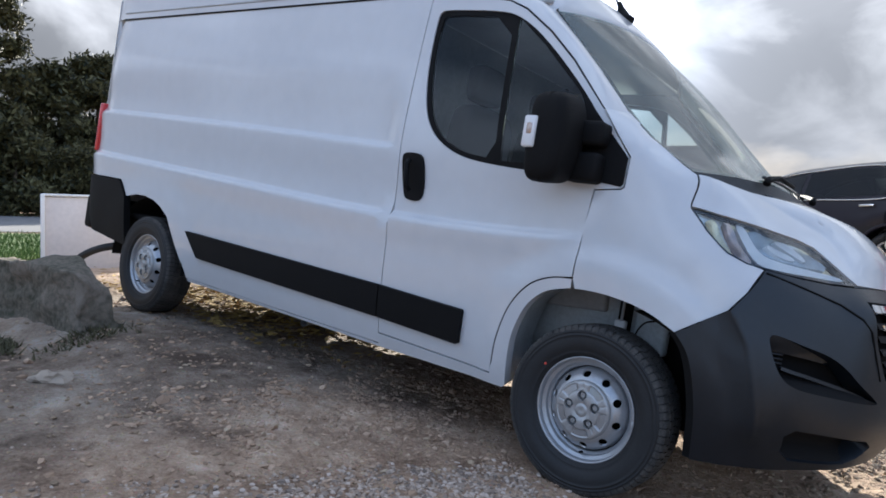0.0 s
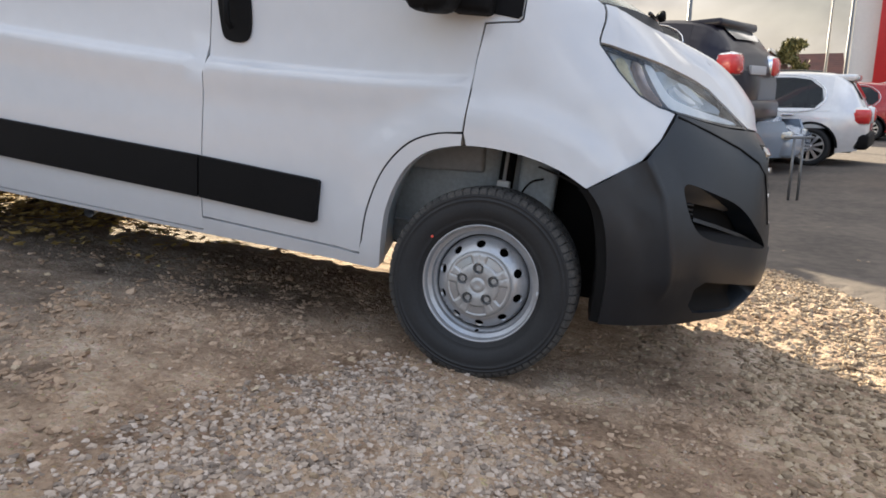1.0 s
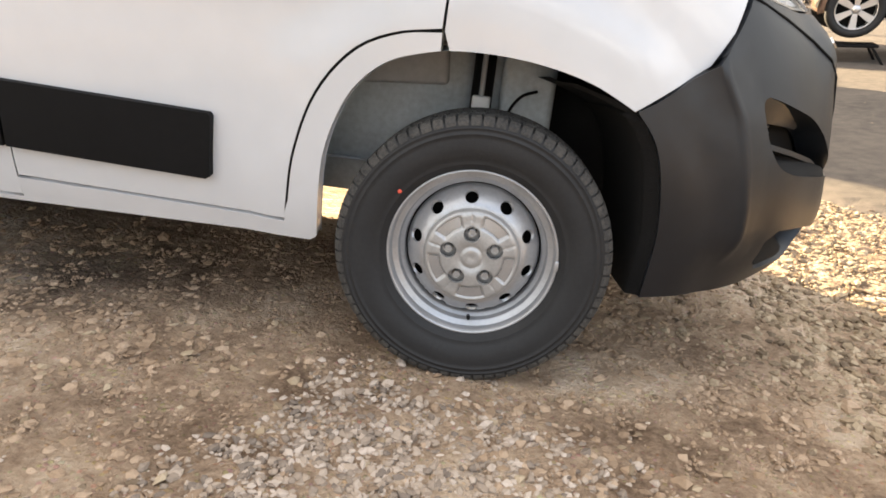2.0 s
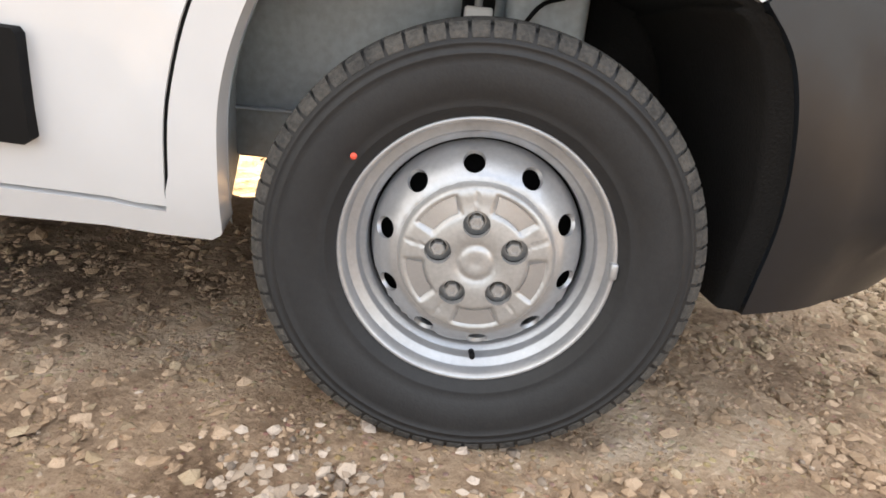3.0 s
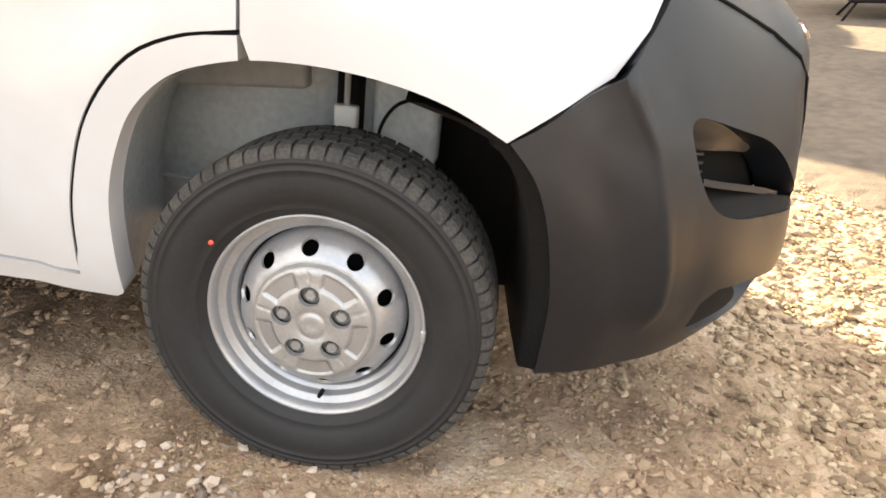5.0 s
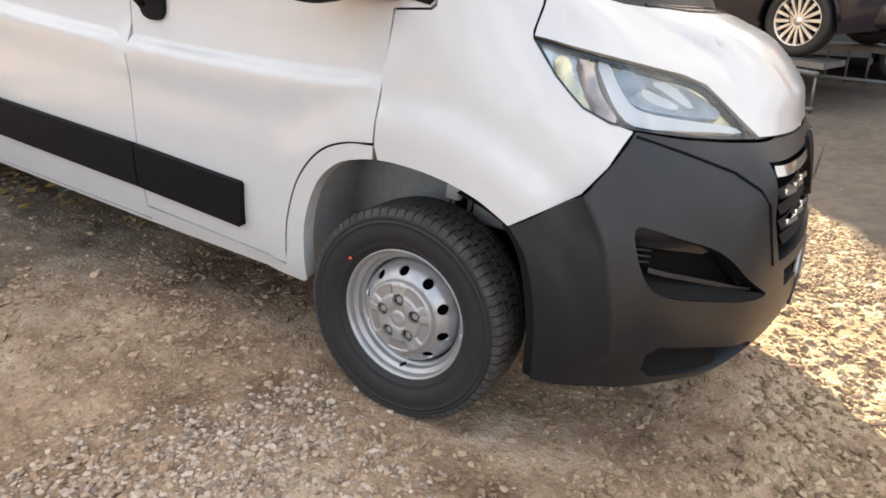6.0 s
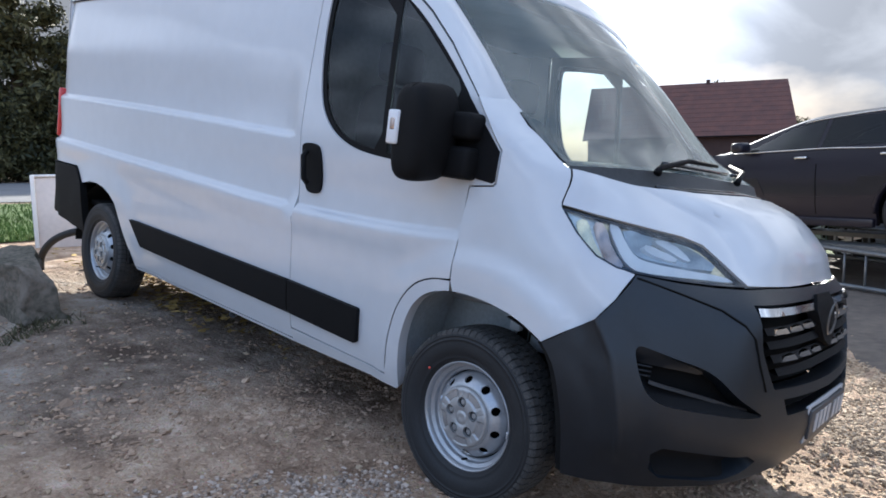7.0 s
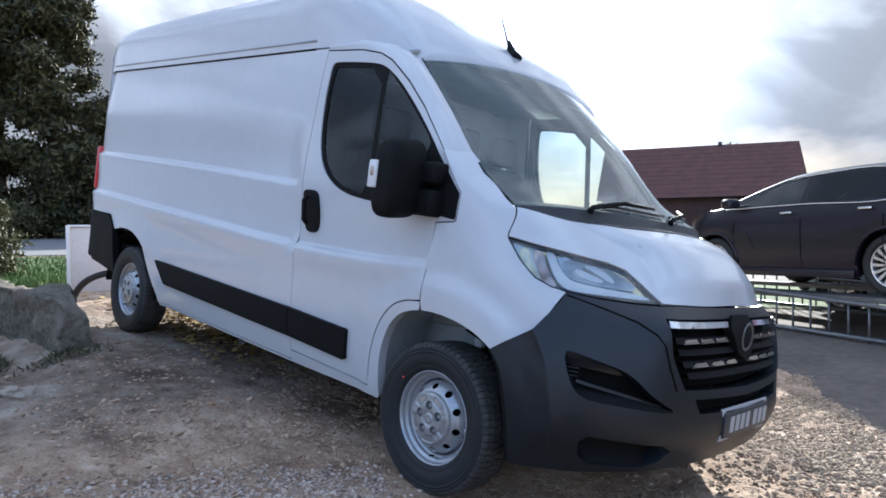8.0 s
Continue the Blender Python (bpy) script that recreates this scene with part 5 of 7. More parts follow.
    soil = mix_(math_("MULTIPLY", grit, 0.5), soil, mix_(0.55, vor.outputs["Color"], (0.60, 0.48, 0.36), "MIX"), "SOFT_LIGHT")
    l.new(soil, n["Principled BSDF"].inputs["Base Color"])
    lumps = noise_(34, 9, 0.68)
    h = math_("ADD", lumps, math_("MULTIPLY", grit, 0.16))
    bp = n.new("ShaderNodeBump")
    bp.inputs["Strength"].default_value, bp.inputs["Distance"].default_value = 1.0, 0.026
    l.new(h, bp.inputs["Height"])
    l.new(bp.outputs[0], n["Principled BSDF"].inputs["Normal"])
    return m


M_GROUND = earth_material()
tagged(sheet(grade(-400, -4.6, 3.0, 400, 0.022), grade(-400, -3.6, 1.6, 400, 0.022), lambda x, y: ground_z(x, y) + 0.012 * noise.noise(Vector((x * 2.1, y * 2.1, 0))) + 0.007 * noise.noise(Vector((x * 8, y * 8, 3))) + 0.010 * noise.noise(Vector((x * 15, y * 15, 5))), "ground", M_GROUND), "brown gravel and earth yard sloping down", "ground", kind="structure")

# asphalt yard in front of the van, its edge crumbling into the gravel
M_ASPHALT = material("dusty_asphalt", (0.135, 0.112, 0.092), 0.9, vary=0.45, scale=1.3, bump=0.5, bump_scale=120, dark=(0.07, 0.059, 0.05))
A0, A1 = Vector((1.65, 1.42)), Vector((0.555, -0.832))


def yard_edge(x, y):
    p = Vector((x, y)) - A0
    return p.x * 0.832 + p.y * 0.555 + 0.13 * noise.noise(Vector((x * 0.9, y * 0.9, 7))) + 0.05 * noise.noise(Vector((x * 4, y * 4, 2)))


xs, ys = grade(-60, -8.0, 8.0, 120, 0.11), grade(-50, -6.0, 9.0, 120, 0.11)
V, F, ix = [], [], {}
for j in range(len(ys) - 1):
    for i in range(len(xs) - 1):
        cx, cy = (xs[i] + xs[i + 1]) / 2, (ys[j] + ys[j + 1]) / 2
        if yard_edge(cx, cy) > 0 and (cy > -2.5 or cx > 3) and cx > -16:
            q = []
            for a, b in ((i, j), (i + 1, j), (i + 1, j + 1), (i, j + 1)):
                if (a, b) not in ix:
                    ix[a, b] = len(V)
                    V.append((xs[a], ys[b], ground_z(xs[a], ys[b]) + 0.016 + 0.004 * noise.noise(Vector((xs[a], ys[b], 1)))))
                q.append(ix[a, b])
            F.append(q)
uses = collections.Counter(k for q in F for k in q)
for k, n in uses.items():
    if n < 4 and V[k][1] > -5 and V[k][0] < 8:
        x, y, _ = V[k]
        for _ in range(4):
            e = yard_edge(x, y)
            x, y = x - e * 0.832, y - e * 0.555
        if math.dist((x, y), V[k][:2]) < 0.2:
            V[k] = (x, y, ground_z(x, y) + 0.002)
me = bpy.data.meshes.new("road")
me.from_pydata(V, [], F)
me.materials.append(M_ASPHALT)
tagged(new("road", me), "dusty worn grey asphalt of the car yard", "road", kind="structure")

# loose stones: one joined mesh
def stone_material(name, light, dark):
    m = material(name, light, 0.9, vary=0.3, scale=30, bump=0.4, bump_scale=150)
    n, l = m.node_tree.nodes, m.node_tree.links
    geo, ramp = n.new("ShaderNodeNewGeometry"), n.new("ShaderNodeValToRGB")
    ramp.color_ramp.elements[0].color, ramp.color_ramp.elements[1].color = (*dark, 1), (*light, 1)
    e = ramp.color_ramp.elements.new(0.55)
    e.color = (light[0] * 0.72, light[1] * 0.68, light[2] * 0.62, 1)
    l.new(geo.outputs["Random Per Island"], ramp.inputs[0])
    l.new(ramp.outputs[0], n["Principled BSDF"].inputs["Base Color"])
    return m


M_STONE = stone_material("loose_gravel", (0.48, 0.385, 0.27), (0.16, 0.115, 0.075))
M_CRUSHED = stone_material("crushed_stone", (0.57, 0.48, 0.405), (0.19, 0.152, 0.122))
M_CLOD = stone_material("earth_clods", (0.48, 0.355, 0.25), (0.25, 0.176, 0.118))
t5 = (1 + 5**0.5) / 2
ICO_V = np.array([(a * 1.0, b * t5, 0) for a in (-1, 1) for b in (-1, 1)] + [(0, a, b * t5) for a in (-1, 1) for b in (-1, 1)] + [(b * t5, 0, a) for a in (-1, 1) for b in (-1, 1)], float)
ICO_V /= np.linalg.norm(ICO_V[0])


def hull_faces(v):
    out = []
    n = len(v)
    d = min(np.linalg.norm(v[0] - v[k]) for k in range(1, n)) * 1.1
    for i in range(n):
        for j in range(i + 1, n):
            for k in range(j + 1, n):
                if max(np.linalg.norm(v[i] - v[j]), np.linalg.norm(v[j] - v[k]), np.linalg.norm(v[i] - v[k])) < d:
                    out.append((i, j, k) if np.dot(np.cross(v[j] - v[i], v[k] - v[i]), v[i]) > 0 else (i, k, j))
    return np.array(out)


ICO_F = hull_faces(ICO_V)
rng = np.random.default_rng(5)


def scatter(name, count, area, sizes, keep, mat, label, flat=0.65, sink=0.25):
    """Angular stones on the ground; keep(x, y) is the chance that one lies there."""
    pts = []
    while len(pts) < count:
        x, y = rng.uniform(area[0], area[2]), rng.uniform(area[1], area[3])
        if rng.random() < keep(x, y):
            pts.append((x, y))
    n = len(pts)
    r = sizes[0] + (sizes[1] - sizes[0]) * rng.random(n) ** 1.9
    base = np.repeat(ICO_V[None], n, 0) * (1 + rng.uniform(-0.40, 0.40, (n, 12, 1)))
    ang = rng.uniform(0, 2 * math.pi, n)
    tilt = rng.normal(0, 0.35, n)
    base[:, :, 0] *= rng.uniform(0.8, 1.5, (n, 1))
    base[:, :, 2] *= flat * rng.uniform(0.7, 1.2, (n, 1))
    c, s_ = np.cos(tilt)[:, None], np.sin(tilt)[:, None]
    y2, z2 = base[:, :, 1] * c - base[:, :, 2] * s_, base[:, :, 1] * s_ + base[:, :, 2] * c
    c, s_ = np.cos(ang)[:, None], np.sin(ang)[:, None]
    x3, y3 = base[:, :, 0] * c - y2 * s_, base[:, :, 0] * s_ + y2 * c
    P = np.stack([x3, y3, z2], 2) * r[:, None, None]
    for k, (x, y) in enumerate(pts):
        P[k] += (x, y, ground_z(x, y) + r[k] * (flat - sink) + 0.012 * noise.noise(Vector((x * 2.1, y * 2.1, 0))) - 0.004)
    faces = (ICO_F[None] + 12 * np.arange(n)[:, None, None]).reshape(-1, 3)
    me = bpy.data.meshes.new(name)
    me.vertices.add(n * 12)
    me.vertices.foreach_set("co", P.reshape(-1))
    me.loops.add(len(faces) * 3)
    me.loops.foreach_set("vertex_index", faces.reshape(-1).astype(np.int32))
    me.polygons.add(len(faces))
    me.polygons.foreach_set("loop_start", np.arange(0, len(faces) * 3, 3, dtype=np.int32))
    me.update(calc_edges=True)
    me.polygons.foreach_set("use_smooth", [False] * len(faces))
    me.materials.append(mat)
    return tagged(new(name, me), label, "gravel", kind="stuff")


PATCH_X, PATCH_Y = (-1.3, -1.0, -0.75, -0.58, -0.36, -0.1, 0.2, 0.5, 0.9, 1.3), (-3.2, -2.6, -2.1, -1.6, -1.24, -1.14, -1.22, -1.45, -2.0, -2.6)


def crushed(x, y):
    """How thick the heap of crushed stone lies beside the front wheel, thinning raggedly at its edge."""
    d = float(np.interp(x, PATCH_X, PATCH_Y)) - y + 0.22 * noise.noise(Vector((x * 1.7, y * 1.7, 6))) + 0.10 * noise.noise(Vector((x * 6, y * 6, 8)))
    bare = smooth01(-0.42, 0.1, noise.noise(Vector((x * 2.4, y * 2.4, 21))) + 0.25)
    return smooth01(-0.14, 0.20, d) * (0.45 + 0.55 * bare) * (0.22 + 0.78 * smooth01(-0.75, -0.25, x + 0.2 * noise.noise(Vector((x * 2, y * 2, 31)))))


def gravelly(x, y):
    """Thick gravel in front of the bumper, thin clumps over the earth by the van's flank."""
    d = noise.noise(Vector((x * 0.8, y * 0.8, 4))) + 0.5 * noise.noise(Vector((x * 2.3, y * 2.3, 9)))
    front = smooth01(0.35, 1.0, x + 0.25 * d)
    k = 0.012 + 0.6 * front * smooth01(-0.55, 0.25, d) + 0.06 * smooth01(0.1, 0.6, d)
    if yard_edge(x, y) > 0.05:
        k *= 0.06
    return min(max(k, 0.006), 1)


scatter("gravel", 30000, (-1.4, -3.3, 1.5, -0.9), (0.004, 0.0115), crushed, M_CRUSHED, "pale grey crushed stone heaped beside the front wheel", flat=0.72, sink=0.2)
scatter("gravel", 9000, (-1.4, -3.3, 1.5, -0.9), (0.003, 0.007), lambda x, y: 0.1 + 0.9 * crushed(x, y), M_CRUSHED, "fine chippings among the crushed stone", flat=0.7)
scatter("gravel", 19000, (-4.6, -3.3, 3.0, 1.6), (0.004, 0.015), gravelly, M_STONE, "pale angular gravel strewn over brown earth")
scatter("gravel", 300, (-4.6, -3.3, 3.0, 1.6), (0.014, 0.028), lambda x, y: 0.25 + gravelly(x, y), M_CLOD, "larger brown stones lying on the earth", sink=0.34)
scatter("gravel", 15000, (-1.5, -1.5, 1.0, -0.3), (0.002, 0.007), lambda x, y: 0.2 + 0.75 * max(0, noise.noise(Vector((x * 3, y * 3, 1)))), M_CLOD, "fine grit round the front wheel")
scatter("gravel", 15000, (0.2, 1.0, 2.6, 4.4), (0.005, 0.014), lambda x, y: 0.95 if yard_edge(x, y) < 0.06 else 0.05, M_STONE, "straw-coloured gravel between van and asphalt")
scatter("gravel", 12000, (1.0, -2.4, 9.0, 4.0), (0.006, 0.018), lambda x, y: 0.9 if yard_edge(x, y) < 0.0 else 0.02, M_STONE, "pale gravel beside the asphalt")

scatter("gravel", 7000, (-1.6, -1.9, 1.2, 0.2), (0.004, 0.015), lambda x, y: max(0.04, 0.2 + 0.9 * noise.noise(Vector((x * 2.6, y * 2.6, 12)))), M_CLOD, "brown crumbly earth clods beside the van", flat=0.5, sink=0.22)

scatter("gravel", 2600, (-3.7, -2.6, -0.3, -0.3), (0.004, 0.016), lambda x, y: max(0.03, 0.15 + 0.9 * noise.noise(Vector((x * 1.9, y * 1.9, 17)))), M_CLOD, "crumbled clods on the darker earth", flat=0.5, sink=0.2)

# fallen leaves and dry grass behind the rear wheel
M_LEAF = stone_material("dry_leaves", (0.58, 0.42, 0.13), (0.24, 0.165, 0.055))
V, F = [], []
for k in range(4500):
    x, y = rng.normal(-3.5, 0.7), rng.normal(0.45, 0.75)
    if y < -0.8:
        continue
    z = ground_z(x, y) + 0.012
    a, r = rng.uniform(0, 6.28), rng.uniform(0.012, 0.035)
    o = len(V)
    for q, rr in ((0, 1.4), (1.57, 0.7), (3.14, 1.3), (4.71, 0.7)):
        V.append((x + r * rr * math.cos(a + q), y + r * rr * math.sin(a + q), z + rng.uniform(0, 0.02)))
    F.append((o, o + 1, o + 2, o + 3))
me = bpy.data.meshes.new("fallen_leaves")
me.from_pydata(V, [], F)
me.materials.append(M_LEAF)
tagged(new("fallen_leaves", me), "yellow fallen leaves lying under the van", "leaves", kind="stuff")

# ---- low concrete wall beside the rear wheel, white cabinet and hose behind it ----
def rough_block(lo, hi, cuts, amp, seed):
    bm = bmesh.new()
    box(bm, lo, hi)
    bmesh.ops.subdivide_edges(bm, edges=bm.edges, cuts=cuts, use_grid_fill=True)
    for v in bm.verts:
        p = v.co * 2.2 + Vector((seed, 0, 0))
        d = Vector((noise.noise(p), noise.noise(p + Vector((9, 0, 0))), noise.noise(p + Vector((0, 9, 0)))))
        e = Vector((noise.noise(p * 5), noise.noise(p * 5 + Vector((5, 0, 0))), noise.noise(p * 5 + Vector((0, 5, 0)))))
        v.co += amp * d + amp * 0.35 * e
    return bm


bm = rough_block((-2.0, -0.11, -0.75), (1.8, 0.11, 0.0), 34, 0.06, 3)
for v in bm.verts:
    # the broken end slopes down into the soil
    v.co.z -= 0.16 * smooth01(1.45, 1.9, v.co.x) ** 2 * smooth01(-0.7, -0.1, v.co.z)
    v.co += 0.045 * noise.noise(v.co * 5) * Vector((0.4, 1, 0.5)) + 0.03 * noise.noise(v.co * 13) * Vector((0.3, 1, 0.6))
wall = part("low_wall", bm, M_CONC)
wall.matrix_world = pose(-4.74, -1.56, 0.84, 0, 0, 2)
tagged(wall, "rough mossy concrete wall with crumbling edges", "wall")
M_WEED = stone_material("dusty_weeds", (0.12, 0.115, 0.06), (0.06, 0.058, 0.034))
V, F = [], []
for k in range(3000):
    x = rng.uniform(-5.6, -2.7)
    y = -1.78 - 0.04 * (x + 4.7) - abs(rng.normal(0, 0.17)) if x < -2.95 else rng.normal(-1.62, 0.14)
    if noise.noise(Vector((x * 2.6, y * 2.6, 31))) < -0.05:
        continue
    z, h, a = ground_z(x, y) + 0.004, rng.uniform(0.01, 0.055), rng.uniform(0, 6.28)
    o = len(V)
    V += [(x - 0.007 * math.cos(a), y - 0.007 * math.sin(a), z), (x + 0.007 * math.cos(a), y + 0.007 * math.sin(a), z), (x + rng.normal(0, 0.03), y + rng.normal(0, 0.03), z + h)]
    F.append((o, o + 1, o + 2))
me = bpy.data.meshes.new("weeds")
me.from_pydata(V, [], F)
me.materials.append(M_WEED)
tagged(new("weeds", me), "low dusty weeds along the wall's foot", "weeds", kind="stuff")
M_RUBBLE = stone_material("rubble", (0.46, 0.41, 0.35), (0.36, 0.32, 0.27))
for x, y, r in ((-2.2, -2.05, 0.085),):
    bm = bmesh.new()
    bmesh.ops.create_icosphere(bm, subdivisions=3, radius=r)
    k = 40 * x
    for v in bm.verts:
        n = v.co.normalized()
        v.co *= 0.9 + 0.75 * noise.noise(n * 1.3 + Vector((k, 0, 0))) + 0.22 * noise.noise(n * 4 + Vector((k, 3, 0)))
        v.co.z *= 0.55
        v.co.z = min(v.co.z, 0.5 * r)
    b = part("rock", bm, M_RUBBLE, smooth=False)
    b.matrix_world = pose(x, y, ground_z(x, y) + r * 0.12, 0, 6, 40 * k)
    tagged(b, "flat grey broken rock half sunk in the earth", "rock")
M_CAB = material("off_white_sheet", (0.74, 0.68, 0.65), 0.5, vary=0.12, scale=2.5)
cab = thing("cabinet", pose(-5.99, -0.01, 0.56, 0, 0, 68), "off-white sheet metal box standing behind the wall", "cabinet")
part("body", boxed((-0.55, 0.0, 0.0), (0.55, 0.5, 0.79), 0.012), M_CAB, cab)
part("top_edge", boxed((-0.57, -0.02, 0.792), (0.57, 0.52, 0.82), 0.01), M_WHITE, cab)
part("corner_post", boxed((-0.58, -0.025, 0.0), (-0.54, 0.015, 0.815), 0.005), M_WHITE, cab)
bm = bmesh.new()
tube(bm, curve([(-4.52, -1.02, 0.56), (-4.44, -1.03, 0.70), (-4.28, -1.0, 0.83), (-4.08, -0.92, 0.91), (-3.8, -0.7, 0.94)], 18), 0.029, 10)
hose = part("hose", bm, M_RUBBER)
tagged(hose, "thick black hose arching behind the rear wheel", "hose")
bm = bmesh.new()
tube(bm, [VAN @ Vector(p) for p in ((-1.92, -0.55, 0.32), (-1.88, -0.72, 0.305), (-1.81, -0.86, 0.288), (-1.775, -0.93, 0.280))], 0.021, 12, closed_ends=False)
jack = part("tail_pipe", bm, M_STEEL)
jack.parent = van
jack.matrix_parent_inverse = van.matrix_world.inverted()

# ---- verge, far road, hedge trees ----
def ribbon(name, pts, mat, label, cat, dz):
    """A flat strip between two rows of plan points, laid over the ground."""
    V, F = [], []
    for a, b in pts:
        for k in range(7):
            x, y = a[0] + (b[0] - a[0]) * k / 6, a[1] + (b[1] - a[1]) * k / 6
            V.append((x, y, ground_z(x, y) + dz))
    for i in range(len(pts) - 1):
        for k in range(6):
            F.append((i * 7 + k, i * 7 + k + 1, i * 7 + k + 8, i * 7 + k + 7))
    me = bpy.data.meshes.new(name)
    me.from_pydata(V, [], F)
    me.materials.append(mat)
    return tagged(new(name, me), label, cat, kind="structure")


M_GRASS = material("mown_grass", (0.11, 0.175, 0.035), 0.95, vary=0.5, scale=1.2, bump=1.0, bump_scale=60)
M_ROAD = material("far_tarmac", (0.20, 0.20, 0.205), 0.9, vary=0.25, scale=0.6)
polar = lambda az, d, e=(2.2, -3.1): (e[0] + d * math.cos(radians(az)), e[1] + d * math.sin(radians(az)))
ribbon("road", [(polar(az, 19), polar(az, 31)) for az in range(130, 186, 4)], M_ROAD, "grey tarmac road beyond the verge", "road", 0.02)
ribbon("verge", [(polar(az, 9.6), polar(az, 18.5)) for az in range(140, 186, 4)], M_GRASS, "green grass verge beside the road", "grass", 0.014)
ribbon("verge", [(polar(az, 12.5), polar(az, 18)) for az in range(96, 125, 4)], M_GRASS, "green grass strip beyond the display ramp", "grass", 0.03)
V, F = [], []
for k in range(9000):
    x, y = polar(rng.uniform(154, 172), 9.6 + 8.5 * rng.random() ** 1.5)
    z, h, a = ground_z(x, y) + 0.01, rng.uniform(0.04, 0.11), rng.uniform(0, 6.28)
    o = len(V)
    V += [(x - 0.012 * math.cos(a), y - 0.012 * math.sin(a), z), (x + 0.012 * math.cos(a), y + 0.012 * math.sin(a), z), (x + rng.normal(0, 0.03), y + rng.normal(0, 0.03), z + h)]
    F.append((o, o + 1, o + 2))
me = bpy.data.meshes.new("grass")
me.from_pydata(V, [], F)
me.materials.append(M_GRASS)
tagged(new("grass", me), "short green grass blades on the verge", "grass", kind="stuff")

M_BARK = material("bark", (0.10, 0.075, 0.055), 0.95, vary=0.4, scale=6, bump=0.8)
def leaf_material(name, a, b):
    m = stone_material(name, a, b)
    m.node_tree.nodes["Principled BSDF"].inputs["Roughness"].default_value = 0.7
    return m


M_CONIFER = leaf_material("conifer_leaves", (0.12, 0.115, 0.04), (0.018, 0.026, 0.013))
M_BUSH = leaf_material("bush_leaves", (0.16, 0.15, 0.05), (0.04, 0.055, 0.02))


def tree(x, y, h, r, leaves, mat, label, shape, name="tree", size=0.22, z0=None):
    """A tapered trunk with limbs and a crown of many small leaf sprays with gaps."""
    t = thing(name, pose(x, y, ground_z(x, y) if z0 is None else z0), label, "tree" if name == "tree" else "bush")
    bm = bmesh.new()
    tube(bm, [(0, 0, -0.2), (0.05, 0, h * 0.3), (-0.04, 0.05, h * 0.7), (0, 0, h * 0.95)], [0.03 * h, 0.022 * h, 0.012 * h, 0.004 * h], 8)
    trunk = part("trunk", bm, M_BARK, t)
    limbs = []
    for k in range(max(8, int(h * 5))):
        z = h * rng.uniform(0.03, 0.95)
        a = rng.uniform(0, 6.28)
        ln = shape(z / h) * r * rng.uniform(0.6, 1.15)
        limbs.append((z, a, ln))
    bm = bmesh.new()
    for z, a, ln in limbs[:26]:
        tube(bm, [(0, 0, z - 0.1 * ln), (0.5 * ln * math.cos(a), 0.5 * ln * math.sin(a), z), (ln * math.cos(a), ln * math.sin(a), z + 0.15 * ln)], [0.03 * r, 0.02 * r, 0.006 * r], 5)
    lb = part("limb", bm, M_BARK, trunk)
    lb["kind"] = "stuff"
    V, F = [], []
    for k in range(leaves):
        z, a, ln = limbs[rng.integers(len(limbs))]
        s_ = rng.random() ** 0.5
        c = np.array((ln * s_ * math.cos(a), ln * s_ * math.sin(a), z + 0.12 * ln * s_)) + rng.normal(0, 0.10 * r + 0.05, 3) * (1, 1, 0.8)
        u, w = rng.normal(0, 1, 3), rng.normal(0, 1, 3)
        u /= np.linalg.norm(u)
        w = np.cross(u, w)
        w /= np.linalg.norm(w)
        q = size * rng.uniform(0.5, 1.2)
        o = len(V)
        V += [tuple(c - u * q), tuple(c + w * q * 0.35), tuple(c + u * q), tuple(c - w * q * 0.35)]
        F.append((o, o + 1, o + 2, o + 3))
    me = bpy.data.meshes.new("crown")
    me.from_pydata(V, [], F)
    me.materials.append(mat)
    cr = new("crown", me)
    cr.parent = t
    return t


column = lambda f: 1.0 * min(1, 0.75 + f) * (1 - f**3) ** 0.6
for az, d, h, r in ((171, 33, 12.0, 2.4), (167.2, 34, 12.5, 2.2), (163.8, 33, 11.5, 2.0), (159.6, 36, 6.8, 2.0), (156.3, 36, 7.4, 2.1), (152.8, 36, 7.0, 2.2)):
    tree(*polar(az, d), h, r, 30000, M_CONIFER, "tall dark conifer standing behind the road", column, size=0.17)
for az, d, h, r in ((175, 32, 3.2, 2.2), (169.5, 31.8, 3.0, 2.0), (165.5, 32, 3.0, 2.0), (161.6, 32, 3.2, 2.0), (157.8, 33, 3.0, 2.2), (154.2, 33, 3.2, 2.2), (150, 33, 3.2, 2.2)):
    tree(*polar(az, d), h, r, 14000, M_CONIFER, "dark dense hedge bush behind the road", column, name="bush", size=0.13)
tree(*polar(167.6, 12.5), 1.25, 0.62, 2600, M_BUSH, "small pale green bush on the verge", column, name="bush", size=0.06)

# ---- house beyond the yard ----
M_TILE = material("red_brown_roof_tiles", (0.13, 0.054, 0.04), 0.8, vary=0.4, scale=1.6, bump=0.6, bump_scale=9, dark=(0.07, 0.033, 0.03))
M_BRICK = material("dark_brick", (0.075, 0.045, 0.038), 0.9, vary=0.35, scale=2.2)
M_TRIM = material("white_trim", (0.7, 0.7, 0.68), 0.6, vary=0.1, scale=4)


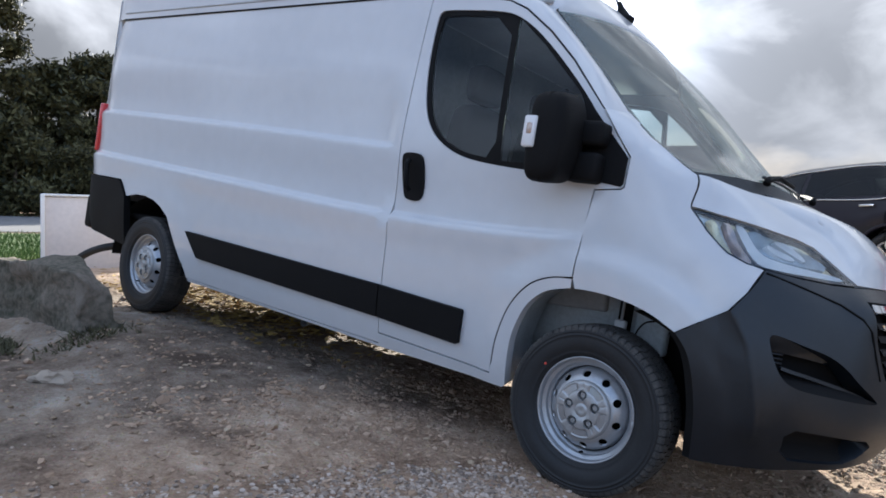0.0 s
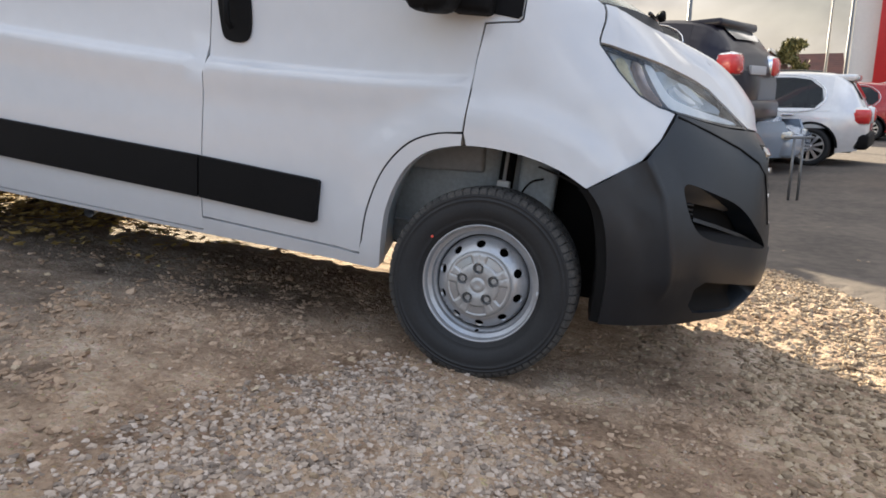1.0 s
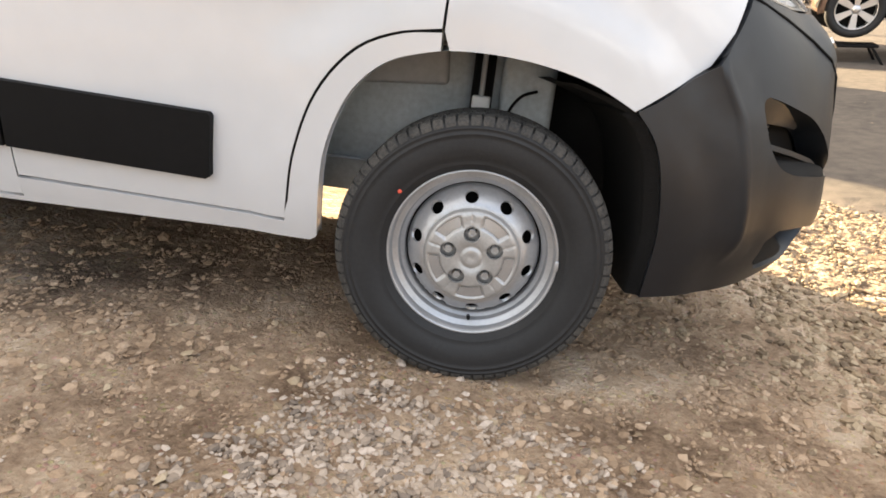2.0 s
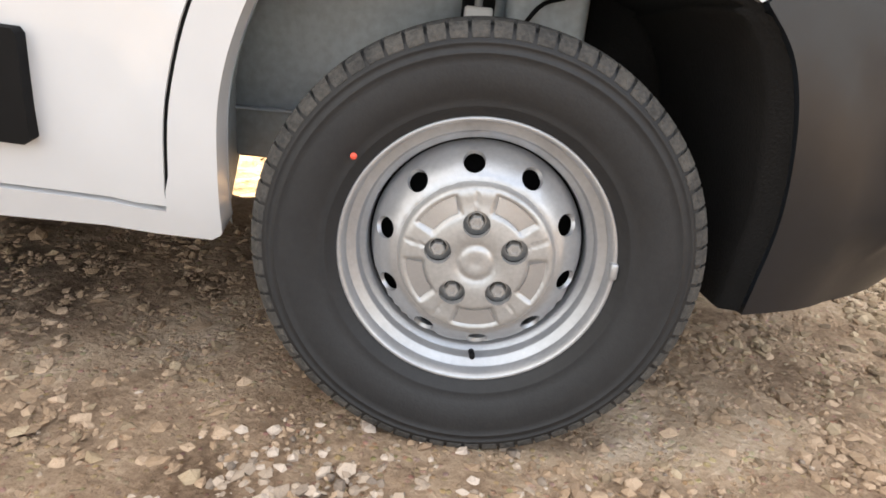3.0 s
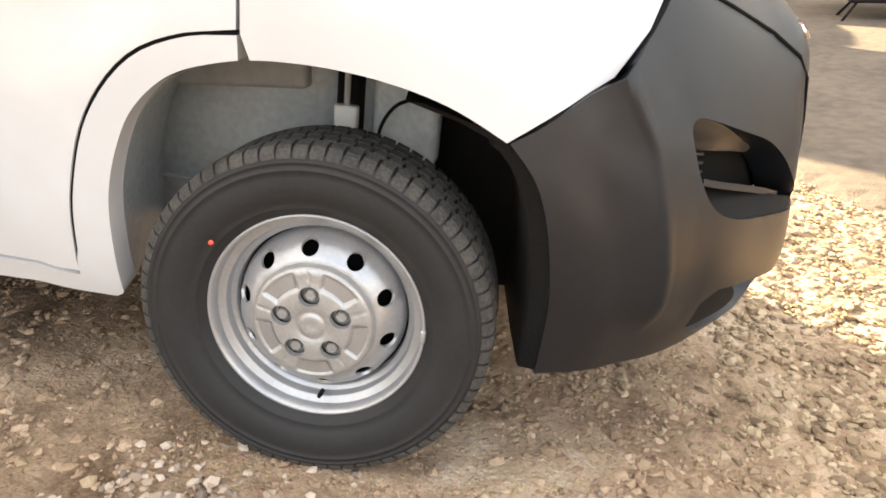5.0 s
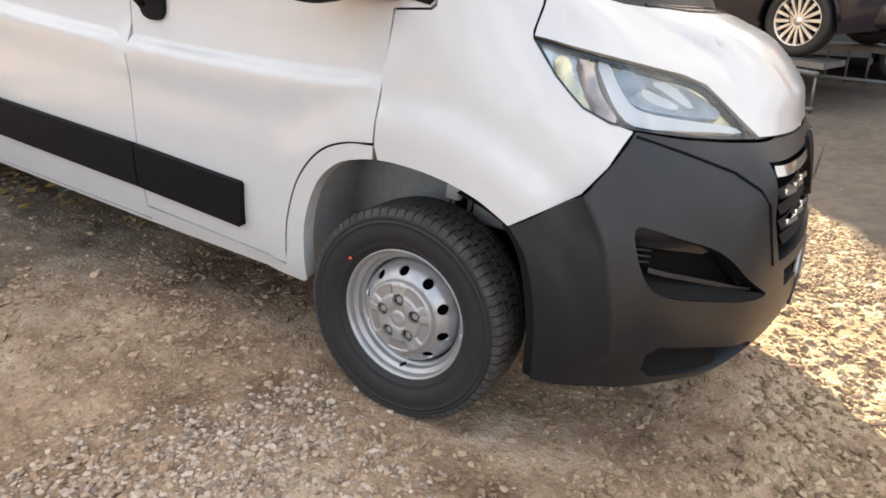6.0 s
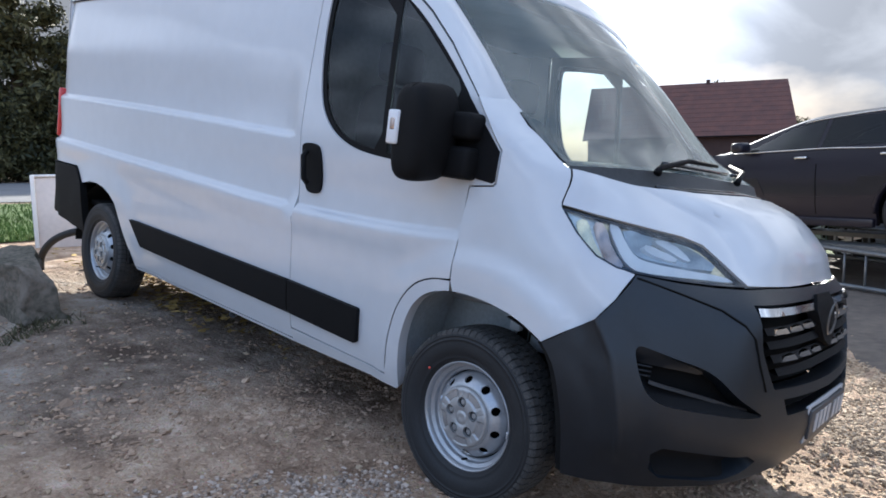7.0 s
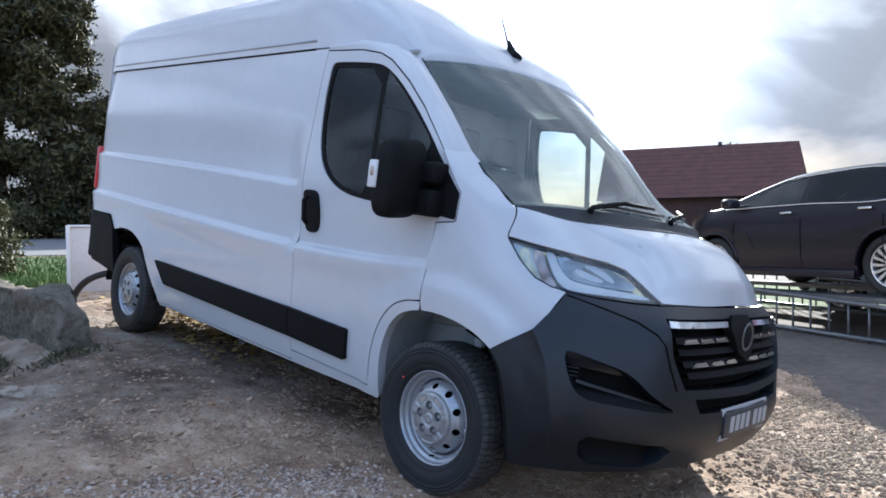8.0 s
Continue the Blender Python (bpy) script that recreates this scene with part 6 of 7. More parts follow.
def house(name, m, L, D, eave, ridge, label, roof_mat, wall_mat, over=0.4, chimney=0.45, windows=True):
    h = thing(name, m, label, "house")
    bm = bmesh.new()
    box(bm, (-L / 2, -D / 2, 0), (L / 2, D / 2, eave))
    part("wall", bm, wall_mat, h, smooth=False)
    for x in (-L / 2, L / 2):
        bm = bmesh.new()
        q = 0.25 if x > 0 else -0.25
        vs = [bm.verts.new(p) for p in ((x, -D / 2, eave), (x, D / 2, eave), (x, 0, ridge - 0.1), (x - q, -D / 2, eave), (x - q, D / 2, eave), (x - q, 0, ridge - 0.1))]
        for f in ((0, 1, 2), (3, 5, 4), (0, 3, 4, 1), (1, 4, 5, 2), (2, 5, 3, 0)):
            bm.faces.new([vs[k] for k in f])
        part("gable", bm, wall_mat, h, smooth=False)
    n = 12
    for sg in (-1, 1):
        bm = bmesh.new()
        e0, e1 = Vector((0, sg * (D / 2 + over), eave - 0.1)), Vector((0, 0, ridge))
        prof = []
        for k in range(n):
            prof += [e0.lerp(e1, k / n) + Vector((0, 0, 0.018)), e0.lerp(e1, (k + 1) / n)]
        prof += [e1 - Vector((0, 0, 0.12)), e0 - Vector((0, 0, 0.08))]
        ends = [[bm.verts.new((x, p.y, p.z)) for p in prof] for x in (-L / 2 - 0.3, L / 2 + 0.3)]
        for k in range(len(prof)):
            q = (k + 1) % len(prof)
            bm.faces.new((ends[0][k], ends[1][k], ends[1][q], ends[0][q]))
        for r_ in ends:
            bm.faces.new(r_)
        part("roof", bm, roof_mat, h, smooth=False)
        part("gutter", boxed((-L / 2 - 0.3, e0.y - 0.06, eave - 0.16), (L / 2 + 0.3, e0.y + 0.06, eave - 0.07)), M_BLACK, h)
    if chimney:
        part("chimney", boxed((L * chimney - L / 2 - 0.13, -0.15, ridge - 0.3), (L * chimney - L / 2 + 0.13, 0.15, ridge + 0.2), 0.02), wall_mat, h)
    for sg in ((-1, 1) if windows else (1,)):
        for x in np.linspace(-L / 2 + 1.2, L / 2 - 1.2, max(2, int(L / 2.6))):
            w = part("window", boxed((x - 0.55, sg * D / 2 - 0.05, 0.95), (x + 0.55, sg * D / 2 + 0.05, 2.05), 0.01), M_TRIM, h)
            part("pane", boxed((x - 0.48, sg * D / 2 - 0.06, 1.02), (x + 0.48, sg * D / 2 + 0.06, 1.98)), M_GLOSS, w)
    return h


hx, hy = polar(113.4, 52)
house("house", pose(hx, hy, -0.15, 0, 0, 24), 12.4, 9.5, 3.5, 7.3, "low house with a red-brown tiled roof", M_TILE, M_BRICK, chimney=0.62, windows=False)
hx, hy = polar(83.4, 56, (0.65, -3.2))
house("house", pose(hx, hy, -0.15, 0, 0, -7), 9.0, 6.0, 2.5, 4.1, "far brown house with white bargeboards", M_TILE, M_BRICK, chimney=0)
gx, gy = polar(83.2, 51, (0.65, -3.2))
gab = thing("porch", pose(gx, gy, -0.15, 0, 0, -7), "small brick porch gable with white bargeboards", "porch")
bm = bmesh.new()
vs = [bm.verts.new(p) for p in ((-1.1, 0, 0), (1.1, 0, 0), (1.1, 0, 3.2), (0, 0, 4.1), (-1.1, 0, 3.2), (-1.1, 2, 0), (1.1, 2, 0), (1.1, 2, 3.2), (0, 2, 4.1), (-1.1, 2, 3.2))]
for f in ((0, 1, 2, 3, 4), (5, 9, 8, 7, 6), (1, 6, 7, 2), (2, 7, 8, 3), (3, 8, 9, 4), (4, 9, 5, 0)):
    bm.faces.new([vs[k] for k in f])
part("wall", bm, M_BRICK, gab, smooth=False)
for sg in (-1, 1):
    bm = bmesh.new()
    tube(bm, [(sg * 1.25, -0.1, 3.08), (0, -0.1, 4.2)], 0.09, 4)
    part("bargeboard", bm, M_TRIM, gab, smooth=False)
for az, d, h, r in ((81.6, 48, 4.6, 1.0), (84.6, 62, 4.4, 3.0), (87.5, 62, 4.2, 3.0), (80.0, 62, 3.0, 2.5)):
    tree(*polar(az, d, (0.65, -3.2)), h, r, 4500, M_BUSH if az < 82 else M_CONIFER, "rounded olive-green garden tree", column, size=0.22)
tree(*polar(111.0, 66), 8.6, 1.8, 1500, M_CONIFER, "distant tree top behind the house roof", column, size=0.22)
tree(*polar(105.6, 60), 5.2, 1.9, 3000, M_BUSH, "pale bush beside the house", column, size=0.2)

# street lamp posts
for az, d, h, eye in ((89.65, 22, 6.7, (0.88, -3.34)), (79.5, 40, 8.0, (0.65, -3.2)), (77.9, 34, 7.0, (0.47, -3.0))):
    x, y = polar(az, d, eye)
    lampost = thing("street_lamp", pose(x, y, -0.12), "grey steel street lamp post", "street lamp", "lamp posts")
    bm = bmesh.new()
    tube(bm, [(0, 0, 0), (0, 0, h * 0.3), (0, 0, h)], [0.08, 0.065, 0.045], 10)
    part("post", bm, M_GALV, lampost)
    for sg in (-1, 1):
        lantern = part("lantern", boxed((min(sg * 0.06, sg * 0.55), -0.22, h - 0.02), (max(sg * 0.06, sg * 0.55), 0.14, h + 0.12), 0.04), M_GALV, lampost)
        part("lamp_glass", boxed((min(sg * 0.12, sg * 0.5), -0.18, h - 0.032), (max(sg * 0.12, sg * 0.5), 0.10, h - 0.021), 0.003), M_WHITE, lantern)

# showroom with its tall red sign panel
M_CLAD = material("white_cladding", (0.72, 0.71, 0.68), 0.5, vary=0.06, scale=0.8)
M_SIGN = material("red_sign_panel", (0.50, 0.015, 0.02), 0.4, vary=0.12, scale=1.0)
sx, sy = polar(70.0, 38, (0.36, -2.85))
show = thing("showroom", pose(sx, sy, -0.12, 0, 0, -20), "white clad car showroom with a tall red sign panel", "building")
part("wall", boxed((-5.0, 0.0, 0.0), (9.0, 8.0, 6.5), 0.02), M_CLAD, show, smooth=False)
for k in range(12):
    part("cladding_joint", boxed((-5.0 + 1.2 * k - 0.02, -0.02, 1.9), (-5.0 + 1.2 * k + 0.02, -0.001, 6.5)), M_TRIM, show, smooth=False)
part("plinth", boxed((-5.02, -0.04, 0.0), (9.02, -0.002, 1.45)), M_BRICK, show, smooth=False)
part("red_panel", boxed((-3.95, -0.5, 1.62), (-1.25, -0.02, 7.5), 0.03), M_SIGN, show, "tall plain red sign panel")
part("panel_mark", boxed((-2.3, -0.52, 3.75), (-1.6, -0.502, 3.9)), M_TRIM, show)

# ---- parked cars ----
def car_paint(name, color):
    return material(name, color, 0.25, metal=0.2, vary=0.08, scale=2, coat=0.8)


M_CARGLASS = material("dark_car_glass", (0.06, 0.072, 0.074), 0.04, coat=1.0)
M_CARPANE = glass("car_side_glass", (0.62, 0.68, 0.66), ior=1.8)
M_PRIVACY = glass("dark_tinted_glass", (0.20, 0.23, 0.23), ior=1.65)
M_ALLOY = material("alloy_wheel", (0.62, 0.62, 0.63), 0.3, metal=0.8, vary=0.1, scale=20)


def car(name, m, label, paint, L=4.6, H=1.66, W=1.86, wb=2.7, roh=0.92, R=0.35, spokes=10, suv=True, belt=None, trim=None):
    """A parked car; x forward from the rear axle, z up from the tyres' contact."""
    c = thing(name, m, label, "car", "parked cars")
    xf, xr = L - roh, -roh
    belt = belt or H * 0.60
    top = [(xr, belt * 0.80), (xr + 0.03, belt * 0.93), (xr + 0.10, belt + 0.06), (xr + 0.30, belt + (H - belt) * 0.66), (xr + 0.48, H - 0.085), (xr + 0.85, H - 0.02), (wb * 0.38, H), (wb * 0.55, H - 0.03), (wb * 0.70, H - 0.13), (wb * 0.86, belt + (H - belt) * 0.42), (wb * 1.02, belt + 0.05), (wb * 1.12, belt - 0.01), (xf - 0.42, belt - 0.07), (xf - 0.15, belt * 0.83), (xf - 0.03, belt * 0.72), (xf, belt * 0.62)]
    tx, tz = [p[0] for p in top], [p[1] for p in top]
    zt = lambda x: float(spline(x, tx, tz))

    def low_edge(x):
        """The body's lower edge: it clears the wheels."""
        for cx in (0, wb):
            if abs(x - cx) < R + 0.10:
                return max(0.55, R + math.sqrt((R + 0.10) ** 2 - (x - cx) ** 2) + 0.01)
        return 0.55

    def ring(x):
        end = 1 - 0.20 * smooth01(xf - 0.60, xf, x) ** 1.5 - 0.16 * smooth01(-xr - 0.50, -xr, -x) ** 1.5
        w, z = W / 2 * end, zt(x)
        zb = min(belt, z - 0.02)
        wt = max(0.46, w - 0.04 - 0.46 * max(0, z - belt))
        zl = min(low_edge(x), 0.68 * belt)
        return [(w - 0.012, zl), (w, 0.70 * belt), (w - 0.018, 0.86 * zb), (w - 0.05, zb), (wt, max(z - 0.07, zb + 0.005)), (wt * 0.84, z - 0.012), (0.0, z + 0.015)]

    st = sorted(set(list(np.linspace(xr, xf, 64)) + tx))
    bm = bmesh.new()
    rows = []
    for x in st:
        h = ring(x)
        rows.append([bm.verts.new((x, -y, z)) for y, z in h] + [bm.verts.new((x, y, z)) for y, z in h[-2::-1]])
    for p, q in zip(rows, rows[1:]):
        glazed = xr + 0.64 < p[0].co.x and q[0].co.x < wb * 0.95
        for k in range(len(p) - 1):
            if not (glazed and k in (3, 8)):
                bm.faces.new((p[k], q[k], q[k + 1], p[k + 1]))
    bm.faces.new(rows[0])
    bm.faces.new(rows[-1][::-1])
    body = part("body", bm, paint, c)
    for x in (wb * 0.12, wb * 0.52):
        for y in (-0.36, 0.36):
            part("seat", boxed((x - 0.09, y - 0.23, 0.5), (x + 0.05, y + 0.23, belt + 0.12), 0.05), M_SEAT, c)
    # lower flanks with wheel arches
    arc = lambda cx: [(cx + (R + 0.06) * math.cos(a), R + (R + 0.06) * math.sin(a)) for a in np.linspace(math.pi, 0, 13)]
    low = [(xr + 0.04, 0.56), (xr + 0.10, 0.28)] + [(-R - 0.06, 0.24)] + arc(0)[0:] + [(R + 0.06, 0.22), (wb - R - 0.06, 0.22)] + arc(wb) + [(wb + R + 0.06, 0.25), (xf - 0.12, 0.27), (xf - 0.03, 0.40), (xf - 0.02, 0.56)]
    hi_ = [(x, 0.56 if abs(x) > R + 0.3 and abs(x - wb) > R + 0.3 else 0.80) for x in np.linspace(xf - 0.05, xr + 0.05, 40)]
    for sg in (-1, 1):
        def flank(x, z, sg=sg):
            h = ring(min(max(x, xr), xf))
            y = float(np.interp(z, [0.2, 0.45, 0.55, 0.7 * belt, 0.86 * belt], [h[0][0] - 0.05, h[0][0] + 0.004, h[0][0] + 0.006, h[1][0] + 0.006, h[2][0] + 0.006]))
            return Vector((x, sg * y, z))
        part("flank", panel(low + hi_, flank, step=0.12, rim=0.05, out=(0, sg, 0)), paint, body)
        part("sill_trim", boxed((R + 0.08, min(sg * (W / 2 - 0.06), sg * (W / 2 + 0.004)), 0.20), (wb - R - 0.08, max(sg * (W / 2 - 0.06), sg * (W / 2 + 0.004)), 0.30), 0.01), trim or M_BLACK, body)
        for cx in (0, wb):
            bm = bmesh.new()
            tube(bm, [flank(cx + (R + 0.075) * math.cos(a), R + (R + 0.075) * math.sin(a)) for a in np.linspace(math.pi, 0, 17)], 0.022, 6)
            part("arch_trim", bm, trim or M_BLACK, body)
        # side glass in three lights with a bright surround
        def glassmap(x, t, sg=sg, d=0.006):
            h = ring(x)
            a, b = h[3], h[4]
            return Vector((x, sg * (a[0] + (b[0] - a[0]) * t + d), a[1] + (b[1] - a[1]) * t))
        x0, x1, x2, x3 = xr + 0.66, 0.34, wb * 0.44, wb * 0.93
        rear = [(x0 + 0.12, 0.05), (x0, 0.30), (x0 + 0.05, 0.66), (x0 + 0.25, 0.90), (x0 + 0.5, 0.95), (x2 - 0.05, 0.95), (x2 - 0.03, 0.05)]
        fore = [(x2 + 0.03, 0.05), (x2 + 0.01, 0.95), (wb * 0.55, 0.93), (wb * 0.66, 0.88), (x3 - 0.03, 0.10)]
        part("window_surround", panel([(xr + 0.55, -0.04), (xr + 0.55, 1.04), (wb * 0.6, 1.04), (wb * 0.96, 1.04), (wb * 0.96, -0.04), (wb * 0.5, -0.04)], lambda x, t: glassmap(x, t, d=0.003), [rear, fore], step=0.08, rim=0.02, out=(0, sg, 0)), paint, body)
        for poly, pane in ((rear, M_PRIVACY), (fore, M_CARPANE)):
            part("side_window", panel(poly, glassmap, step=0.10, rim=0.004, out=(0, sg, 0)), pane, body)
        bm = bmesh.new()
        tube(bm, [glassmap(x, t, d=0.01) for x, t in curve([(x3, 0.03), (x2, 0.01), (x0 + 0.10, 0.02), (x0 - 0.03, 0.30), (x0 + 0.03, 0.70), (x0 + 0.24, 0.95), (x2, 1.0), (wb * 0.56, 0.98)], 28)], 0.009, 5)
        part("window_trim", bm, M_CHROME, body)
        for x in (x0 + 0.42, x2 + 0.12):
            h = ring(x)
            part("door_handle", boxed((x, min(sg * (h[2][0]), sg * (h[2][0] + 0.04)), belt * 0.90), (x + 0.18, max(sg * (h[2][0]), sg * (h[2][0] + 0.04)), belt * 0.90 + 0.03), 0.01), M_CHROME, body)
        for x in (x0 + 0.30, x2, wb * 0.86):
            bm = bmesh.new()
            tube(bm, [flank(x, z) + Vector((0, sg * 0.002, 0)) for z in np.linspace(0.34, belt * 0.84, 6)], 0.004, 4)
            part("shut_line", bm, M_DARK, body)
        mx = wb * 0.86
        part("door_mirror", boxed((mx - 0.12, min(sg * (W / 2 - 0.04), sg * (W / 2 + 0.16)), belt + 0.01), (mx + 0.08, max(sg * (W / 2 - 0.04), sg * (W / 2 + 0.16)), belt + 0.15), 0.04), paint, body)
        hr = ring(xr + 0.10)
        yo, zl = hr[1][0] + 0.024, belt * 0.74
        lamp = part("tail_lamp", boxed((xr - 0.04, min(sg * (yo - 0.34), sg * yo), zl), (xr + 0.25, max(sg * (yo - 0.34), sg * yo), zl + 0.27), 0.075), M_RED, body, "red tail lamp")
        part("lamp_surround", boxed((xr - 0.032, min(sg * (yo - 0.36), sg * (yo - 0.006)), zl - 0.02), (xr + 0.272, max(sg * (yo - 0.36), sg * (yo - 0.006)), zl + 0.288), 0.085), trim and M_CHROME or paint, lamp)
        hf = ring(xf - 0.15)
        part("headlamp", boxed((xf - 0.30, min(sg * (hf[1][0] - 0.26), sg * (hf[1][0] + 0.01)), belt * 0.62), (xf - 0.02, max(sg * (hf[1][0] - 0.26), sg * (hf[1][0] + 0.01)), belt * 0.62 + 0.13), 0.04), M_REFL, body)
        if suv:
            bm = bmesh.new()
            tube(bm, [(x, sg * (ring(x)[4][0] - 0.06), zt(x) + 0.02) for x in np.linspace(xr + 0.75, wb * 0.52, 8)], 0.014, 6)
            part("roof_rail", bm, M_GLOSS, body)
        for cx in (0, wb):
            bm = bmesh.new()
            lathe(bm, [(R + 0.095, 0.0), (R + 0.095, 0.26)], 20, (0, 180))
            bmesh.ops.scale(bm, vec=(1, sg, 1), verts=bm.verts)
            bmesh.ops.translate(bm, vec=(cx, sg * (W / 2 - 0.03) if sg > 0 else -(W / 2 - 0.29), R), verts=bm.verts)
            part("arch_liner", bm, M_DARK, body)
    # windscreen, rear window, bumpers, plate
    for k, (xa, xb) in enumerate(((wb * 0.72, wb * 1.0), (xr + 0.15, xr + 0.35))):
        poly = [(xa, -0.9), (xb, -0.9), (xb, 0.9), (xa, 0.9)] if k == 0 else [(xa, -0.62), (xa + 0.06, -0.76), (xb, -0.70), (xb, 0.70), (xa + 0.06, 0.76), (xa, 0.62)]
        part("windscreen" if k == 0 else "rear_window", panel(poly, lambda x, t: Vector((x + (0.008 if k == 0 else -0.02), t * ring(x)[5][0] * 1.02, zt(x) + 0.024 - 0.02 * t * t)), step=0.15, rim=0.004, out=(1 if k == 0 else -1, 0, 1)), M_CARGLASS, body)
    part("rear_bumper", boxed((xr - 0.05, -W / 2 * 0.86, 0.30), (xr + 0.20, W / 2 * 0.86, 0.56), 0.05), trim or M_BLACK, c)
    part("front_bumper", boxed((xf - 0.20, -W / 2 * 0.83, 0.26), (xf + 0.04, W / 2 * 0.83, 0.60), 0.06), paint, c)
    part("number_plate", boxed((xr - 0.03, -0.26, belt * 0.76), (xr + 0.02, 0.26, belt * 0.76 + 0.11), 0.004), M_PLATEBAR, c)
    part("spoiler", boxed((xr + 0.24, -ring(0)[4][0] * 0.90, H - 0.16), (xr + 0.72, ring(0)[4][0] * 0.90, H - 0.055), 0.035), paint, body)
    part("underbody", boxed((xr + 0.2, -W / 2 + 0.22, 0.24), (xf - 0.2, W / 2 - 0.22, 0.58)), M_DARK, c)
    for cx in (0, wb):
        for sg in (-1, 1):
            w = thing("wheel", pose(cx, sg * (W / 2 - 0.12), R, 0, 0, 0 if sg < 0 else 180), "alloy wheel with black tyre", "wheel")
            del w["category"]
            w.parent = c
            bm = bmesh.new()
            lathe(bm, [(R * 0.68, -0.09), (R * 0.70, 0.085), (R * 0.84, 0.11), (R * 0.97, 0.095), (R, 0.06), (R, -0.06), (R * 0.97, -0.10), (R * 0.7, -0.10)], 40)
            part("tyre", bm, M_RUBBER, w)
            bm = bmesh.new()
            lathe(bm, [(R * 0.64, -0.05), (R * 0.66, 0.07), (R * 0.705, 0.092), (R * 0.71, 0.08)], 40)
            rim = part("rim", bm, M_ALLOY, w)
            bm = bmesh.new()
            lathe(bm, [(0.0, 0.02), (R * 0.66, 0.0)], 30)
            part("brake", bm, M_DARK, w)
            bm = bmesh.new()
            lathe(bm, [(0.0, 0.075), (0.05, 0.072), (0.065, 0.05), (0.065, 0.0)], 20)
            part("hub", bm, M_ALLOY, rim)
            for k in range(spokes):
                bm = bmesh.new()
                wd = 0.9 / spokes * R * 0.9
                vs = [bm.verts.new(p) for p in ((-wd * 0.6, -0.07, 0.05), (wd * 0.6, -0.07, 0.05), (wd, -0.078, R * 0.67), (-wd, -0.078, R * 0.67), (-wd * 0.6, -0.03, 0.05), (wd * 0.6, -0.03, 0.05), (wd, -0.04, R * 0.67), (-wd, -0.04, R * 0.67))]
                for f in ((0, 1, 2, 3), (0, 4, 5, 1), (1, 5, 6, 2), (3, 2, 6, 7), (0, 3, 7, 4)):
                    bm.faces.new([vs[q] for q in f])
                bmesh.ops.rotate(bm, verts=bm.verts, cent=(0, 0, 0), matrix=Matrix.Rotation(2 * math.pi * k / spokes, 3, "Y"))
                part("spoke", bm, M_ALLOY, rim, smooth=False)
    return c


def on_heading(x, y, z, heading, left, pitch=0.0):
    """The pose of a car whose rear wheel on its left (or right) side touches at x, y, z."""
    return pose(x, y, z, 0, -pitch, heading) @ pose(0, -left, 0)


P_NAVY = material("dark_plum_paint", (0.016, 0.014, 0.022), 0.3, vary=0.08, scale=2, coat=0.22, spec=0.22)
P_WHITE = car_paint("white_car_paint", (0.75, 0.75, 0.75))
P_RED = car_paint("red_car_paint", (0.35, 0.02, 0.02))
P_GREY = car_paint("dark_grey_paint", (0.05, 0.055, 0.06))
P_SILVER = car_paint("silver_blue_paint", (0.30, 0.36, 0.45))
P_TAN = car_paint("tan_paint", (0.42, 0.27, 0.19))

car("car", on_heading(0.52, 6.1, 0.42, 155, 0.88, -1.3), "dark glossy luxury estate car parked on a display ramp", P_NAVY, L=4.5, H=1.61, W=1.88, wb=2.75, roh=0.88, R=0.37, spokes=16, belt=1.15, suv=False, trim=P_NAVY)
car("car", on_heading(2.93, 9.77, -0.12, 163, 0.84), "white estate car parked in a row", P_WHITE, L=4.4, H=1.58, W=1.82, wb=2.65, roh=0.80, R=0.33)
car("car", on_heading(5.63, 17.4, -0.12, 160, 0.84), "red hatchback parked in a row", P_RED, L=4.1, H=1.52, W=1.78, wb=2.55, roh=0.80, R=0.31, suv=False)
car("car", on_heading(8.2, 19.4, -0.12, 175, 0.84), "dark grey car parked before the showroom", P_GREY, L=4.6, H=1.62, W=1.84, wb=2.7, roh=0.95, R=0.33)
car("car", on_heading(-0.7, 9.0, -0.12, -18, -0.80), "silver-blue car parked behind the display ramp", P_SILVER, L=4.0, H=1.40, W=1.75, wb=2.5, roh=0.75, R=0.31, suv=False)
car("car", on_heading(6.58, 6.07, 0.10, 165, 0.78, 2.0), "tan hatchback with its front wheel on a stand", P_TAN, L=3.5, H=1.48, W=1.72, wb=2.42, roh=0.7, R=0.33, spokes=6, suv=False)

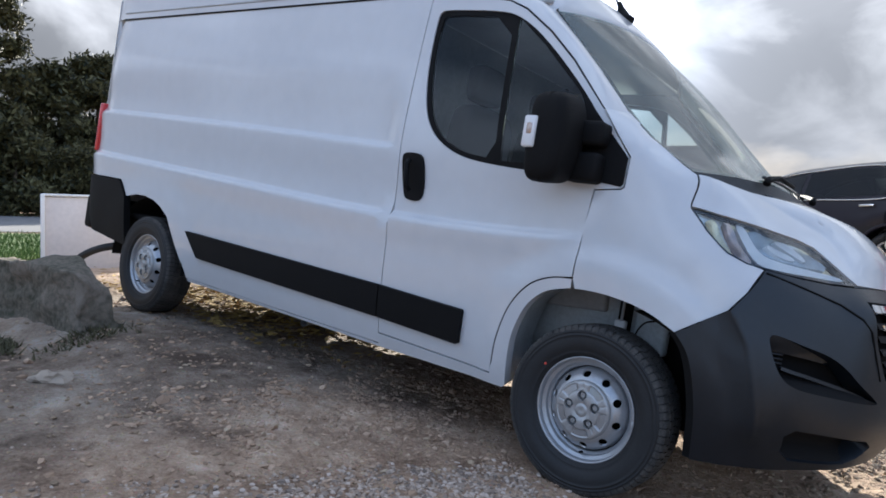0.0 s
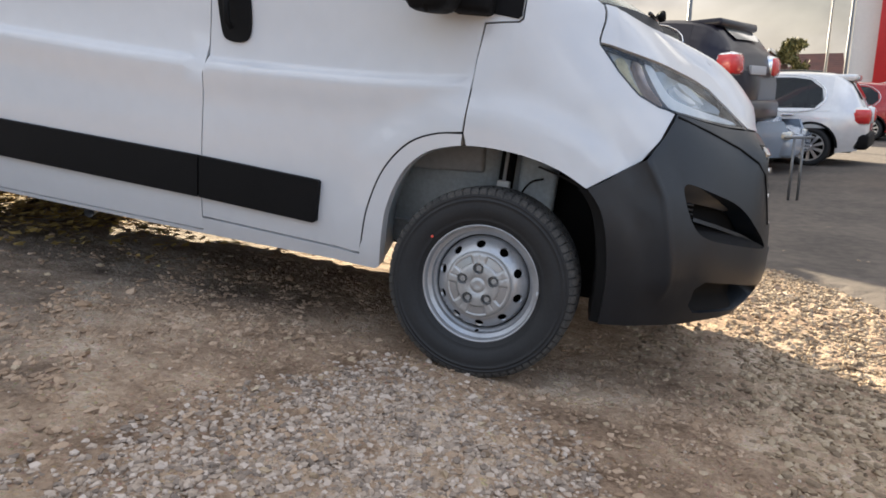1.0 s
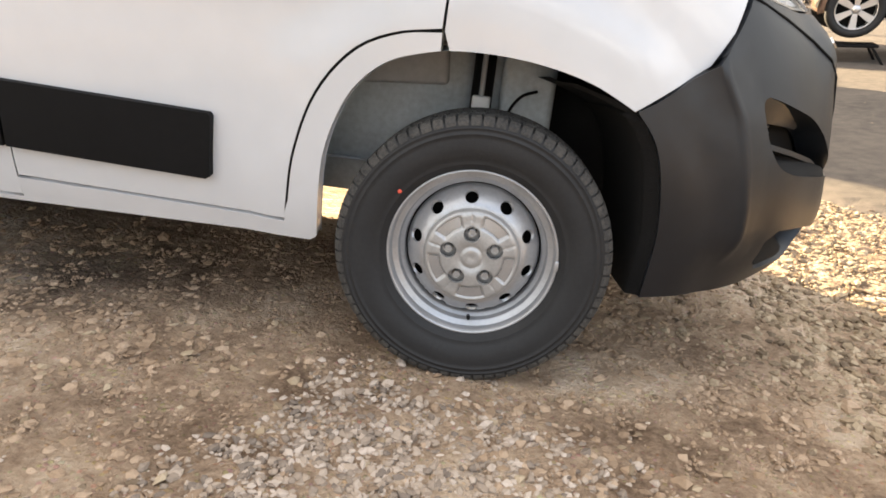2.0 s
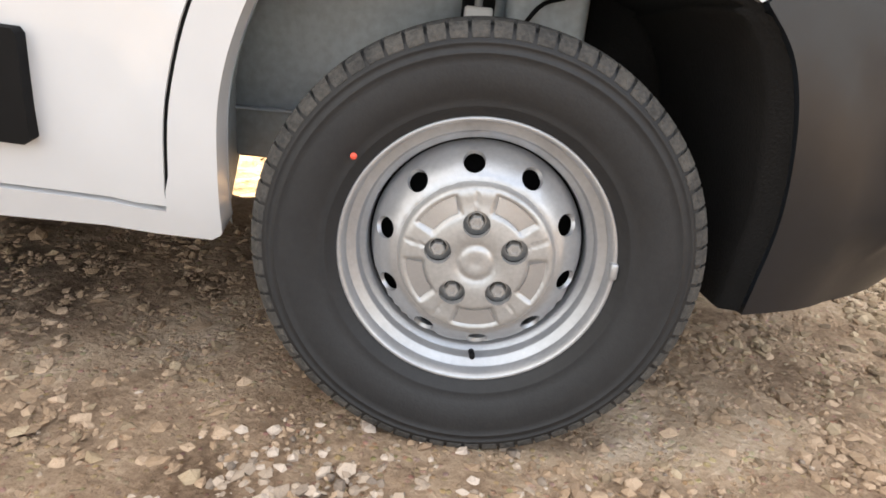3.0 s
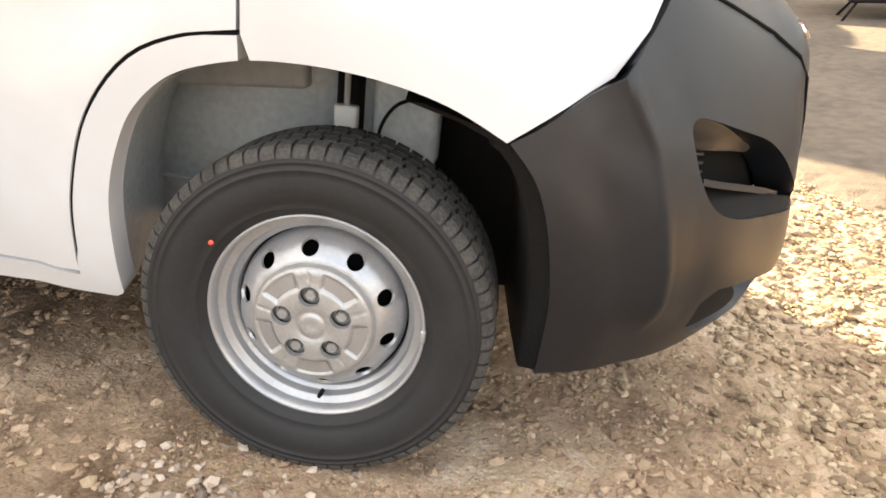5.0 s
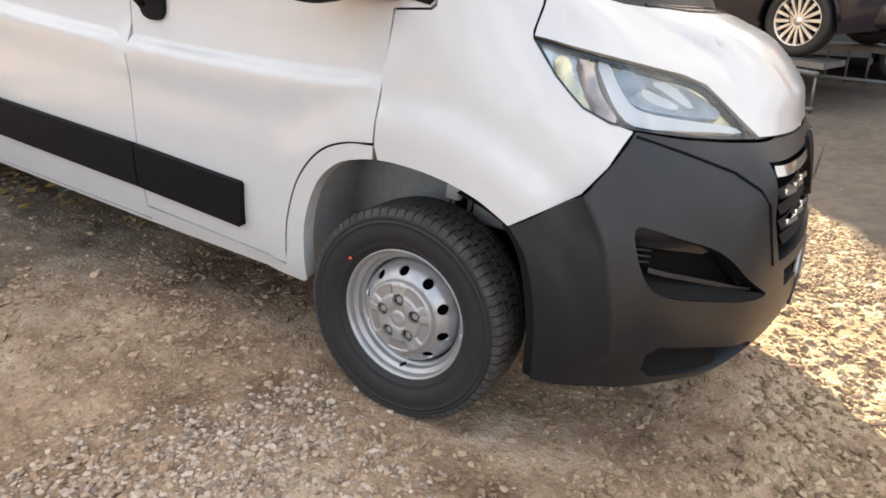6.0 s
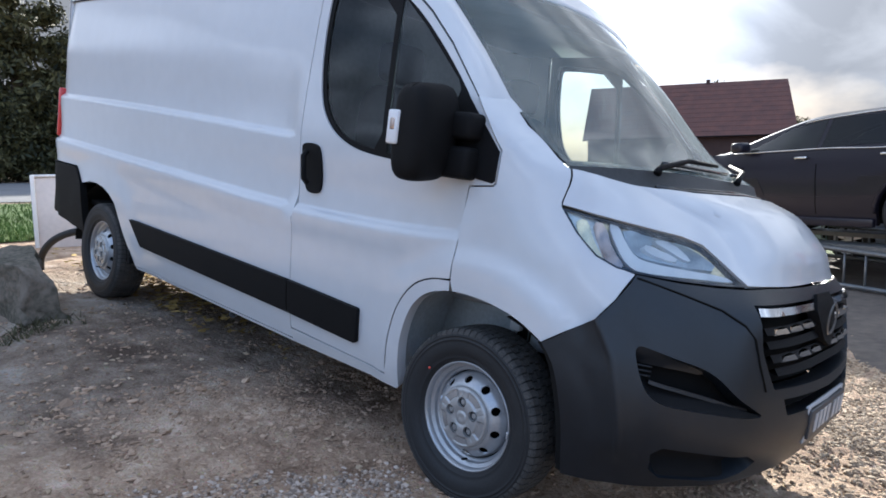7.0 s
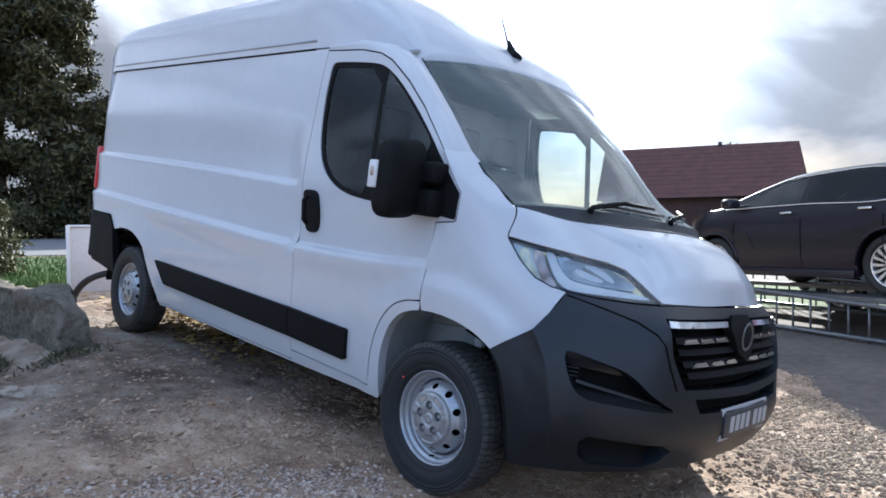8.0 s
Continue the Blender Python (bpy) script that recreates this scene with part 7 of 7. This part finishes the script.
# display ramp under the dark car
ramp = thing("display_ramp", pose(0.52, 6.1, 0.0, 0, 0, 155), "galvanised steel display ramp with short upright bars", "ramp")
RL = [(-0.46, 0.30), (0.0, 0.33), (3.2, 0.44), (4.2, 0.46)]
TRACK = [(-0.46, 0.41), (0.0, 0.43), (2.75, 0.370), (4.2, 0.335)]
for y0 in (-0.20, -1.85):
    bm = bmesh.new()
    V = []
    for x, z in TRACK:
        V.append([bm.verts.new((x, y0 + dy, z - dz)) for dy, dz in ((-0.02, 0.012), (0.42, 0.012), (0.42, 0.075), (-0.02, 0.075))])
    for p, q in zip(V, V[1:]):
        for k in range(4):
            bm.faces.new((p[k], q[k], q[(k + 1) % 4], p[(k + 1) % 4]))
    bm.faces.new(V[0])
    bm.faces.new(V[-1][::-1])
    part("track", bm, M_GALV, ramp, smooth=False)
for y0 in (0.30, -1.95):
    bm = bmesh.new()
    tube(bm, [(x, y0, z) for x, z in RL], 0.028, 8)
    part("top_rail", bm, M_GALV, ramp)
    bm = bmesh.new()
    tube(bm, [(-0.46, y0, -0.06), (4.2, y0, -0.06)], 0.028, 8)
    part("bottom_rail", bm, M_GALV, ramp)
    for x in np.arange(-0.44, 4.21, 0.26):
        bm = bmesh.new()
        tube(bm, [(x, y0, -0.11), (x, y0, float(np.interp(x, [p[0] for p in RL], [p[1] for p in RL])))], 0.014, 6)
        part("upright", bm, M_GALV, ramp)
# stand under the tan car's wheel
stand = thing("wheel_stand", pose(4.31, 6.78, -0.12, 0, 0, -15), "black steel wheel stand with splayed legs", "stand")
part("tray", boxed((-0.28, -0.22, 0.20), (0.28, 0.16, 0.235), 0.008), M_BLACK, stand)
for x, y in ((-0.3, -0.28), (0.3, -0.28), (-0.3, 0.2), (0.3, 0.2)):
    bm = bmesh.new()
    tube(bm, [(x * 0.7, y * 0.7, 0.21), (x * 1.15, y * 1.15, 0.0)], 0.016, 6)
    part("leg", bm, M_BLACK, stand)
# freestanding post sign at the edge of the yard
px_, py_ = polar(80.7, 8.6, (0.65, -3.18))
post = thing("barrier_post", pose(px_, py_, -0.12, 0, 0, 15), "galvanised barrier end with two uprights", "barrier")
for x in (-0.05, 0.05):
    bm = bmesh.new()
    tube(bm, [(x, 0, 0.0), (x, 0, 0.72)], 0.016, 8)
    part("upright", bm, M_GALV, post)
bm = bmesh.new()
tube(bm, [(-0.16, 0, 0.72), (0.16, 0, 0.72)], 0.016, 8)
part("cross_bar", bm, M_GALV, post)
